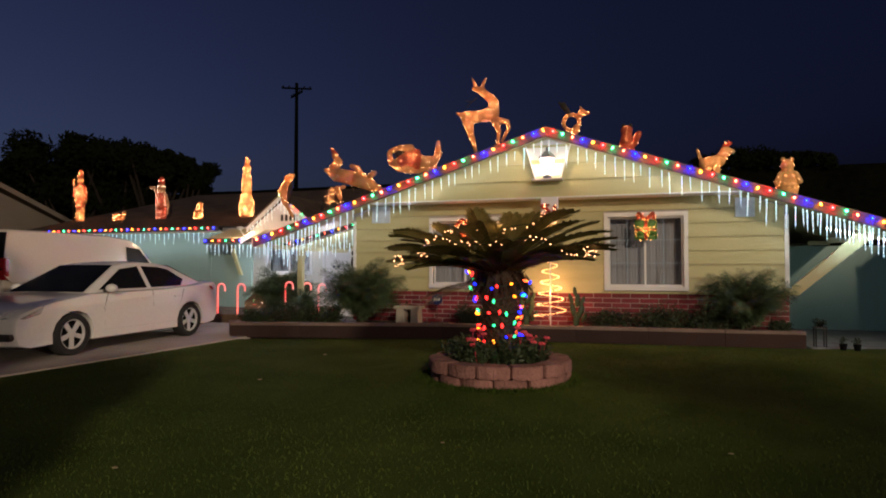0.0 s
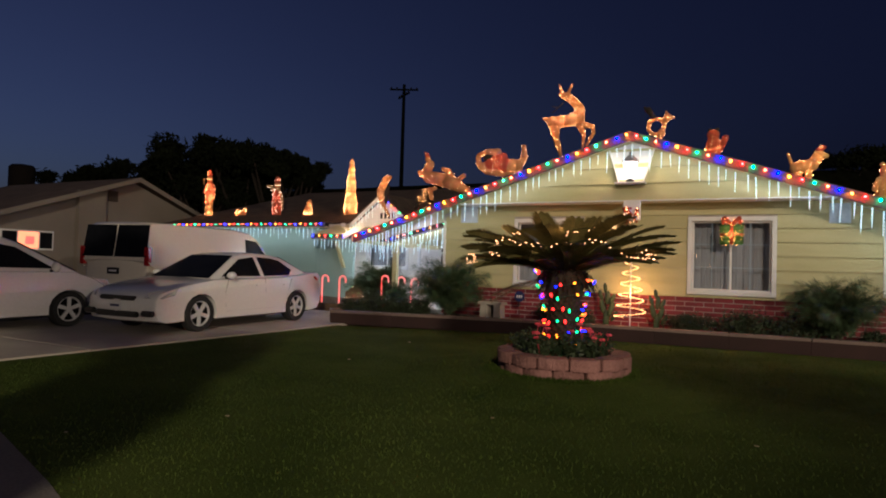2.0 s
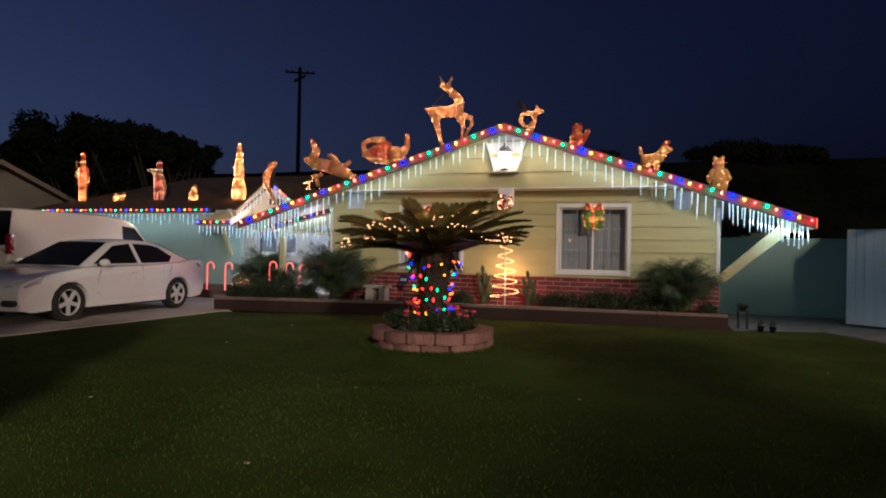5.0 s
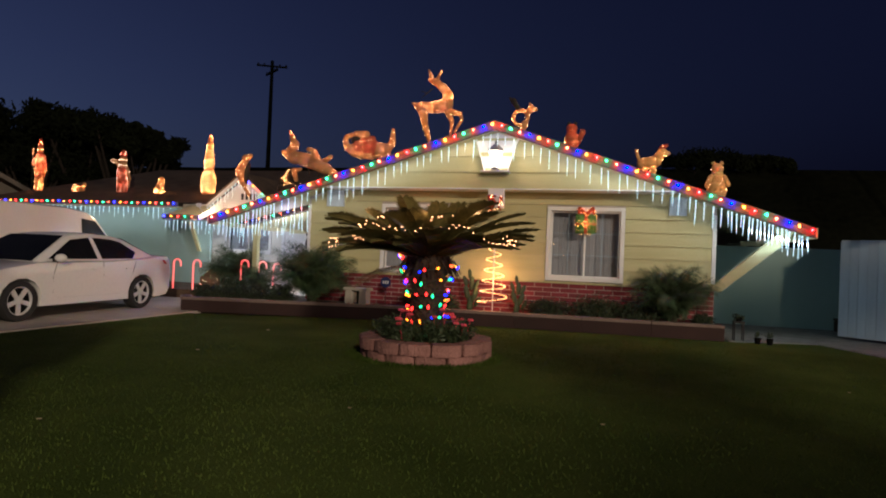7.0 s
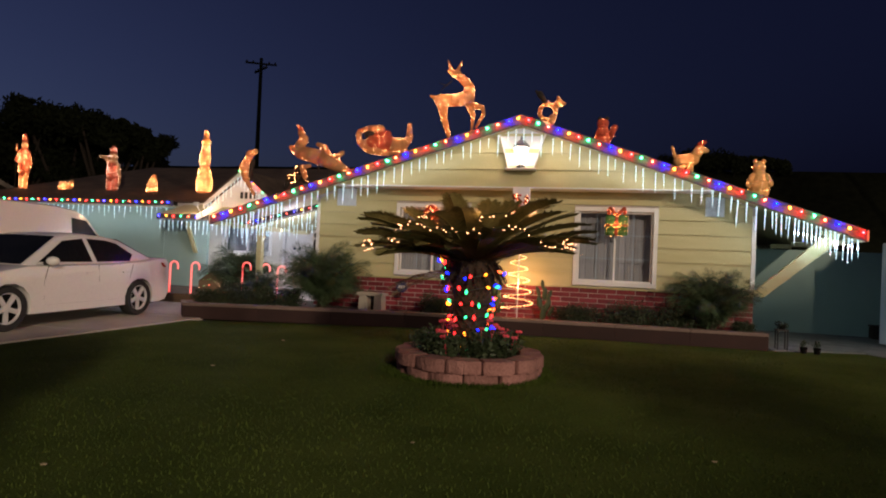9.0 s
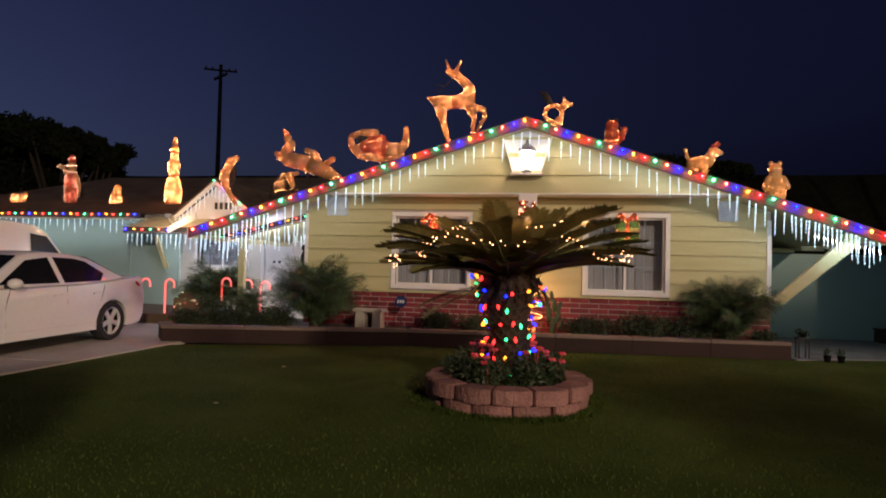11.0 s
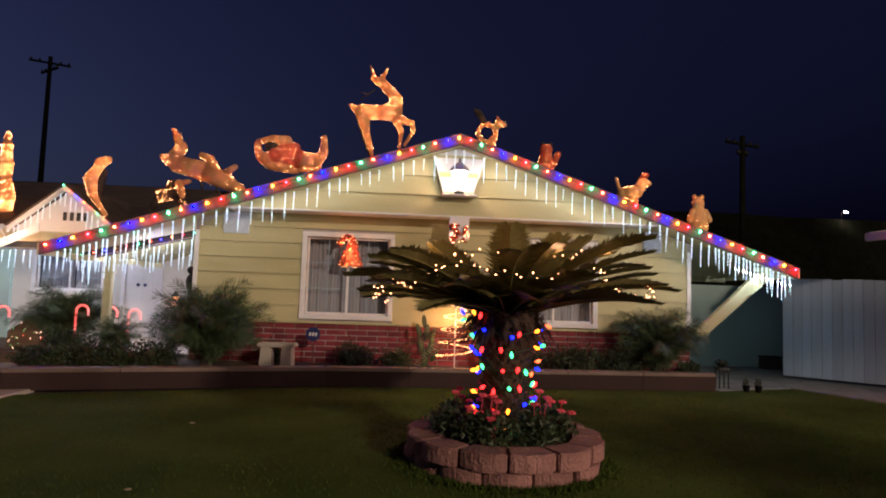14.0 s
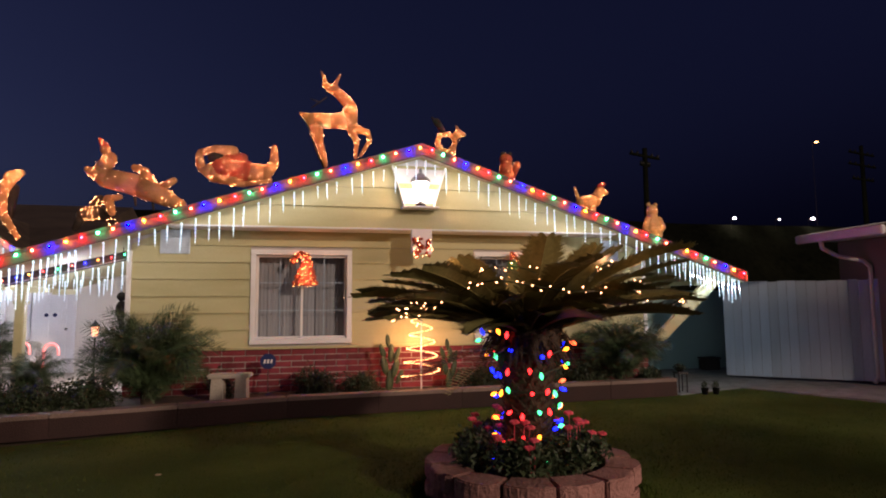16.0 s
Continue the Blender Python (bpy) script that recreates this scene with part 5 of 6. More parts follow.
# flowering plants in the planter
rnd = random.Random(31)
for i in range(11):
    a = 2 * math.pi * i / 11 + rnd.uniform(-0.15, 0.15)
    r = rnd.uniform(0.38, 0.50)
    pl = thing("flowering_plant", (PC.x + r * math.cos(a), PC.y + r * math.sin(a), 0.28), "low bushy plant with red flowers in the planter", "plant", "flowers in the planter")
    vs, fs = leaf_cloud((0, 0, 0.14), (0.27, 0.27, 0.21), 800, 0.021, 40 + i, 0.05)
    part("foliage", pydata("foliage", vs, fs, [M["leaf"]]), None, pl)
    for k in range(rnd.randint(2, 4)):
        q = Vector((rnd.uniform(-0.17, 0.17), rnd.uniform(-0.17, 0.17), rnd.uniform(0.24, 0.44)))
        bm = B()
        for m in range(6):
            ball(bm, q + Vector((0.022 * math.cos(m), 0.018 * math.sin(m), 0.006 * (m % 2))), 0.021, (1, 1, 0.8), 1)
        rod(bm, q, (q.x * 0.6, q.y * 0.6, 0.05), 0.003, 0.003, 4)
        part("flower", bm, M["flower"], pl, "red petals")

# ---- shrubs and small things in the bed ----
PF = [frond_mesh(ln, lf, n, rise, droop, M["palmleaf"], 0.005, seed, 0.005, 0.1, 0.75, 0.55, 1.1) for ln, lf, n, rise, droop, seed in ((0.95, 0.22, 60, 1.25, 1.5, 11), (0.8, 0.20, 54, 1.05, 1.5, 12), (1.05, 0.22, 64, 1.4, 1.6, 13))]


def feather_palm(at, count, size, seed, label):
    rnd = random.Random(seed)
    t = thing("feather_palm", at, label, "shrub", "feathery shrubs")
    part("stem", turned([(0.09, 0), (0.10, 0.1), (0.08, 0.28), (0.03, 0.34)], 10), M["bark"], t)
    vs, fs = leaf_cloud((0, 0, 0.55 * size), (0.46 * size, 0.42 * size, 0.58 * size), count * 58, 0.013, seed + 300, 0.02, 6.5)
    part("foliage", pydata("foliage", vs, fs, [M["palmleaf"]]), None, t, "fine soft leaflets")
    for i in range(count):
        az = i * 137.5 + rnd.uniform(-15, 15)
        ob = part("frond", PF[i % 3], None, t)
        ob.matrix_basis = pose(0, 0, 0.32, 0, 0, az) @ pose(0, 0, 0, rnd.uniform(-30, 30), rnd.uniform(-28, 16) if i % 4 else rnd.uniform(10, 35), 0) @ Matrix.Scale(size * rnd.uniform(0.68, 1.08), 4)
    return t


feather_palm((-5.65, 12.15, 0.2), 160, 1.2, 1, "dense feathery dwarf palm before the house corner")
feather_palm((1.95, 12.50, 0.2), 120, 1.02, 2, "feathery dwarf palm beside the brick base")
feather_palm((-8.95, 14.35, 0.18), 110, 1.12, 3, "dark feathery shrub beside the candy canes")
feather_palm((-7.35, 12.75, 0.18), 50, 0.62, 4, "small feathery palm before the porch")
rnd = random.Random(77)
for i, (x, y, rx, rz, mt) in enumerate(((-8.0, 11.9, 0.75, 0.15, "leaf"), (-7.1, 11.85, 0.85, 0.18, "leaf"), (-6.4, 12.0, 0.6, 0.20, "leaf"), (-8.4, 13.3, 0.6, 0.22, "leaf"), (-3.3, 12.45, 0.50, 0.22, "leaf"), (-2.6, 12.4, 0.42, 0.18, "leaf"), (-0.5, 12.5, 0.65, 0.20, "leaf"), (0.5, 12.5, 0.75, 0.24, "leaf"), (1.3, 12.5, 0.6, 0.22, "leaf"), (2.5, 12.45, 0.3, 0.14, "leaf"), (-4.7, 12.5, 0.3, 0.2, "leaf"))):
    vs, fs = leaf_cloud((0, 0, rz * 0.85), (rx, min(rx, 0.36), rz * 1.7), int(6500 * rx), 0.018, 100 + i, 0.05)
    low = thing("low_shrub", (x, y, 0.2), "low dark green shrub in the raised bed", "shrub", "low shrubs")
    part("foliage", pydata("foliage", vs, fs, [M[mt]]), None, low)
    bm = B()
    for k in range(7):
        a = 0.9 * k
        rod(bm, (0, 0, 0), (rx * 0.6 * math.cos(a), 0.2 * math.sin(a), rz * 0.9), 0.012, 0.004, 5)
    part("stem", bm, M["bark"], low)

# wire cone tree with a warm rope spiral, between cactus pads
pts = []
for i in range(150):
    f = i / 149
    a, r = f * 2 * math.pi * 5.6 + 2.2, 0.32 - 0.22 * f
    pts.append((-1.62 + r * math.cos(a), 12.45 + r * math.sin(a), 0.42 + 1.25 * f))
tree = mini_string("spiral_light_tree", pts, "warm spiral of small lights round a cone pole", "rope", 0.034, 0.0115, 0.004, 8)
part("pole", rod(B(), (-1.62, 12.45, 0.2), (-1.62, 12.45, 1.72), 0.012), M["white"], tree)
M["cactus"] = surf("cactus_skin", (0.02, 0.036, 0.012), (0.048, 0.072, 0.025), 4, 0.6, 0.3, 60)
for x, y, sc in ((-2.12, 12.55, 1.0), (-1.12, 12.6, 0.9)):
    c = thing("cactus", (x, y, 0.2), "pale green paddle cactus beside the light spiral", "cactus", "paddle cacti")
    for dx, dz, tilt, r in ((0, 0.18, 5, 0.15), (0.09, 0.38, 16, 0.13), (-0.08, 0.42, -14, 0.13), (0.02, 0.62, 4, 0.12), (0.16, 0.24, 30, 0.10), (-0.12, 0.66, -20, 0.10), (0.12, 0.60, 24, 0.10), (-0.03, 0.82, -8, 0.09)):
        ob = part("pad", ball(B(), (0, 0, 0), r * sc, (0.5, 0.2, 1.3), 2), M["cactus"], c, smooth=True)
        ob.matrix_basis = pose(dx * sc, 0, dz * sc, 0, tilt, 20)
bench = thing("garden_bench", (-4.53, 12.12, 0.2, 0, 0, -6), "small pale concrete bench in the bed", "bench")
part("seat", soft_box(-0.30, -0.15, 0.36, 0.30, 0.15, 0.42, 0.015), M["concrete"], bench)
for s in (-1, 1):
    part("leg", prism(B(), [(s * 0.17 - 0.09, -0.11, 0), (s * 0.17 + 0.09, -0.11, 0), (s * 0.17 + 0.075, -0.11, 0.36), (s * 0.17 - 0.075, -0.11, 0.36)], (0, 0.22, 0)), M["concrete"], bench)
sign = thing("yard_sign", (-4.02, 12.45, 0.2), "small blue eight-sided security sign on a stake", "yard sign")
oct_pts = [(0.125 * math.cos(math.pi / 8 + math.pi / 4 * i), 0, 0.55 + 0.125 * math.sin(math.pi / 8 + math.pi / 4 * i)) for i in range(8)]
plate = part("plate", prism(B(), oct_pts, (0, 0.01, 0)), M["blue"], sign)
for i in range(3):
    part("mark", prism(B(), [(-0.07 + i * 0.05, -0.004, 0.52), (-0.04 + i * 0.05, -0.004, 0.52), (-0.03 + i * 0.05, -0.004, 0.58), (-0.06 + i * 0.05, -0.004, 0.58)], (0, 0.003, 0)), M["white"], plate, "white slanted bar")
part("stake", rod(B(), (0, 0.015, 0), (0, 0.015, 0.6), 0.008), M["chrome"], sign)
# lit candy canes
for x, y, top in ((-10.48, 13.66, 1.0), (-9.87, 13.66, 1.0), (-8.66, 14.0, 1.05), (-8.13, 14.0, 1.03), (-7.70, 14.0, 1.0)):
    c = thing("candy_cane", (x, y, 0.16), "lit red candy cane stuck in the bed", "candy cane", "candy canes")
    h = top - 0.16 - 0.11
    pts = [(0, 0, h * i / 8) for i in range(9)] + [(0.11 - 0.11 * math.cos(a), 0, h + 0.11 * math.sin(a)) for a in [math.pi * k / 8 for k in range(1, 9)]] + [(0.22, 0, h - 0.08)]
    part("tube", tube(B(), pts, 0.019, 8), M["cane"], c)
    for i in range(1, 8):
        part("stripe", rod(B(), (0, 0, h * i / 8 - 0.008), (0, 0, h * i / 8 + 0.008), 0.0205, 0.0205, 8), M["caneband"], c, "paler stripe")
    part("stake", rod(B(), (0, 0, -0.12), (0, 0, 0.02), 0.006), M["white"], c)
cot = thing("light_cottage", pose(-9.45, 13.95, 0.19, 0, 0, 15) @ Matrix.Scale(1.4, 4), "little toy cottage covered in coloured mini lights", "lit cottage")
bm = prism(B(), [(-0.2, -0.15, 0.05), (0.2, -0.15, 0.05), (0.2, -0.15, 0.26), (0, -0.15, 0.42), (-0.2, -0.15, 0.26)], (0, 0.3, 0))
part("wall", bm, M["edgewood"], cot)
bm = B()
rnd = random.Random(8)
for i in range(46):
    x, z = rnd.uniform(-0.22, 0.22), rnd.uniform(0.03, 0.44)
    if z < 0.46 - abs(x):
        ball(bm, (x, -0.165, z), 0.0028, sub=1, mi=rnd.choice((0, 0, 0, 1, 2)))
tagged(part("mini_bulbs", finish(bm, "mini_bulbs", [M["figwhite"], M["greenmini"], M["warmred"]]), None, cot), kind="stuff")
pl = thing("path_lantern", (-7.4, 15.5, 0.235), "black post lantern with an amber glow by the door", "lantern")
part("pole", rod(B(), (0, 0, 0), (0, 0, 0.8), 0.02, 0.016), M["black"], pl)
part("foot", turned([(0.09, 0), (0.09, 0.03), (0.03, 0.07)], 12), M["black"], pl)
ob = part("glow_pane", turned([(0.045, 0.82), (0.07, 1.0)], 6), M["amber"], pl, "amber glass")
ob.visible_shadow = False
part("cap", turned([(0.09, 1.0), (0.08, 1.03), (0.02, 1.10), (0.005, 1.13)], 6), M["black"], pl)
bm = B()
ball(bm, (0, 0, 0), 0.11, (0.8, 0.7, 1.5), 2), ball(bm, (0, 0, 0.22), 0.075, sub=2), rod(bm, (0, 0, -0.12), (0.03, 0, -0.34), 0.05, 0.03), rod(bm, (0.0, 0, 0.29), (0, 0, 1.02), 0.006), rod(bm, (0, 0, 0.1), (0.17, 0, 0.1), 0.01)
mesh_thing("hanging_doll", bm, M["darkfig"], "small dark cloth figure hanging by the porch", "hanging ornament", at=pose(-6.36, 13.3, 1.55))

# small things by the side path
bin_ = thing("storage_bin", (6.05, 15.62, 0.012), "dark low storage bin by the side wall", "bin")
part("body", soft_box(-0.2, -0.15, 0, 0.2, 0.15, 0.26, 0.02), M["timber"], bin_)
part("lid", soft_box(-0.22, -0.17, 0.262, 0.22, 0.17, 0.30, 0.015), M["timber"], bin_)
rack = thing("plant_stand", (3.15, 12.5, 0.01), "low dark metal plant stand at the wall's end", "plant stand")
for x, y in ((-0.08, -0.07), (0.08, -0.07), (-0.08, 0.07), (0.08, 0.07)):
    part("leg", rod(B(), (x, y, 0), (x, y, 0.34), 0.012), M["black"], rack)
part("shelf", soft_box(-0.10, -0.09, 0.33, 0.10, 0.09, 0.36, 0.006), M["black"], rack)
vs, fs = leaf_cloud((0, 0, 0.08), (0.16, 0.12, 0.09), 120, 0.02, 501, 0.1)
pt = thing("potted_plant", (3.15, 12.5, 0.371), "small dark plant on the metal stand", "plant")
part("foliage", pydata("foliage", vs, fs, [M["leaf"]]), None, pt)
part("pot", turned([(0.05, 0), (0.07, 0.08)], 10), M["capblack"], pt)
for i, x in enumerate((3.42, 3.62)):
    g = thing("potted_plant", (x, 12.2 - 0.03 * i, 0.0), "small potted plant at the lawn's edge", "plant", "edge pots")
    part("pot", turned([(0.045, 0), (0.065, 0.11), (0.06, 0.11), (0.05, 0.09)], 10), M["capblack"], g)
    vs, fs = leaf_cloud((0, 0, 0.17), (0.09, 0.09, 0.08), 70, 0.018, 520 + i, 0.1)
    part("foliage", pydata("foliage", vs, fs, [M["leaf"]]), None, g)

# ---- cars on the driveway ----


def wheel_parts(car, at, side, radius, spokes=5):
    """A wheel whose outer face looks along side * y."""
    w = part("wheel", turned([(radius * 0.70, -0.10), (radius * 0.95, -0.105), (radius, -0.07), (radius, 0.07), (radius * 0.95, 0.105), (radius * 0.70, 0.10), (radius * 0.69, 0.0), (radius * 0.70, -0.10)], 32, False), M["rubber"], car, "", True)
    w.matrix_basis = pose(*at, -90 * side, 0, 0)
    part("rim", turned([(radius * 0.70, 0.02), (radius * 0.71, 0.085), (radius * 0.66, 0.085), (radius * 0.62, 0.03), (0.02, 0.03)], 32), M["capblack"], w, "dark rim well")
    for i in range(spokes):
        bm = prism(B(), [(-0.030, 0.03, 0), (0.030, 0.03, 0), (0.036, radius * 0.68, 0), (-0.036, radius * 0.68, 0)], (0, 0, 0.028))
        ob = part("spoke", bm, M["alloy"], w, "bright alloy spoke")
        ob.matrix_basis = pose(0, 0, 0.05, 0, 0, 360 / spokes * i)
    part("hub", turned([(0.06, 0.04), (0.06, 0.085), (0.03, 0.09)], 16), M["alloy"], w)
    ring = turned([(radius * 0.64, 0.05), (radius * 0.70, 0.09), (radius * 0.665, 0.095), (radius * 0.63, 0.055), (radius * 0.64, 0.05)], 32, False)
    part("rim_lip", ring, M["alloy"], w)
    return w


def arch(cx, r, z0, n=9):
    a0 = math.asin(min(1, max(-1, (z0 - 0.33) / r)))
    return [(cx + r * math.cos(a), 0.33 + r * math.sin(a)) for a in [math.pi - a0 - (math.pi - 2 * a0) * i / n for i in range(n + 1)]]


def slab_body(profile, width, taper, crown=0.04):
    """A body from its side outline: slices across the width, drawn in at the flanks and at both ends."""
    bm = B()
    zs = [p[1] for p in profile]
    top = max(zs)
    rows = []
    for f, inset in ((-1.0, 0.06), (-0.985, 0.025), (-0.93, 0.006), (-0.55, 0.0), (0.0, -crown * 0.5), (0.55, 0.0), (0.93, 0.006), (0.985, 0.025), (1.0, 0.06)):
        row = []
        for s, z in profile:
            k = max(0.0, (z - 0.5) / (top - 0.5))
            half = width / 2 * (1 - taper * max(0.0, (abs(s) - 1.5)) ** 2) * (1 - 0.05 * max(0.0, 0.55 - z) - 0.10 * max(0.0, z - 0.85))
            row.append(bm.verts.new((s * (1 - inset * 0.12) - (0.10 * f * f if s > 2.0 else -0.06 * f * f if s < -2.0 else 0), f * half, z - inset * k)))
        rows.append(row)
    n = len(profile)
    for a, b in zip(rows, rows[1:]):
        for i in range(n):
            j = (i + 1) % n
            bm.faces.new((a[i], a[j], b[j], b[i]))
    bm.faces.new(rows[0][::-1]), bm.faces.new(rows[-1])
    return bm


def greenhouse(profile, hw):
    """The cabin above the belt line: its outline in side view, with half width hw(z)."""
    bm = B()
    rows = []
    for f in (-1.0, -0.94, -0.5, 0.0, 0.5, 0.94, 1.0):
        rows.append([bm.verts.new((s, f * hw(z), z - (0.035 if abs(f) == 1.0 else 0.004 if abs(f) > 0.9 else -0.015 * (1 - f * f)))) for s, z in profile])
    n = len(profile)
    for a, b in zip(rows, rows[1:]):
        for i in range(n):
            j = (i + 1) % n
            bm.faces.new((a[i], a[j], b[j], b[i]))
    bm.faces.new(rows[0][::-1]), bm.faces.new(rows[-1])
    return bm


def side_panel(pts, hw, off, side, thick=0.006):
    """A pane or strip lying on the cabin's flank."""
    bm = B()
    outer = [Vector((s, side * (hw(z) + off), z)) for s, z in pts]
    return prism(bm, outer, (0, side * thick, 0))


def cross_panel(a, b, hw, share, off, thick=0.008):
    """A windscreen from (s, z) a at its foot to b at its head."""
    n = Vector((b[1] - a[1], 0, -(b[0] - a[0]))).normalized() * off
    bm = B()
    ring = []
    for (s, z), f in ((a, -1), (a, -0.5), (a, 0), (a, 0.5), (a, 1), (b, 1), (b, 0.5), (b, 0), (b, -0.5), (b, -1)):
        ring.append(Vector((s, f * share * hw(z), z)) + n * (1 + (1 - f * f) * 0.9))
    return prism(bm, ring, n.normalized() * thick)


def seam(car, pts, y_of, side):
    for (s0, z0), (s1, z1) in zip(pts, pts[1:]):
        a, b = Vector((s0, side * y_of(s0, z0), z0)), Vector((s1, side * y_of(s1, z1), z1))
        part("door_gap", rod(B(), a, b, 0.005, 0.005, 4), M["black"], car)


def sedan(at):
    car = thing("sedan", at, "white four door sedan parked on the driveway", "car", "parked cars")
    prof = [(2.36, 0.24), (2.42, 0.42), (2.41, 0.60), (2.34, 0.70), (2.10, 0.79), (1.70, 0.86), (1.10, 0.95), (0.4, 0.955), (-0.6, 0.97), (-1.5, 1.02), (-1.95, 1.07), (-2.30, 1.075), (-2.38, 1.0), (-2.42, 0.72), (-2.40, 0.38), (-2.30, 0.25)]
    bottom = list(reversed(arch(1.40, 0.385, 0.22))) + list(reversed(arch(-1.38, 0.385, 0.22)))
    prof = [(2.2, 0.20)] + prof + [(-2.0, 0.22)] + list(reversed(bottom)) 
    body = part("body", slab_body(prof, 1.82, 0.10), M["carwhite"], car, "white painted body", True)
    hw = lambda z: 0.80 - (z - 0.95) / 0.51 * 0.24
    cab = [(1.12, 0.93), (0.30, 1.38), (0.05, 1.445), (-0.35, 1.465), (-0.80, 1.445), (-1.15, 1.385), (-1.92, 1.05), (-1.9, 0.95)]
    part("roof", greenhouse(cab, hw), M["carwhite"], car, "white roof and pillars", True)
    part("windscreen", cross_panel((1.08, 0.955), (0.28, 1.39), hw, 0.93, 0.008), M["carglass"], car, "dark windscreen")
    part("rear_window", cross_panel((-1.86, 1.075), (-1.16, 1.385), hw, 0.88, -0.012), M["carglass"], car, "dark rear window")
    y_of = lambda s, z: 0.905 * (1 - 0.10 * max(0.0, abs(s) - 1.5) ** 2) * (1 - 0.05 * max(0.0, 0.55 - z) - 0.10 * max(0.0, z - 0.85)) + 0.0005
    for s in (-1, 1):
        part("side_window", side_panel([(0.80, 0.995), (0.20, 1.335), (-0.24, 1.385), (-0.30, 0.995)], hw, 0.004, s), M["carglass"], car, "dark side glass")
        part("side_window", side_panel([(-0.40, 0.995), (-0.34, 1.388), (-0.78, 1.37), (-1.02, 1.325), (-1.36, 1.13), (-1.22, 1.01)], hw, 0.004, s), M["carglass"], car, "dark side glass")
        part("pillar_trim", side_panel([(-0.30, 0.99), (-0.24, 1.39), (-0.33, 1.39), (-0.40, 0.99)], hw, 0.008, s), M["carwhite"], car)
        part("belt_strip", side_panel([(0.90, 0.965), (0.85, 0.99), (-1.40, 1.0), (-1.45, 0.98)], hw, 0.02, s), M["carwhite"], car)
        seam(car, [(0.72, 0.95), (0.80, 0.70), (0.78, 0.34), (-1.0, 0.34)], y_of, s)
        seam(car, [(-0.32, 0.95), (-0.38, 0.34)], y_of, s)
        seam(car, [(-1.18, 0.95), (-1.06, 0.62), (-1.0, 0.60)], y_of, s)
        for x in (-0.12, -0.98):
            part("door_handle", soft_box(x - 0.10, s * 0.905 - 0.015, 0.80, x + 0.08, s * 0.905 + 0.02, 0.83, 0.006), M["carwhite"], car)
        m = part("mirror", ball(B(), (0.74, s * 0.98, 1.02), 0.10, (0.9, 1.0, 0.72), 2), M["carwhite"], car, "body coloured wing mirror", True)
        part("mirror_stalk", rod(B(), (0.72, s * 0.82, 0.97), (0.73, s * 0.95, 1.0), 0.03), M["black"], m)
        part("headlight", prism(B(), [(2.20, s * 0.86, 0.62), (2.33, s * 0.58, 0.62), (2.27, s * 0.60, 0.71), (1.86, s * 0.86, 0.79), (1.95, s * 0.875, 0.68)], (0.035, s * 0.02, 0.012)), M["headlens"], car, "clear headlight")
        part("tail_light", prism(B(), [(-2.36, s * 0.60, 0.86), (-2.10, s * 0.885, 0.90), (-2.02, s * 0.87, 0.98), (-2.34, s * 0.62, 0.99)], (-0.03, s * 0.02, 0.0)), M["redlens"], car, "red tail light")
        part("fog_inset", soft_box(2.30, s * 0.70 - 0.12, 0.32, 2.415, s * 0.70 + 0.12, 0.42, 0.02), M["black"], car)
        for x in (1.40, -1.38):
            wheel_parts(car, (x, s * 0.80, 0.33), s, 0.33)
    part("grille", soft_box(2.33, -0.42, 0.58, 2.43, 0.42, 0.66, 0.02), M["black"], car)
    part("lower_grille", soft_box(2.34, -0.50, 0.30, 2.435, 0.50, 0.40, 0.02), M["black"], car)
    pl = part("number_plate", soft_box(2.42, -0.16, 0.44, 2.445, 0.16, 0.54, 0.004), M["white"], car)
    part("plate_bar", soft_box(2.446, -0.11, 0.47, 2.449, 0.11, 0.51, 0.001), M["blue"], pl)
    part("underbody", soft_box(-2.1, -0.72, 0.17, 2.1, 0.72, 0.5, 0.03), M["black"], car)
    return car


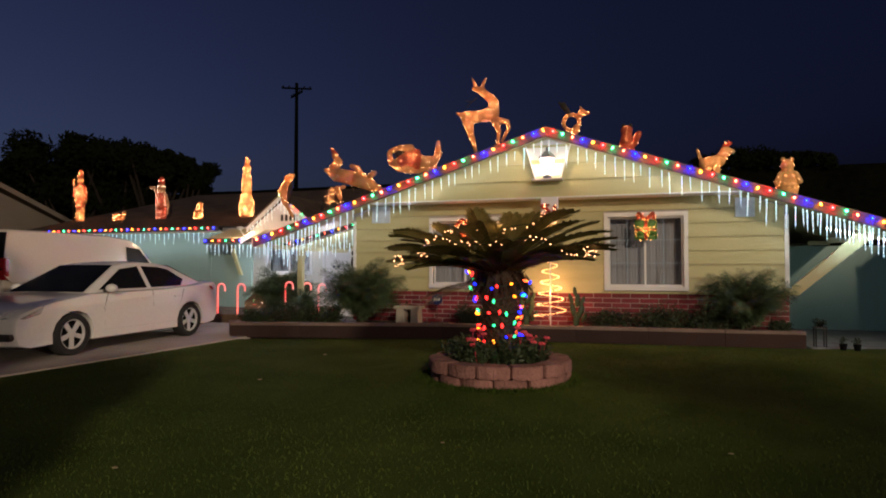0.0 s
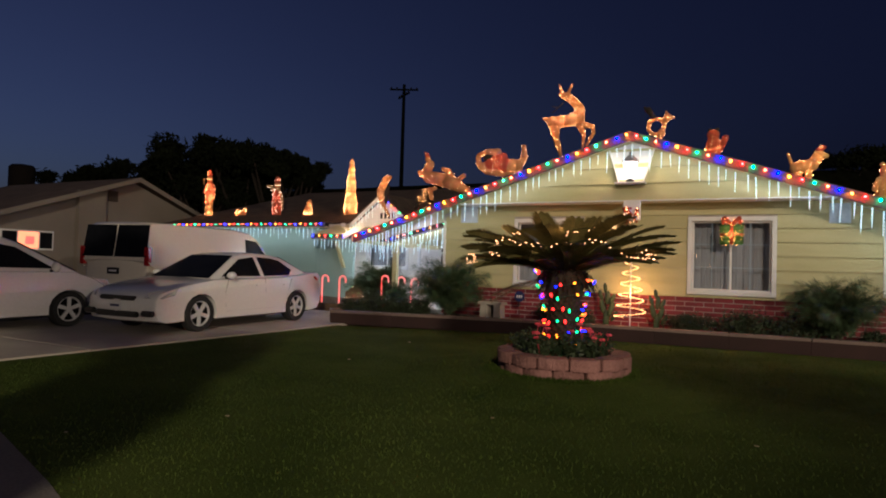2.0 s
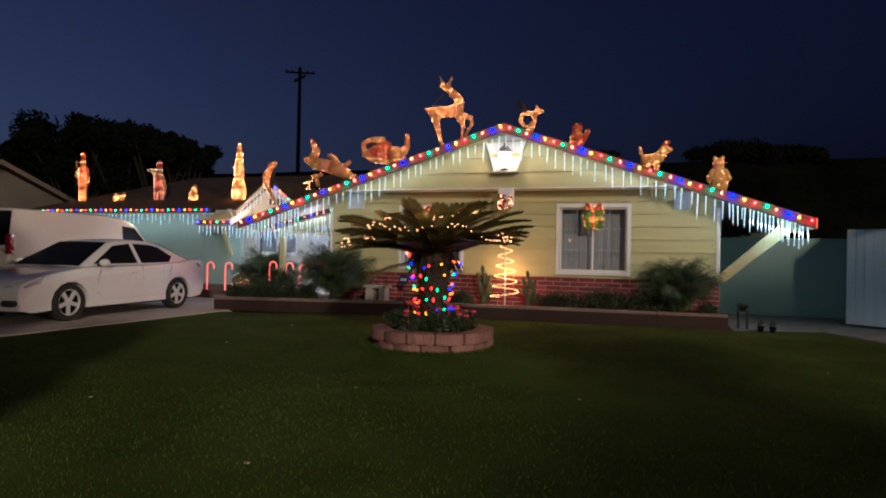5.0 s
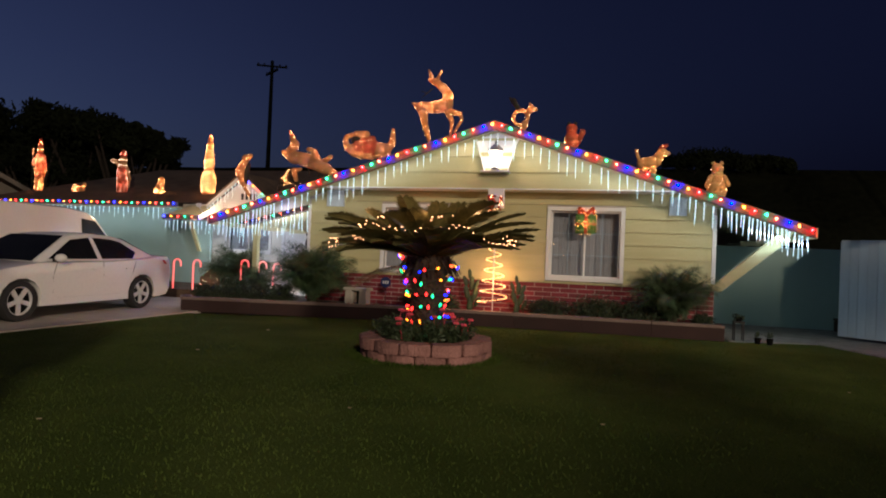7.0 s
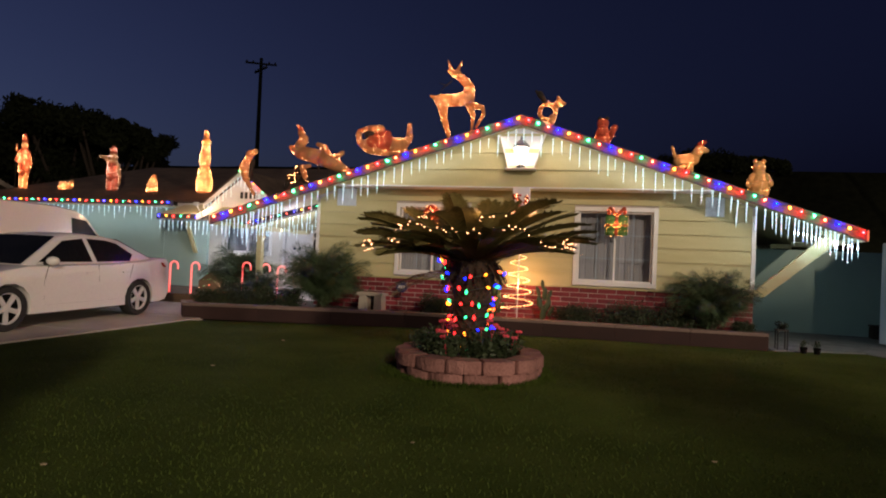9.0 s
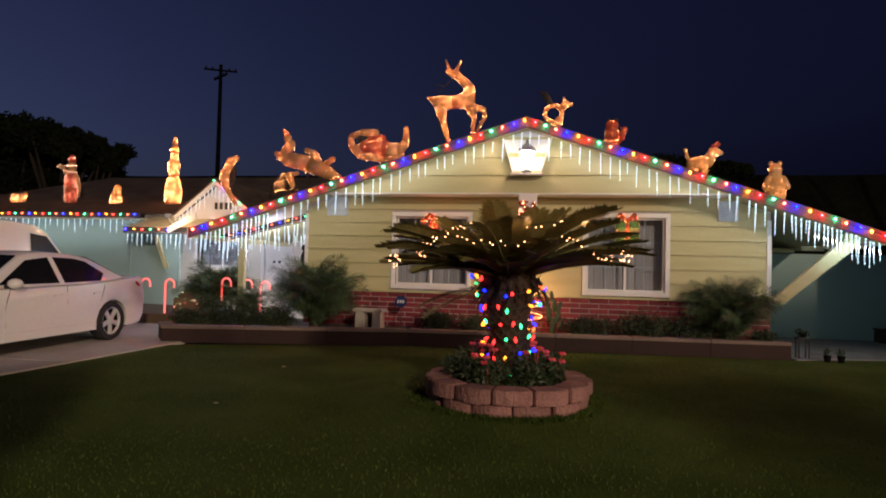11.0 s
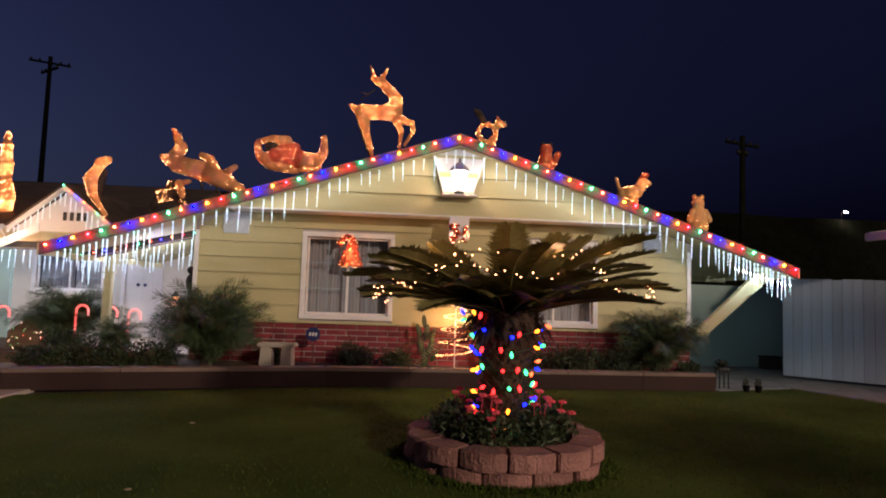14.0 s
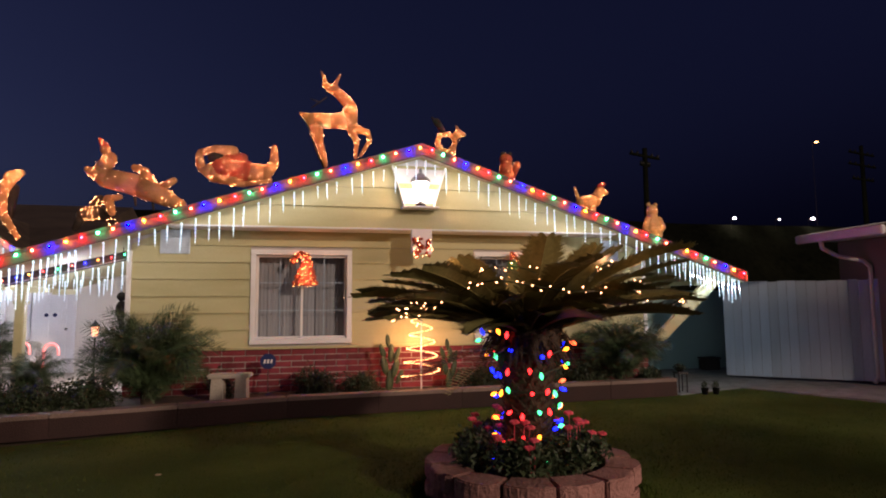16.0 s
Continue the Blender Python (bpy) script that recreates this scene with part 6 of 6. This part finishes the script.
def boxy(at, name, label, prof_top, length, width, belt, cab, hw, wheels, panes, paint, screen, rear, height):
    """A van or people carrier: body to the belt line, cabin above it, dark panes on the flanks."""
    car = thing(name, at, label, "van", "parked cars")
    L = length / 2
    bottom = arch(wheels[1], 0.39, 0.24) + arch(wheels[0], 0.39, 0.24)
    prof = prof_top + [(-L + 0.15, 0.25)] + bottom + [(L - 0.25, 0.22)]
    part("body", slab_body(prof, width, 0.05), M[paint], car, "white painted body", True)
    part("roof", greenhouse(cab, hw), M[paint], car, "white roof and pillars", True)
    part("windscreen", cross_panel(*screen, hw, 0.92, 0.01), M["carglass"], car, "dark windscreen")
    for a, b in rear:
        part("rear_window", prism(B(), [(-L - 0.005, a, belt + 0.08), (-L - 0.005, b, belt + 0.08), (-L + 0.10, b * 0.97, height - 0.16), (-L + 0.10, a * 0.97, height - 0.16)], (-0.012, 0, 0)), M["carglass"], car, "dark rear door glass")
    for s in (-1, 1):
        for p in panes:
            part("side_window", side_panel(p, hw, 0.006, s), M["carglass"], car, "dark side glass")
        for x in wheels:
            wheel_parts(car, (x, s * (width / 2 - 0.11), 0.33), s, 0.335)
        m = part("mirror", ball(B(), (L - 1.35, s * (width / 2 + 0.08), belt + 0.08), 0.11, (0.6, 0.9, 0.9), 2), M["black" if name == "cargo_van" else paint], car, "", True)
        part("mirror_stalk", rod(B(), (L - 1.35, s * (width / 2 - 0.08), belt), (L - 1.35, s * (width / 2 + 0.05), belt + 0.04), 0.03), M["black"], m)
        part("tail_light", soft_box(-L - 0.012, s * (width / 2 - 0.07) - 0.055, belt - 0.10, -L + 0.1, s * (width / 2 - 0.07) + 0.075, belt + 0.30, 0.015), M["redlens"], car, "tall red tail light")
        part("headlight", prism(B(), [(L - 0.28, s * width * 0.47, 0.72), (L - 0.06, s * width * 0.36, 0.70), (L - 0.14, s * width * 0.36, 0.86), (L - 0.62, s * width * 0.475, 0.92)], (0.04, s * 0.03, 0.01)), M["headlens"], car, "clear headlight")
    part("underbody", soft_box(-L + 0.3, -width / 2 + 0.18, 0.18, L - 0.3, width / 2 - 0.18, 0.55, 0.03), M["black"], car)
    pl = part("number_plate", soft_box(-L - 0.02, -0.17, belt - 0.30, -L, 0.17, belt - 0.16, 0.004), M["black"], car)
    part("plate_bar", soft_box(-L - 0.024, -0.11, belt - 0.25, -L - 0.021, 0.11, belt - 0.21, 0.001), M["white"], pl)
    part("rear_bumper", soft_box(-L - 0.06, -width / 2 + 0.08, 0.34, -L + 0.1, width / 2 - 0.08, 0.56, 0.04), M["black"], car)
    return car


sedan(pose(-9.58, 9.06, 0.025, 0, 0, -87) @ Matrix.Scale(1.03, 4))
boxy(pose(-11.95, 5.15, 0.025, 0, 0, 91), "people_carrier", "white people carrier with dark glass on the driveway",
     [(2.50, 0.35), (2.54, 0.55), (2.46, 0.74), (2.20, 0.90), (1.60, 1.05), (0.4, 1.06), (-2.2, 1.08), (-2.50, 1.05), (-2.56, 0.6), (-2.5, 0.35)], 5.1, 1.96, 1.05,
     [(1.75, 1.02), (0.65, 1.58), (0.3, 1.70), (-0.6, 1.76), (-1.9, 1.72), (-2.35, 1.62), (-2.52, 1.05), (-2.4, 1.0)], lambda z: 0.93 - (z - 1.03) / 0.72 * 0.22, (1.55, -1.50),
     [[(1.25, 1.10), (0.62, 1.48), (0.05, 1.58), (-0.02, 1.12)], [(-0.12, 1.12), (-0.05, 1.59), (-1.15, 1.62), (-1.2, 1.14)], [(-1.32, 1.14), (-1.26, 1.62), (-2.1, 1.56), (-2.3, 1.16)]], "carwhite", ((1.70, 1.05), (0.62, 1.60)), [(-0.75, 0.75)], 1.76)
boxy(pose(-12.75, 11.25, 0.025, 0, 0, 99) @ Matrix.Diagonal((1, 1, 1.04, 1)), "cargo_van", "cream white cargo van with dark rear door windows", 
     [(2.74, 0.40), (2.80, 0.60), (2.74, 0.90), (2.55, 1.06), (1.85, 1.22), (0.4, 1.25), (-2.5, 1.25), (-2.82, 1.22), (-2.84, 0.6), (-2.8, 0.36)], 5.66, 2.0, 1.22,
     [(2.0, 1.18), (1.25, 1.90), (0.95, 2.02), (0.2, 2.08), (-1.6, 2.08), (-2.6, 2.06), (-2.74, 2.0), (-2.83, 1.22), (-2.7, 1.1)], lambda z: 0.985 - (z - 1.22) / 0.86 * 0.14, (1.75, -1.75),
     [[(1.75, 1.30), (1.22, 1.80), (0.72, 1.84), (0.68, 1.32)]], "vanwhite", ((1.95, 1.22), (1.22, 1.90)), [(-0.93, -0.02), (0.02, 0.93)], 2.16)

# ---- neighbour on the far side of the driveway ----
far = thing("neighbour_bungalow", (0, 0, 0), "plain tan stucco bungalow seen end on", "house")
NX = -23.0
part("wall", prism(B(), [(NX, 8.9, 0), (NX, 21.5, 0), (NX, 21.5, 2.6), (NX, 16.4, 4.56), (NX, 8.9, 1.92)], (-0.2, 0, 0)), M["neighbour"], far)
part("roof", prism(B(), [(NX + 0.6, 8.3, 1.74), (NX + 0.6, 16.4, 4.60), (NX - 9, 16.4, 4.60), (NX - 9, 8.3, 1.74)], (0, 0, 0.08)), M["shingle"], far)
part("roof", prism(B(), [(NX + 0.6, 16.4, 4.60), (NX + 0.6, 22.3, 2.27), (NX - 9, 22.3, 2.27), (NX - 9, 16.4, 4.60)], (0, 0, 0.08)), M["shingle"], far)
part("rake_board", prism(B(), [(NX + 0.6, 8.3, 1.64), (NX + 0.6, 16.4, 4.50), (NX + 0.6, 16.4, 4.69), (NX + 0.6, 8.3, 1.83)], (0.04, 0, 0)), M["neighbour"], far)
part("rake_board", prism(B(), [(NX + 0.6, 16.4, 4.50), (NX + 0.6, 22.3, 2.17), (NX + 0.6, 22.3, 2.36), (NX + 0.6, 16.4, 4.69)], (0.04, 0, 0)), M["neighbour"], far)
part("vent", soft_box(NX, 15.4, 3.6, NX + 0.03, 15.85, 4.05, 0.01), M["timber"], far)
part("chimney_breast", soft_box(NX, 14.1, 0, NX + 0.25, 15.2, 3.9, 0.01), M["neighbour"], far)
wn_ = part("window", soft_box(NX, 11.45, 1.50, NX + 0.05, 13.3, 2.22, 0.01), M["white"], far)
part("pane", soft_box(NX + 0.05, 11.52, 1.56, NX + 0.058, 12.0, 2.16, 0.002), M["carglass"], wn_)
part("pane", soft_box(NX + 0.05, 12.05, 1.56, NX + 0.058, 12.75, 2.16, 0.002), M["orangewin"], wn_, "orange lit pane with a pale notice")
part("notice", soft_box(NX + 0.06, 12.28, 1.7, NX + 0.065, 12.6, 2.0, 0.002), M["cane"], wn_)
part("pane", soft_box(NX + 0.05, 12.80, 1.56, NX + 0.058, 13.24, 2.16, 0.002), M["carglass"], wn_)

# ---- distance: embankment, trees, poles, lamps ----
bm = B()
ex, ridge_rows = [x * 6.0 for x in range(-32, 33)], []
for y, z in ((52.0, 0.0), (56.0, 6.0), (60.0, 10.35), (80.0, 10.4), (90.0, 0.0)):
    ridge_rows.append([bm.verts.new((x, y + noise.noise(Vector((x * 0.1, y, 0))) * 0.8, z + (0.25 * noise.noise(Vector((x * 0.15, y, 3))) if z > 1 else 0))) for x in ex])
for a, b in zip(ridge_rows, ridge_rows[1:]):
    for i in range(len(ex) - 1):
        bm.faces.new((a[i], a[i + 1], b[i + 1], b[i]))
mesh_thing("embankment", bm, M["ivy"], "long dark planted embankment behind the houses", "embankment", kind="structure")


def tree(at, height, spread, seed, label, crown_from=0.3, n=2600, size=0.16):
    rnd = random.Random(seed)
    t = thing("tree", at, label, "tree", "trees behind the houses")
    bm = B()
    limbs = []
    rod(bm, (0, 0, -0.2), (0.1, 0, height * crown_from), height * 0.03, height * 0.022, 10)
    for i in range(9):
        a, up = i * 2.4 + rnd.uniform(-0.3, 0.3), rnd.uniform(0.5, 0.88)
        tip = Vector((spread * rnd.uniform(0.35, 0.75) * math.cos(a), spread * rnd.uniform(0.35, 0.75) * math.sin(a), height * up))
        rod(bm, (0.1, 0, height * crown_from * rnd.uniform(0.7, 1.0)), tip, height * 0.014, height * 0.005, 6)
        limbs.append(tip)
    part("trunk", bm, M["timber"], t)
    vs, fs = [], []
    for i, tip in enumerate(limbs + [Vector((0, 0, height * 0.8))]):
        for k in range(2):
            c = tip + Vector((rnd.uniform(-1, 1), rnd.uniform(-1, 1), rnd.uniform(-0.5, 0.6))) * spread * 0.18
            r = spread * rnd.uniform(0.26, 0.42)
            v, f = leaf_cloud(c, (r, r, r * 0.75), n // 20, size, seed * 50 + i * 2 + k, 0.1, 1.2)
            o = len(vs)
            vs += v
            fs += [tuple(q + o for q in g) for g in f]
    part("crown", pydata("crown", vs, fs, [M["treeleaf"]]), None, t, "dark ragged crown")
    return t


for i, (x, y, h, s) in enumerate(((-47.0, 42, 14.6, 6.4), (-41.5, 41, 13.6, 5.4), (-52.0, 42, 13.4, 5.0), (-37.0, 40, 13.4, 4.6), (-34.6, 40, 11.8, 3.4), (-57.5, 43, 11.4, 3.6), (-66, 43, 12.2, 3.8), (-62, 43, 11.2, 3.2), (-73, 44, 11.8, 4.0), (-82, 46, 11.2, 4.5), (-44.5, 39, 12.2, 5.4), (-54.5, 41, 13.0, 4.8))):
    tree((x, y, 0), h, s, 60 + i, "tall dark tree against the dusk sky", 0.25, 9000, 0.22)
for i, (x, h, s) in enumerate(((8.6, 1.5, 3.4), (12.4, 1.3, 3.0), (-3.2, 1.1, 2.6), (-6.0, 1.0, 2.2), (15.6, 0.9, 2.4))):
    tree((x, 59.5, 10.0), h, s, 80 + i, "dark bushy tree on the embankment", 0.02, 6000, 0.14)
tank = thing("water_tank", (-113.5, 60.0, -0.5), "dark round tank on the skyline", "tank")
part("drum", turned([(2.0, 0), (2.0, 16.7), (1.6, 17.1), (0.2, 17.3)], 24), M["timber"], tank)


def pole(at, height, arms, label):
    p = thing("utility_pole", at, label, "utility pole", "utility poles")
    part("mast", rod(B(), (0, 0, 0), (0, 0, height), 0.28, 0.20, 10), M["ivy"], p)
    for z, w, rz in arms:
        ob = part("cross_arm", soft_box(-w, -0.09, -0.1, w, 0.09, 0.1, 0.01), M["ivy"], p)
        ob.matrix_basis = pose(0, 0, z, 0, 0, rz)
        for k in (-0.9, -0.5, 0.5, 0.9):
            q = part("insulator", turned([(0.09, 0.1), (0.12, 0.2), (0.06, 0.34)], 8), M["black"], ob)
            q.location = (w * k, 0, 0)
    return p


pole((-40.95, 68.4, 10.2), 15.1, ((14.4, 1.9, 25), (13.6, 1.7, -35)), "dark wooden utility pole against the sky")
pole((25.2, 49.1, 0.0), 15.2, ((14.5, 1.9, 20), (13.7, 0.6, 20)), "dark wooden utility pole beyond the roofs")
pole((60.5, 60.0, 10.2), 10.0, ((9.0, 2.6, 15), (7.6, 2.8, 15), (5.9, 2.2, 15)), "dark utility pole with three cross arms")
for x, y, z, mt, r in ((54.2, 60.0, 20.3, "faramber", 0.16), (41.9, 59.0, 10.9, "farlamp", 0.15), (52.0, 59.0, 11.1, "farlamp", 0.15), (47.6, 59.0, 10.9, "farlamp", 0.09)):
    s = thing("street_lamp", (x, y, 0), "distant lit street lamp on the embankment", "street lamp", "distant lamps")
    part("mast", rod(B(), (0, 0.6, 0), (0, 0.6, z), 0.03, 0.015, 6), M["timber"], s)
    part("head", ball(B(), (0, 0, z), r, (1.6, 1, 0.6), 2), M[mt], s, "glowing lamp head")
    part("arm", rod(B(), (0, 0.6, z), (0, 0.1, z + 0.1), 0.05), M["timber"], s)

# street tree behind the camera, whose trunk shades a band of the lawn
st = thing("unseen_tree", (-1.2, -1.55, 0.0), "street tree at the kerb, forked into two leaning limbs", "tree")
part("trunk", turned([(0.36, -0.1), (0.30, 0.2), (0.27, 0.9), (0.28, 1.7)], 14), M["bark"], st, "", True)
part("limb", tube(B(), [(0, 0, 1.6), (-0.22, -0.16, 2.3), (-0.5, -0.4, 3.1), (-1.3, -1.0, 4.1)], 0.24, 10), M["bark"], st)
part("limb", rod(B(), (-1.0, -0.8, 3.8), (-2.5, -1.0, 4.4), 0.12, 0.05), M["bark"], st)
part("limb", tube(B(), [(-0.3, -0.2, 2.5), (-1.6, 0.8, 2.9), (-3.5, 1.9, 3.3)], 0.09, 8), M["bark"], st)
part("limb", rod(B(), (-2.4, 1.2, 3.1), (-4.1, 0.6, 3.7), 0.08, 0.04), M["bark"], st)
part("limb", rod(B(), (-3.2, 1.65, 3.25), (-5.4, 2.9, 3.9), 0.08, 0.04), M["bark"], st)
part("limb", rod(B(), (-1.2, -0.95, 4.0), (-2.9, -0.2, 4.1), 0.09, 0.04), M["bark"], st)
part("limb", tube(B(), [(0, 0, 1.6), (0.3, 0.0, 2.3), (0.8, -0.4, 3.4)], 0.10, 8), M["bark"], st)
vs, fs = [], []
for c, r, n, k in (((-0.3, 0.0, 2.3), (1.0, 1.0, 0.75), 5200, 901), ((-0.5, 0.7, 3.1), (0.9, 0.9, 0.7), 4200, 902), ((-1.3, -1.0, 4.1), (1.1, 1.1, 0.6), 3600, 903), ((-2.5, -1.0, 4.4), (1.2, 1.0, 0.65), 3600, 904), ((-3.4, 1.95, 3.3), (1.05, 1.0, 0.7), 5600, 905), ((-5.4, 2.9, 3.9), (1.3, 1.2, 0.75), 5200, 908), ((-4.2, 0.6, 3.7), (1.2, 1.1, 0.65), 4200, 906), ((-2.9, -0.2, 4.1), (1.2, 1.2, 0.65), 4200, 907)):
    v, f = leaf_cloud(c, r, n, 0.09, k, 0.02)
    fs += [tuple(q + len(vs) for q in g) for g in f]
    vs += v
part("crown", pydata("crown", vs, fs, [M["treeleaf"]]), None, st)

# an unseen second tree farther along the kerb, added to shade the lawn's far side
st = thing("unseen_tree", (8.6, -5.4, 0.0), "unseen tree added at the kerb, its broad crown shading lawn and side yard", "tree")
part("trunk", turned([(0.26, -0.1), (0.21, 0.3), (0.18, 1.8), (0.19, 3.1)], 14), M["bark"], st, "", True)
vs, fs = [], []
# the two high lobes are placed to shade the side yard wall and fence
for i, (x, y, z) in enumerate(((-0.7, -0.9, 4.9), (-1.0, -2.4, 5.1), (-1.4, 0.8, 5.4), (2.7, 0.0, 7.6), (4.3, 0.3, 7.3))):
    part("limb", tube(B(), [(0, 0, 2.9), (x * 0.4, y * 0.4, 2.9 + 0.5 * (z - 2.9)), (x, y, z)], 0.08, 8), M["bark"], st)
    v, f = leaf_cloud((x, y, z), (1.7, 1.7, 0.8), 480 if z < 6 else 900, 0.09, 930 + i, 0.02)
    fs += [tuple(q + len(vs) for q in g) for g in f]
    vs += v
part("crown", pydata("crown", vs, fs, [M["treeleaf"]]), None, st)

# ---- grass blades on the lawn ----
rnd = random.Random(2024)
inside = lambda x, y: sum(((ya > y) != (yb > y)) and x < (xb - xa) * (y - ya) / (yb - ya) + xa for (xa, ya), (xb, yb) in zip(lawn_edge, lawn_edge[1:] + lawn_edge[:1])) % 2 == 1
rise = lambda x, y: float(np.interp(math.hypot(x - PC.x, y - PC.y), (0.7, 1.05, 1.4, 1.9, 2.3), (0.085, 0.078, 0.05, 0.015, 0.0)))
vs, fs = [], []
while len(fs) < 90000:
    x, y = rnd.uniform(-7.8, 6.6), rnd.uniform(1.0, 12.6)
    if rnd.random() > 1.15 - y / 14 or not inside(x, y) or (x - PC.x) ** 2 + (y - PC.y) ** 2 < 0.8:
        continue
    tone = 0.6 + 0.5 * noise.noise(Vector((x * 0.6, y * 0.6, 1)))
    h, a, w = rnd.uniform(0.010, 0.026) * (0.7 + tone * 0.5), rnd.uniform(0, 6.283), rnd.uniform(0.003, 0.006)
    dx, dy, lean = math.cos(a) * w, math.sin(a) * w, rnd.uniform(0.2, 0.9) * h
    k, z = len(vs), rise(x, y)
    vs += [(x - dx, y - dy, z), (x + dx, y + dy, z), (x + dy / w * lean, y - dx / w * lean, z + h)]
    fs.append((k, k + 1, k + 2))
for i in range(5200):
    a, r = rnd.uniform(0, 6.283), 0.86 + abs(rnd.gauss(0, 0.07))
    x, y, h = PC.x + r * math.cos(a), PC.y + r * math.sin(a), rnd.uniform(0.02, 0.055)
    dx, dy = rnd.uniform(-0.006, 0.006), rnd.uniform(-0.006, 0.006)
    k, z = len(vs), rise(x, y)
    vs += [(x - dx, y - dy, z), (x + dx, y + dy, z), (x + rnd.uniform(-0.03, 0.03), y + rnd.uniform(-0.03, 0.03), z + h)]
    fs.append((k, k + 1, k + 2))
tagged(new("grass_blades", pydata("grass_blades", vs, fs, [M["blade"]])), "short mown grass blades on the lawn", "grass", kind="stuff")
bm = B()
for i in range(13):
    x, y = rnd.uniform(-5, 4), rnd.uniform(2.5, 9.5)
    if inside(x, y):
        ball(bm, (x, y, 0.03), rnd.uniform(0.012, 0.028), (1.4, 1, 0.4), 1)
tagged(new("fallen_leaves", finish(bm, "fallen_leaves", M["deadleaf"])), "a few pale dry leaves on the grass", "leaves", kind="stuff")

# ---- bricks of the base course ----
row_h, run = 0.098, 0.36
brick_full = finish(soft_box(0.007, -0.018, 0.007, run - 0.009, 0.002, row_h - 0.009, 0.005), "brick", M["brick"])
for r in range(7):
    z = 0.22 + r * row_h
    x = -6.2 - (run / 2 if r % 2 else 0)
    while x < 2.74:
        a, b = max(x, -6.2), min(x + run, 2.77)
        if b - a > 0.08:
            ob = part("brick", brick_full, None, front)
            ob.location, ob.scale = (a, WALL_Y - 0.003 - random.uniform(0, 0.006), z), ((b - a) / run, 1, 1)
        x += run
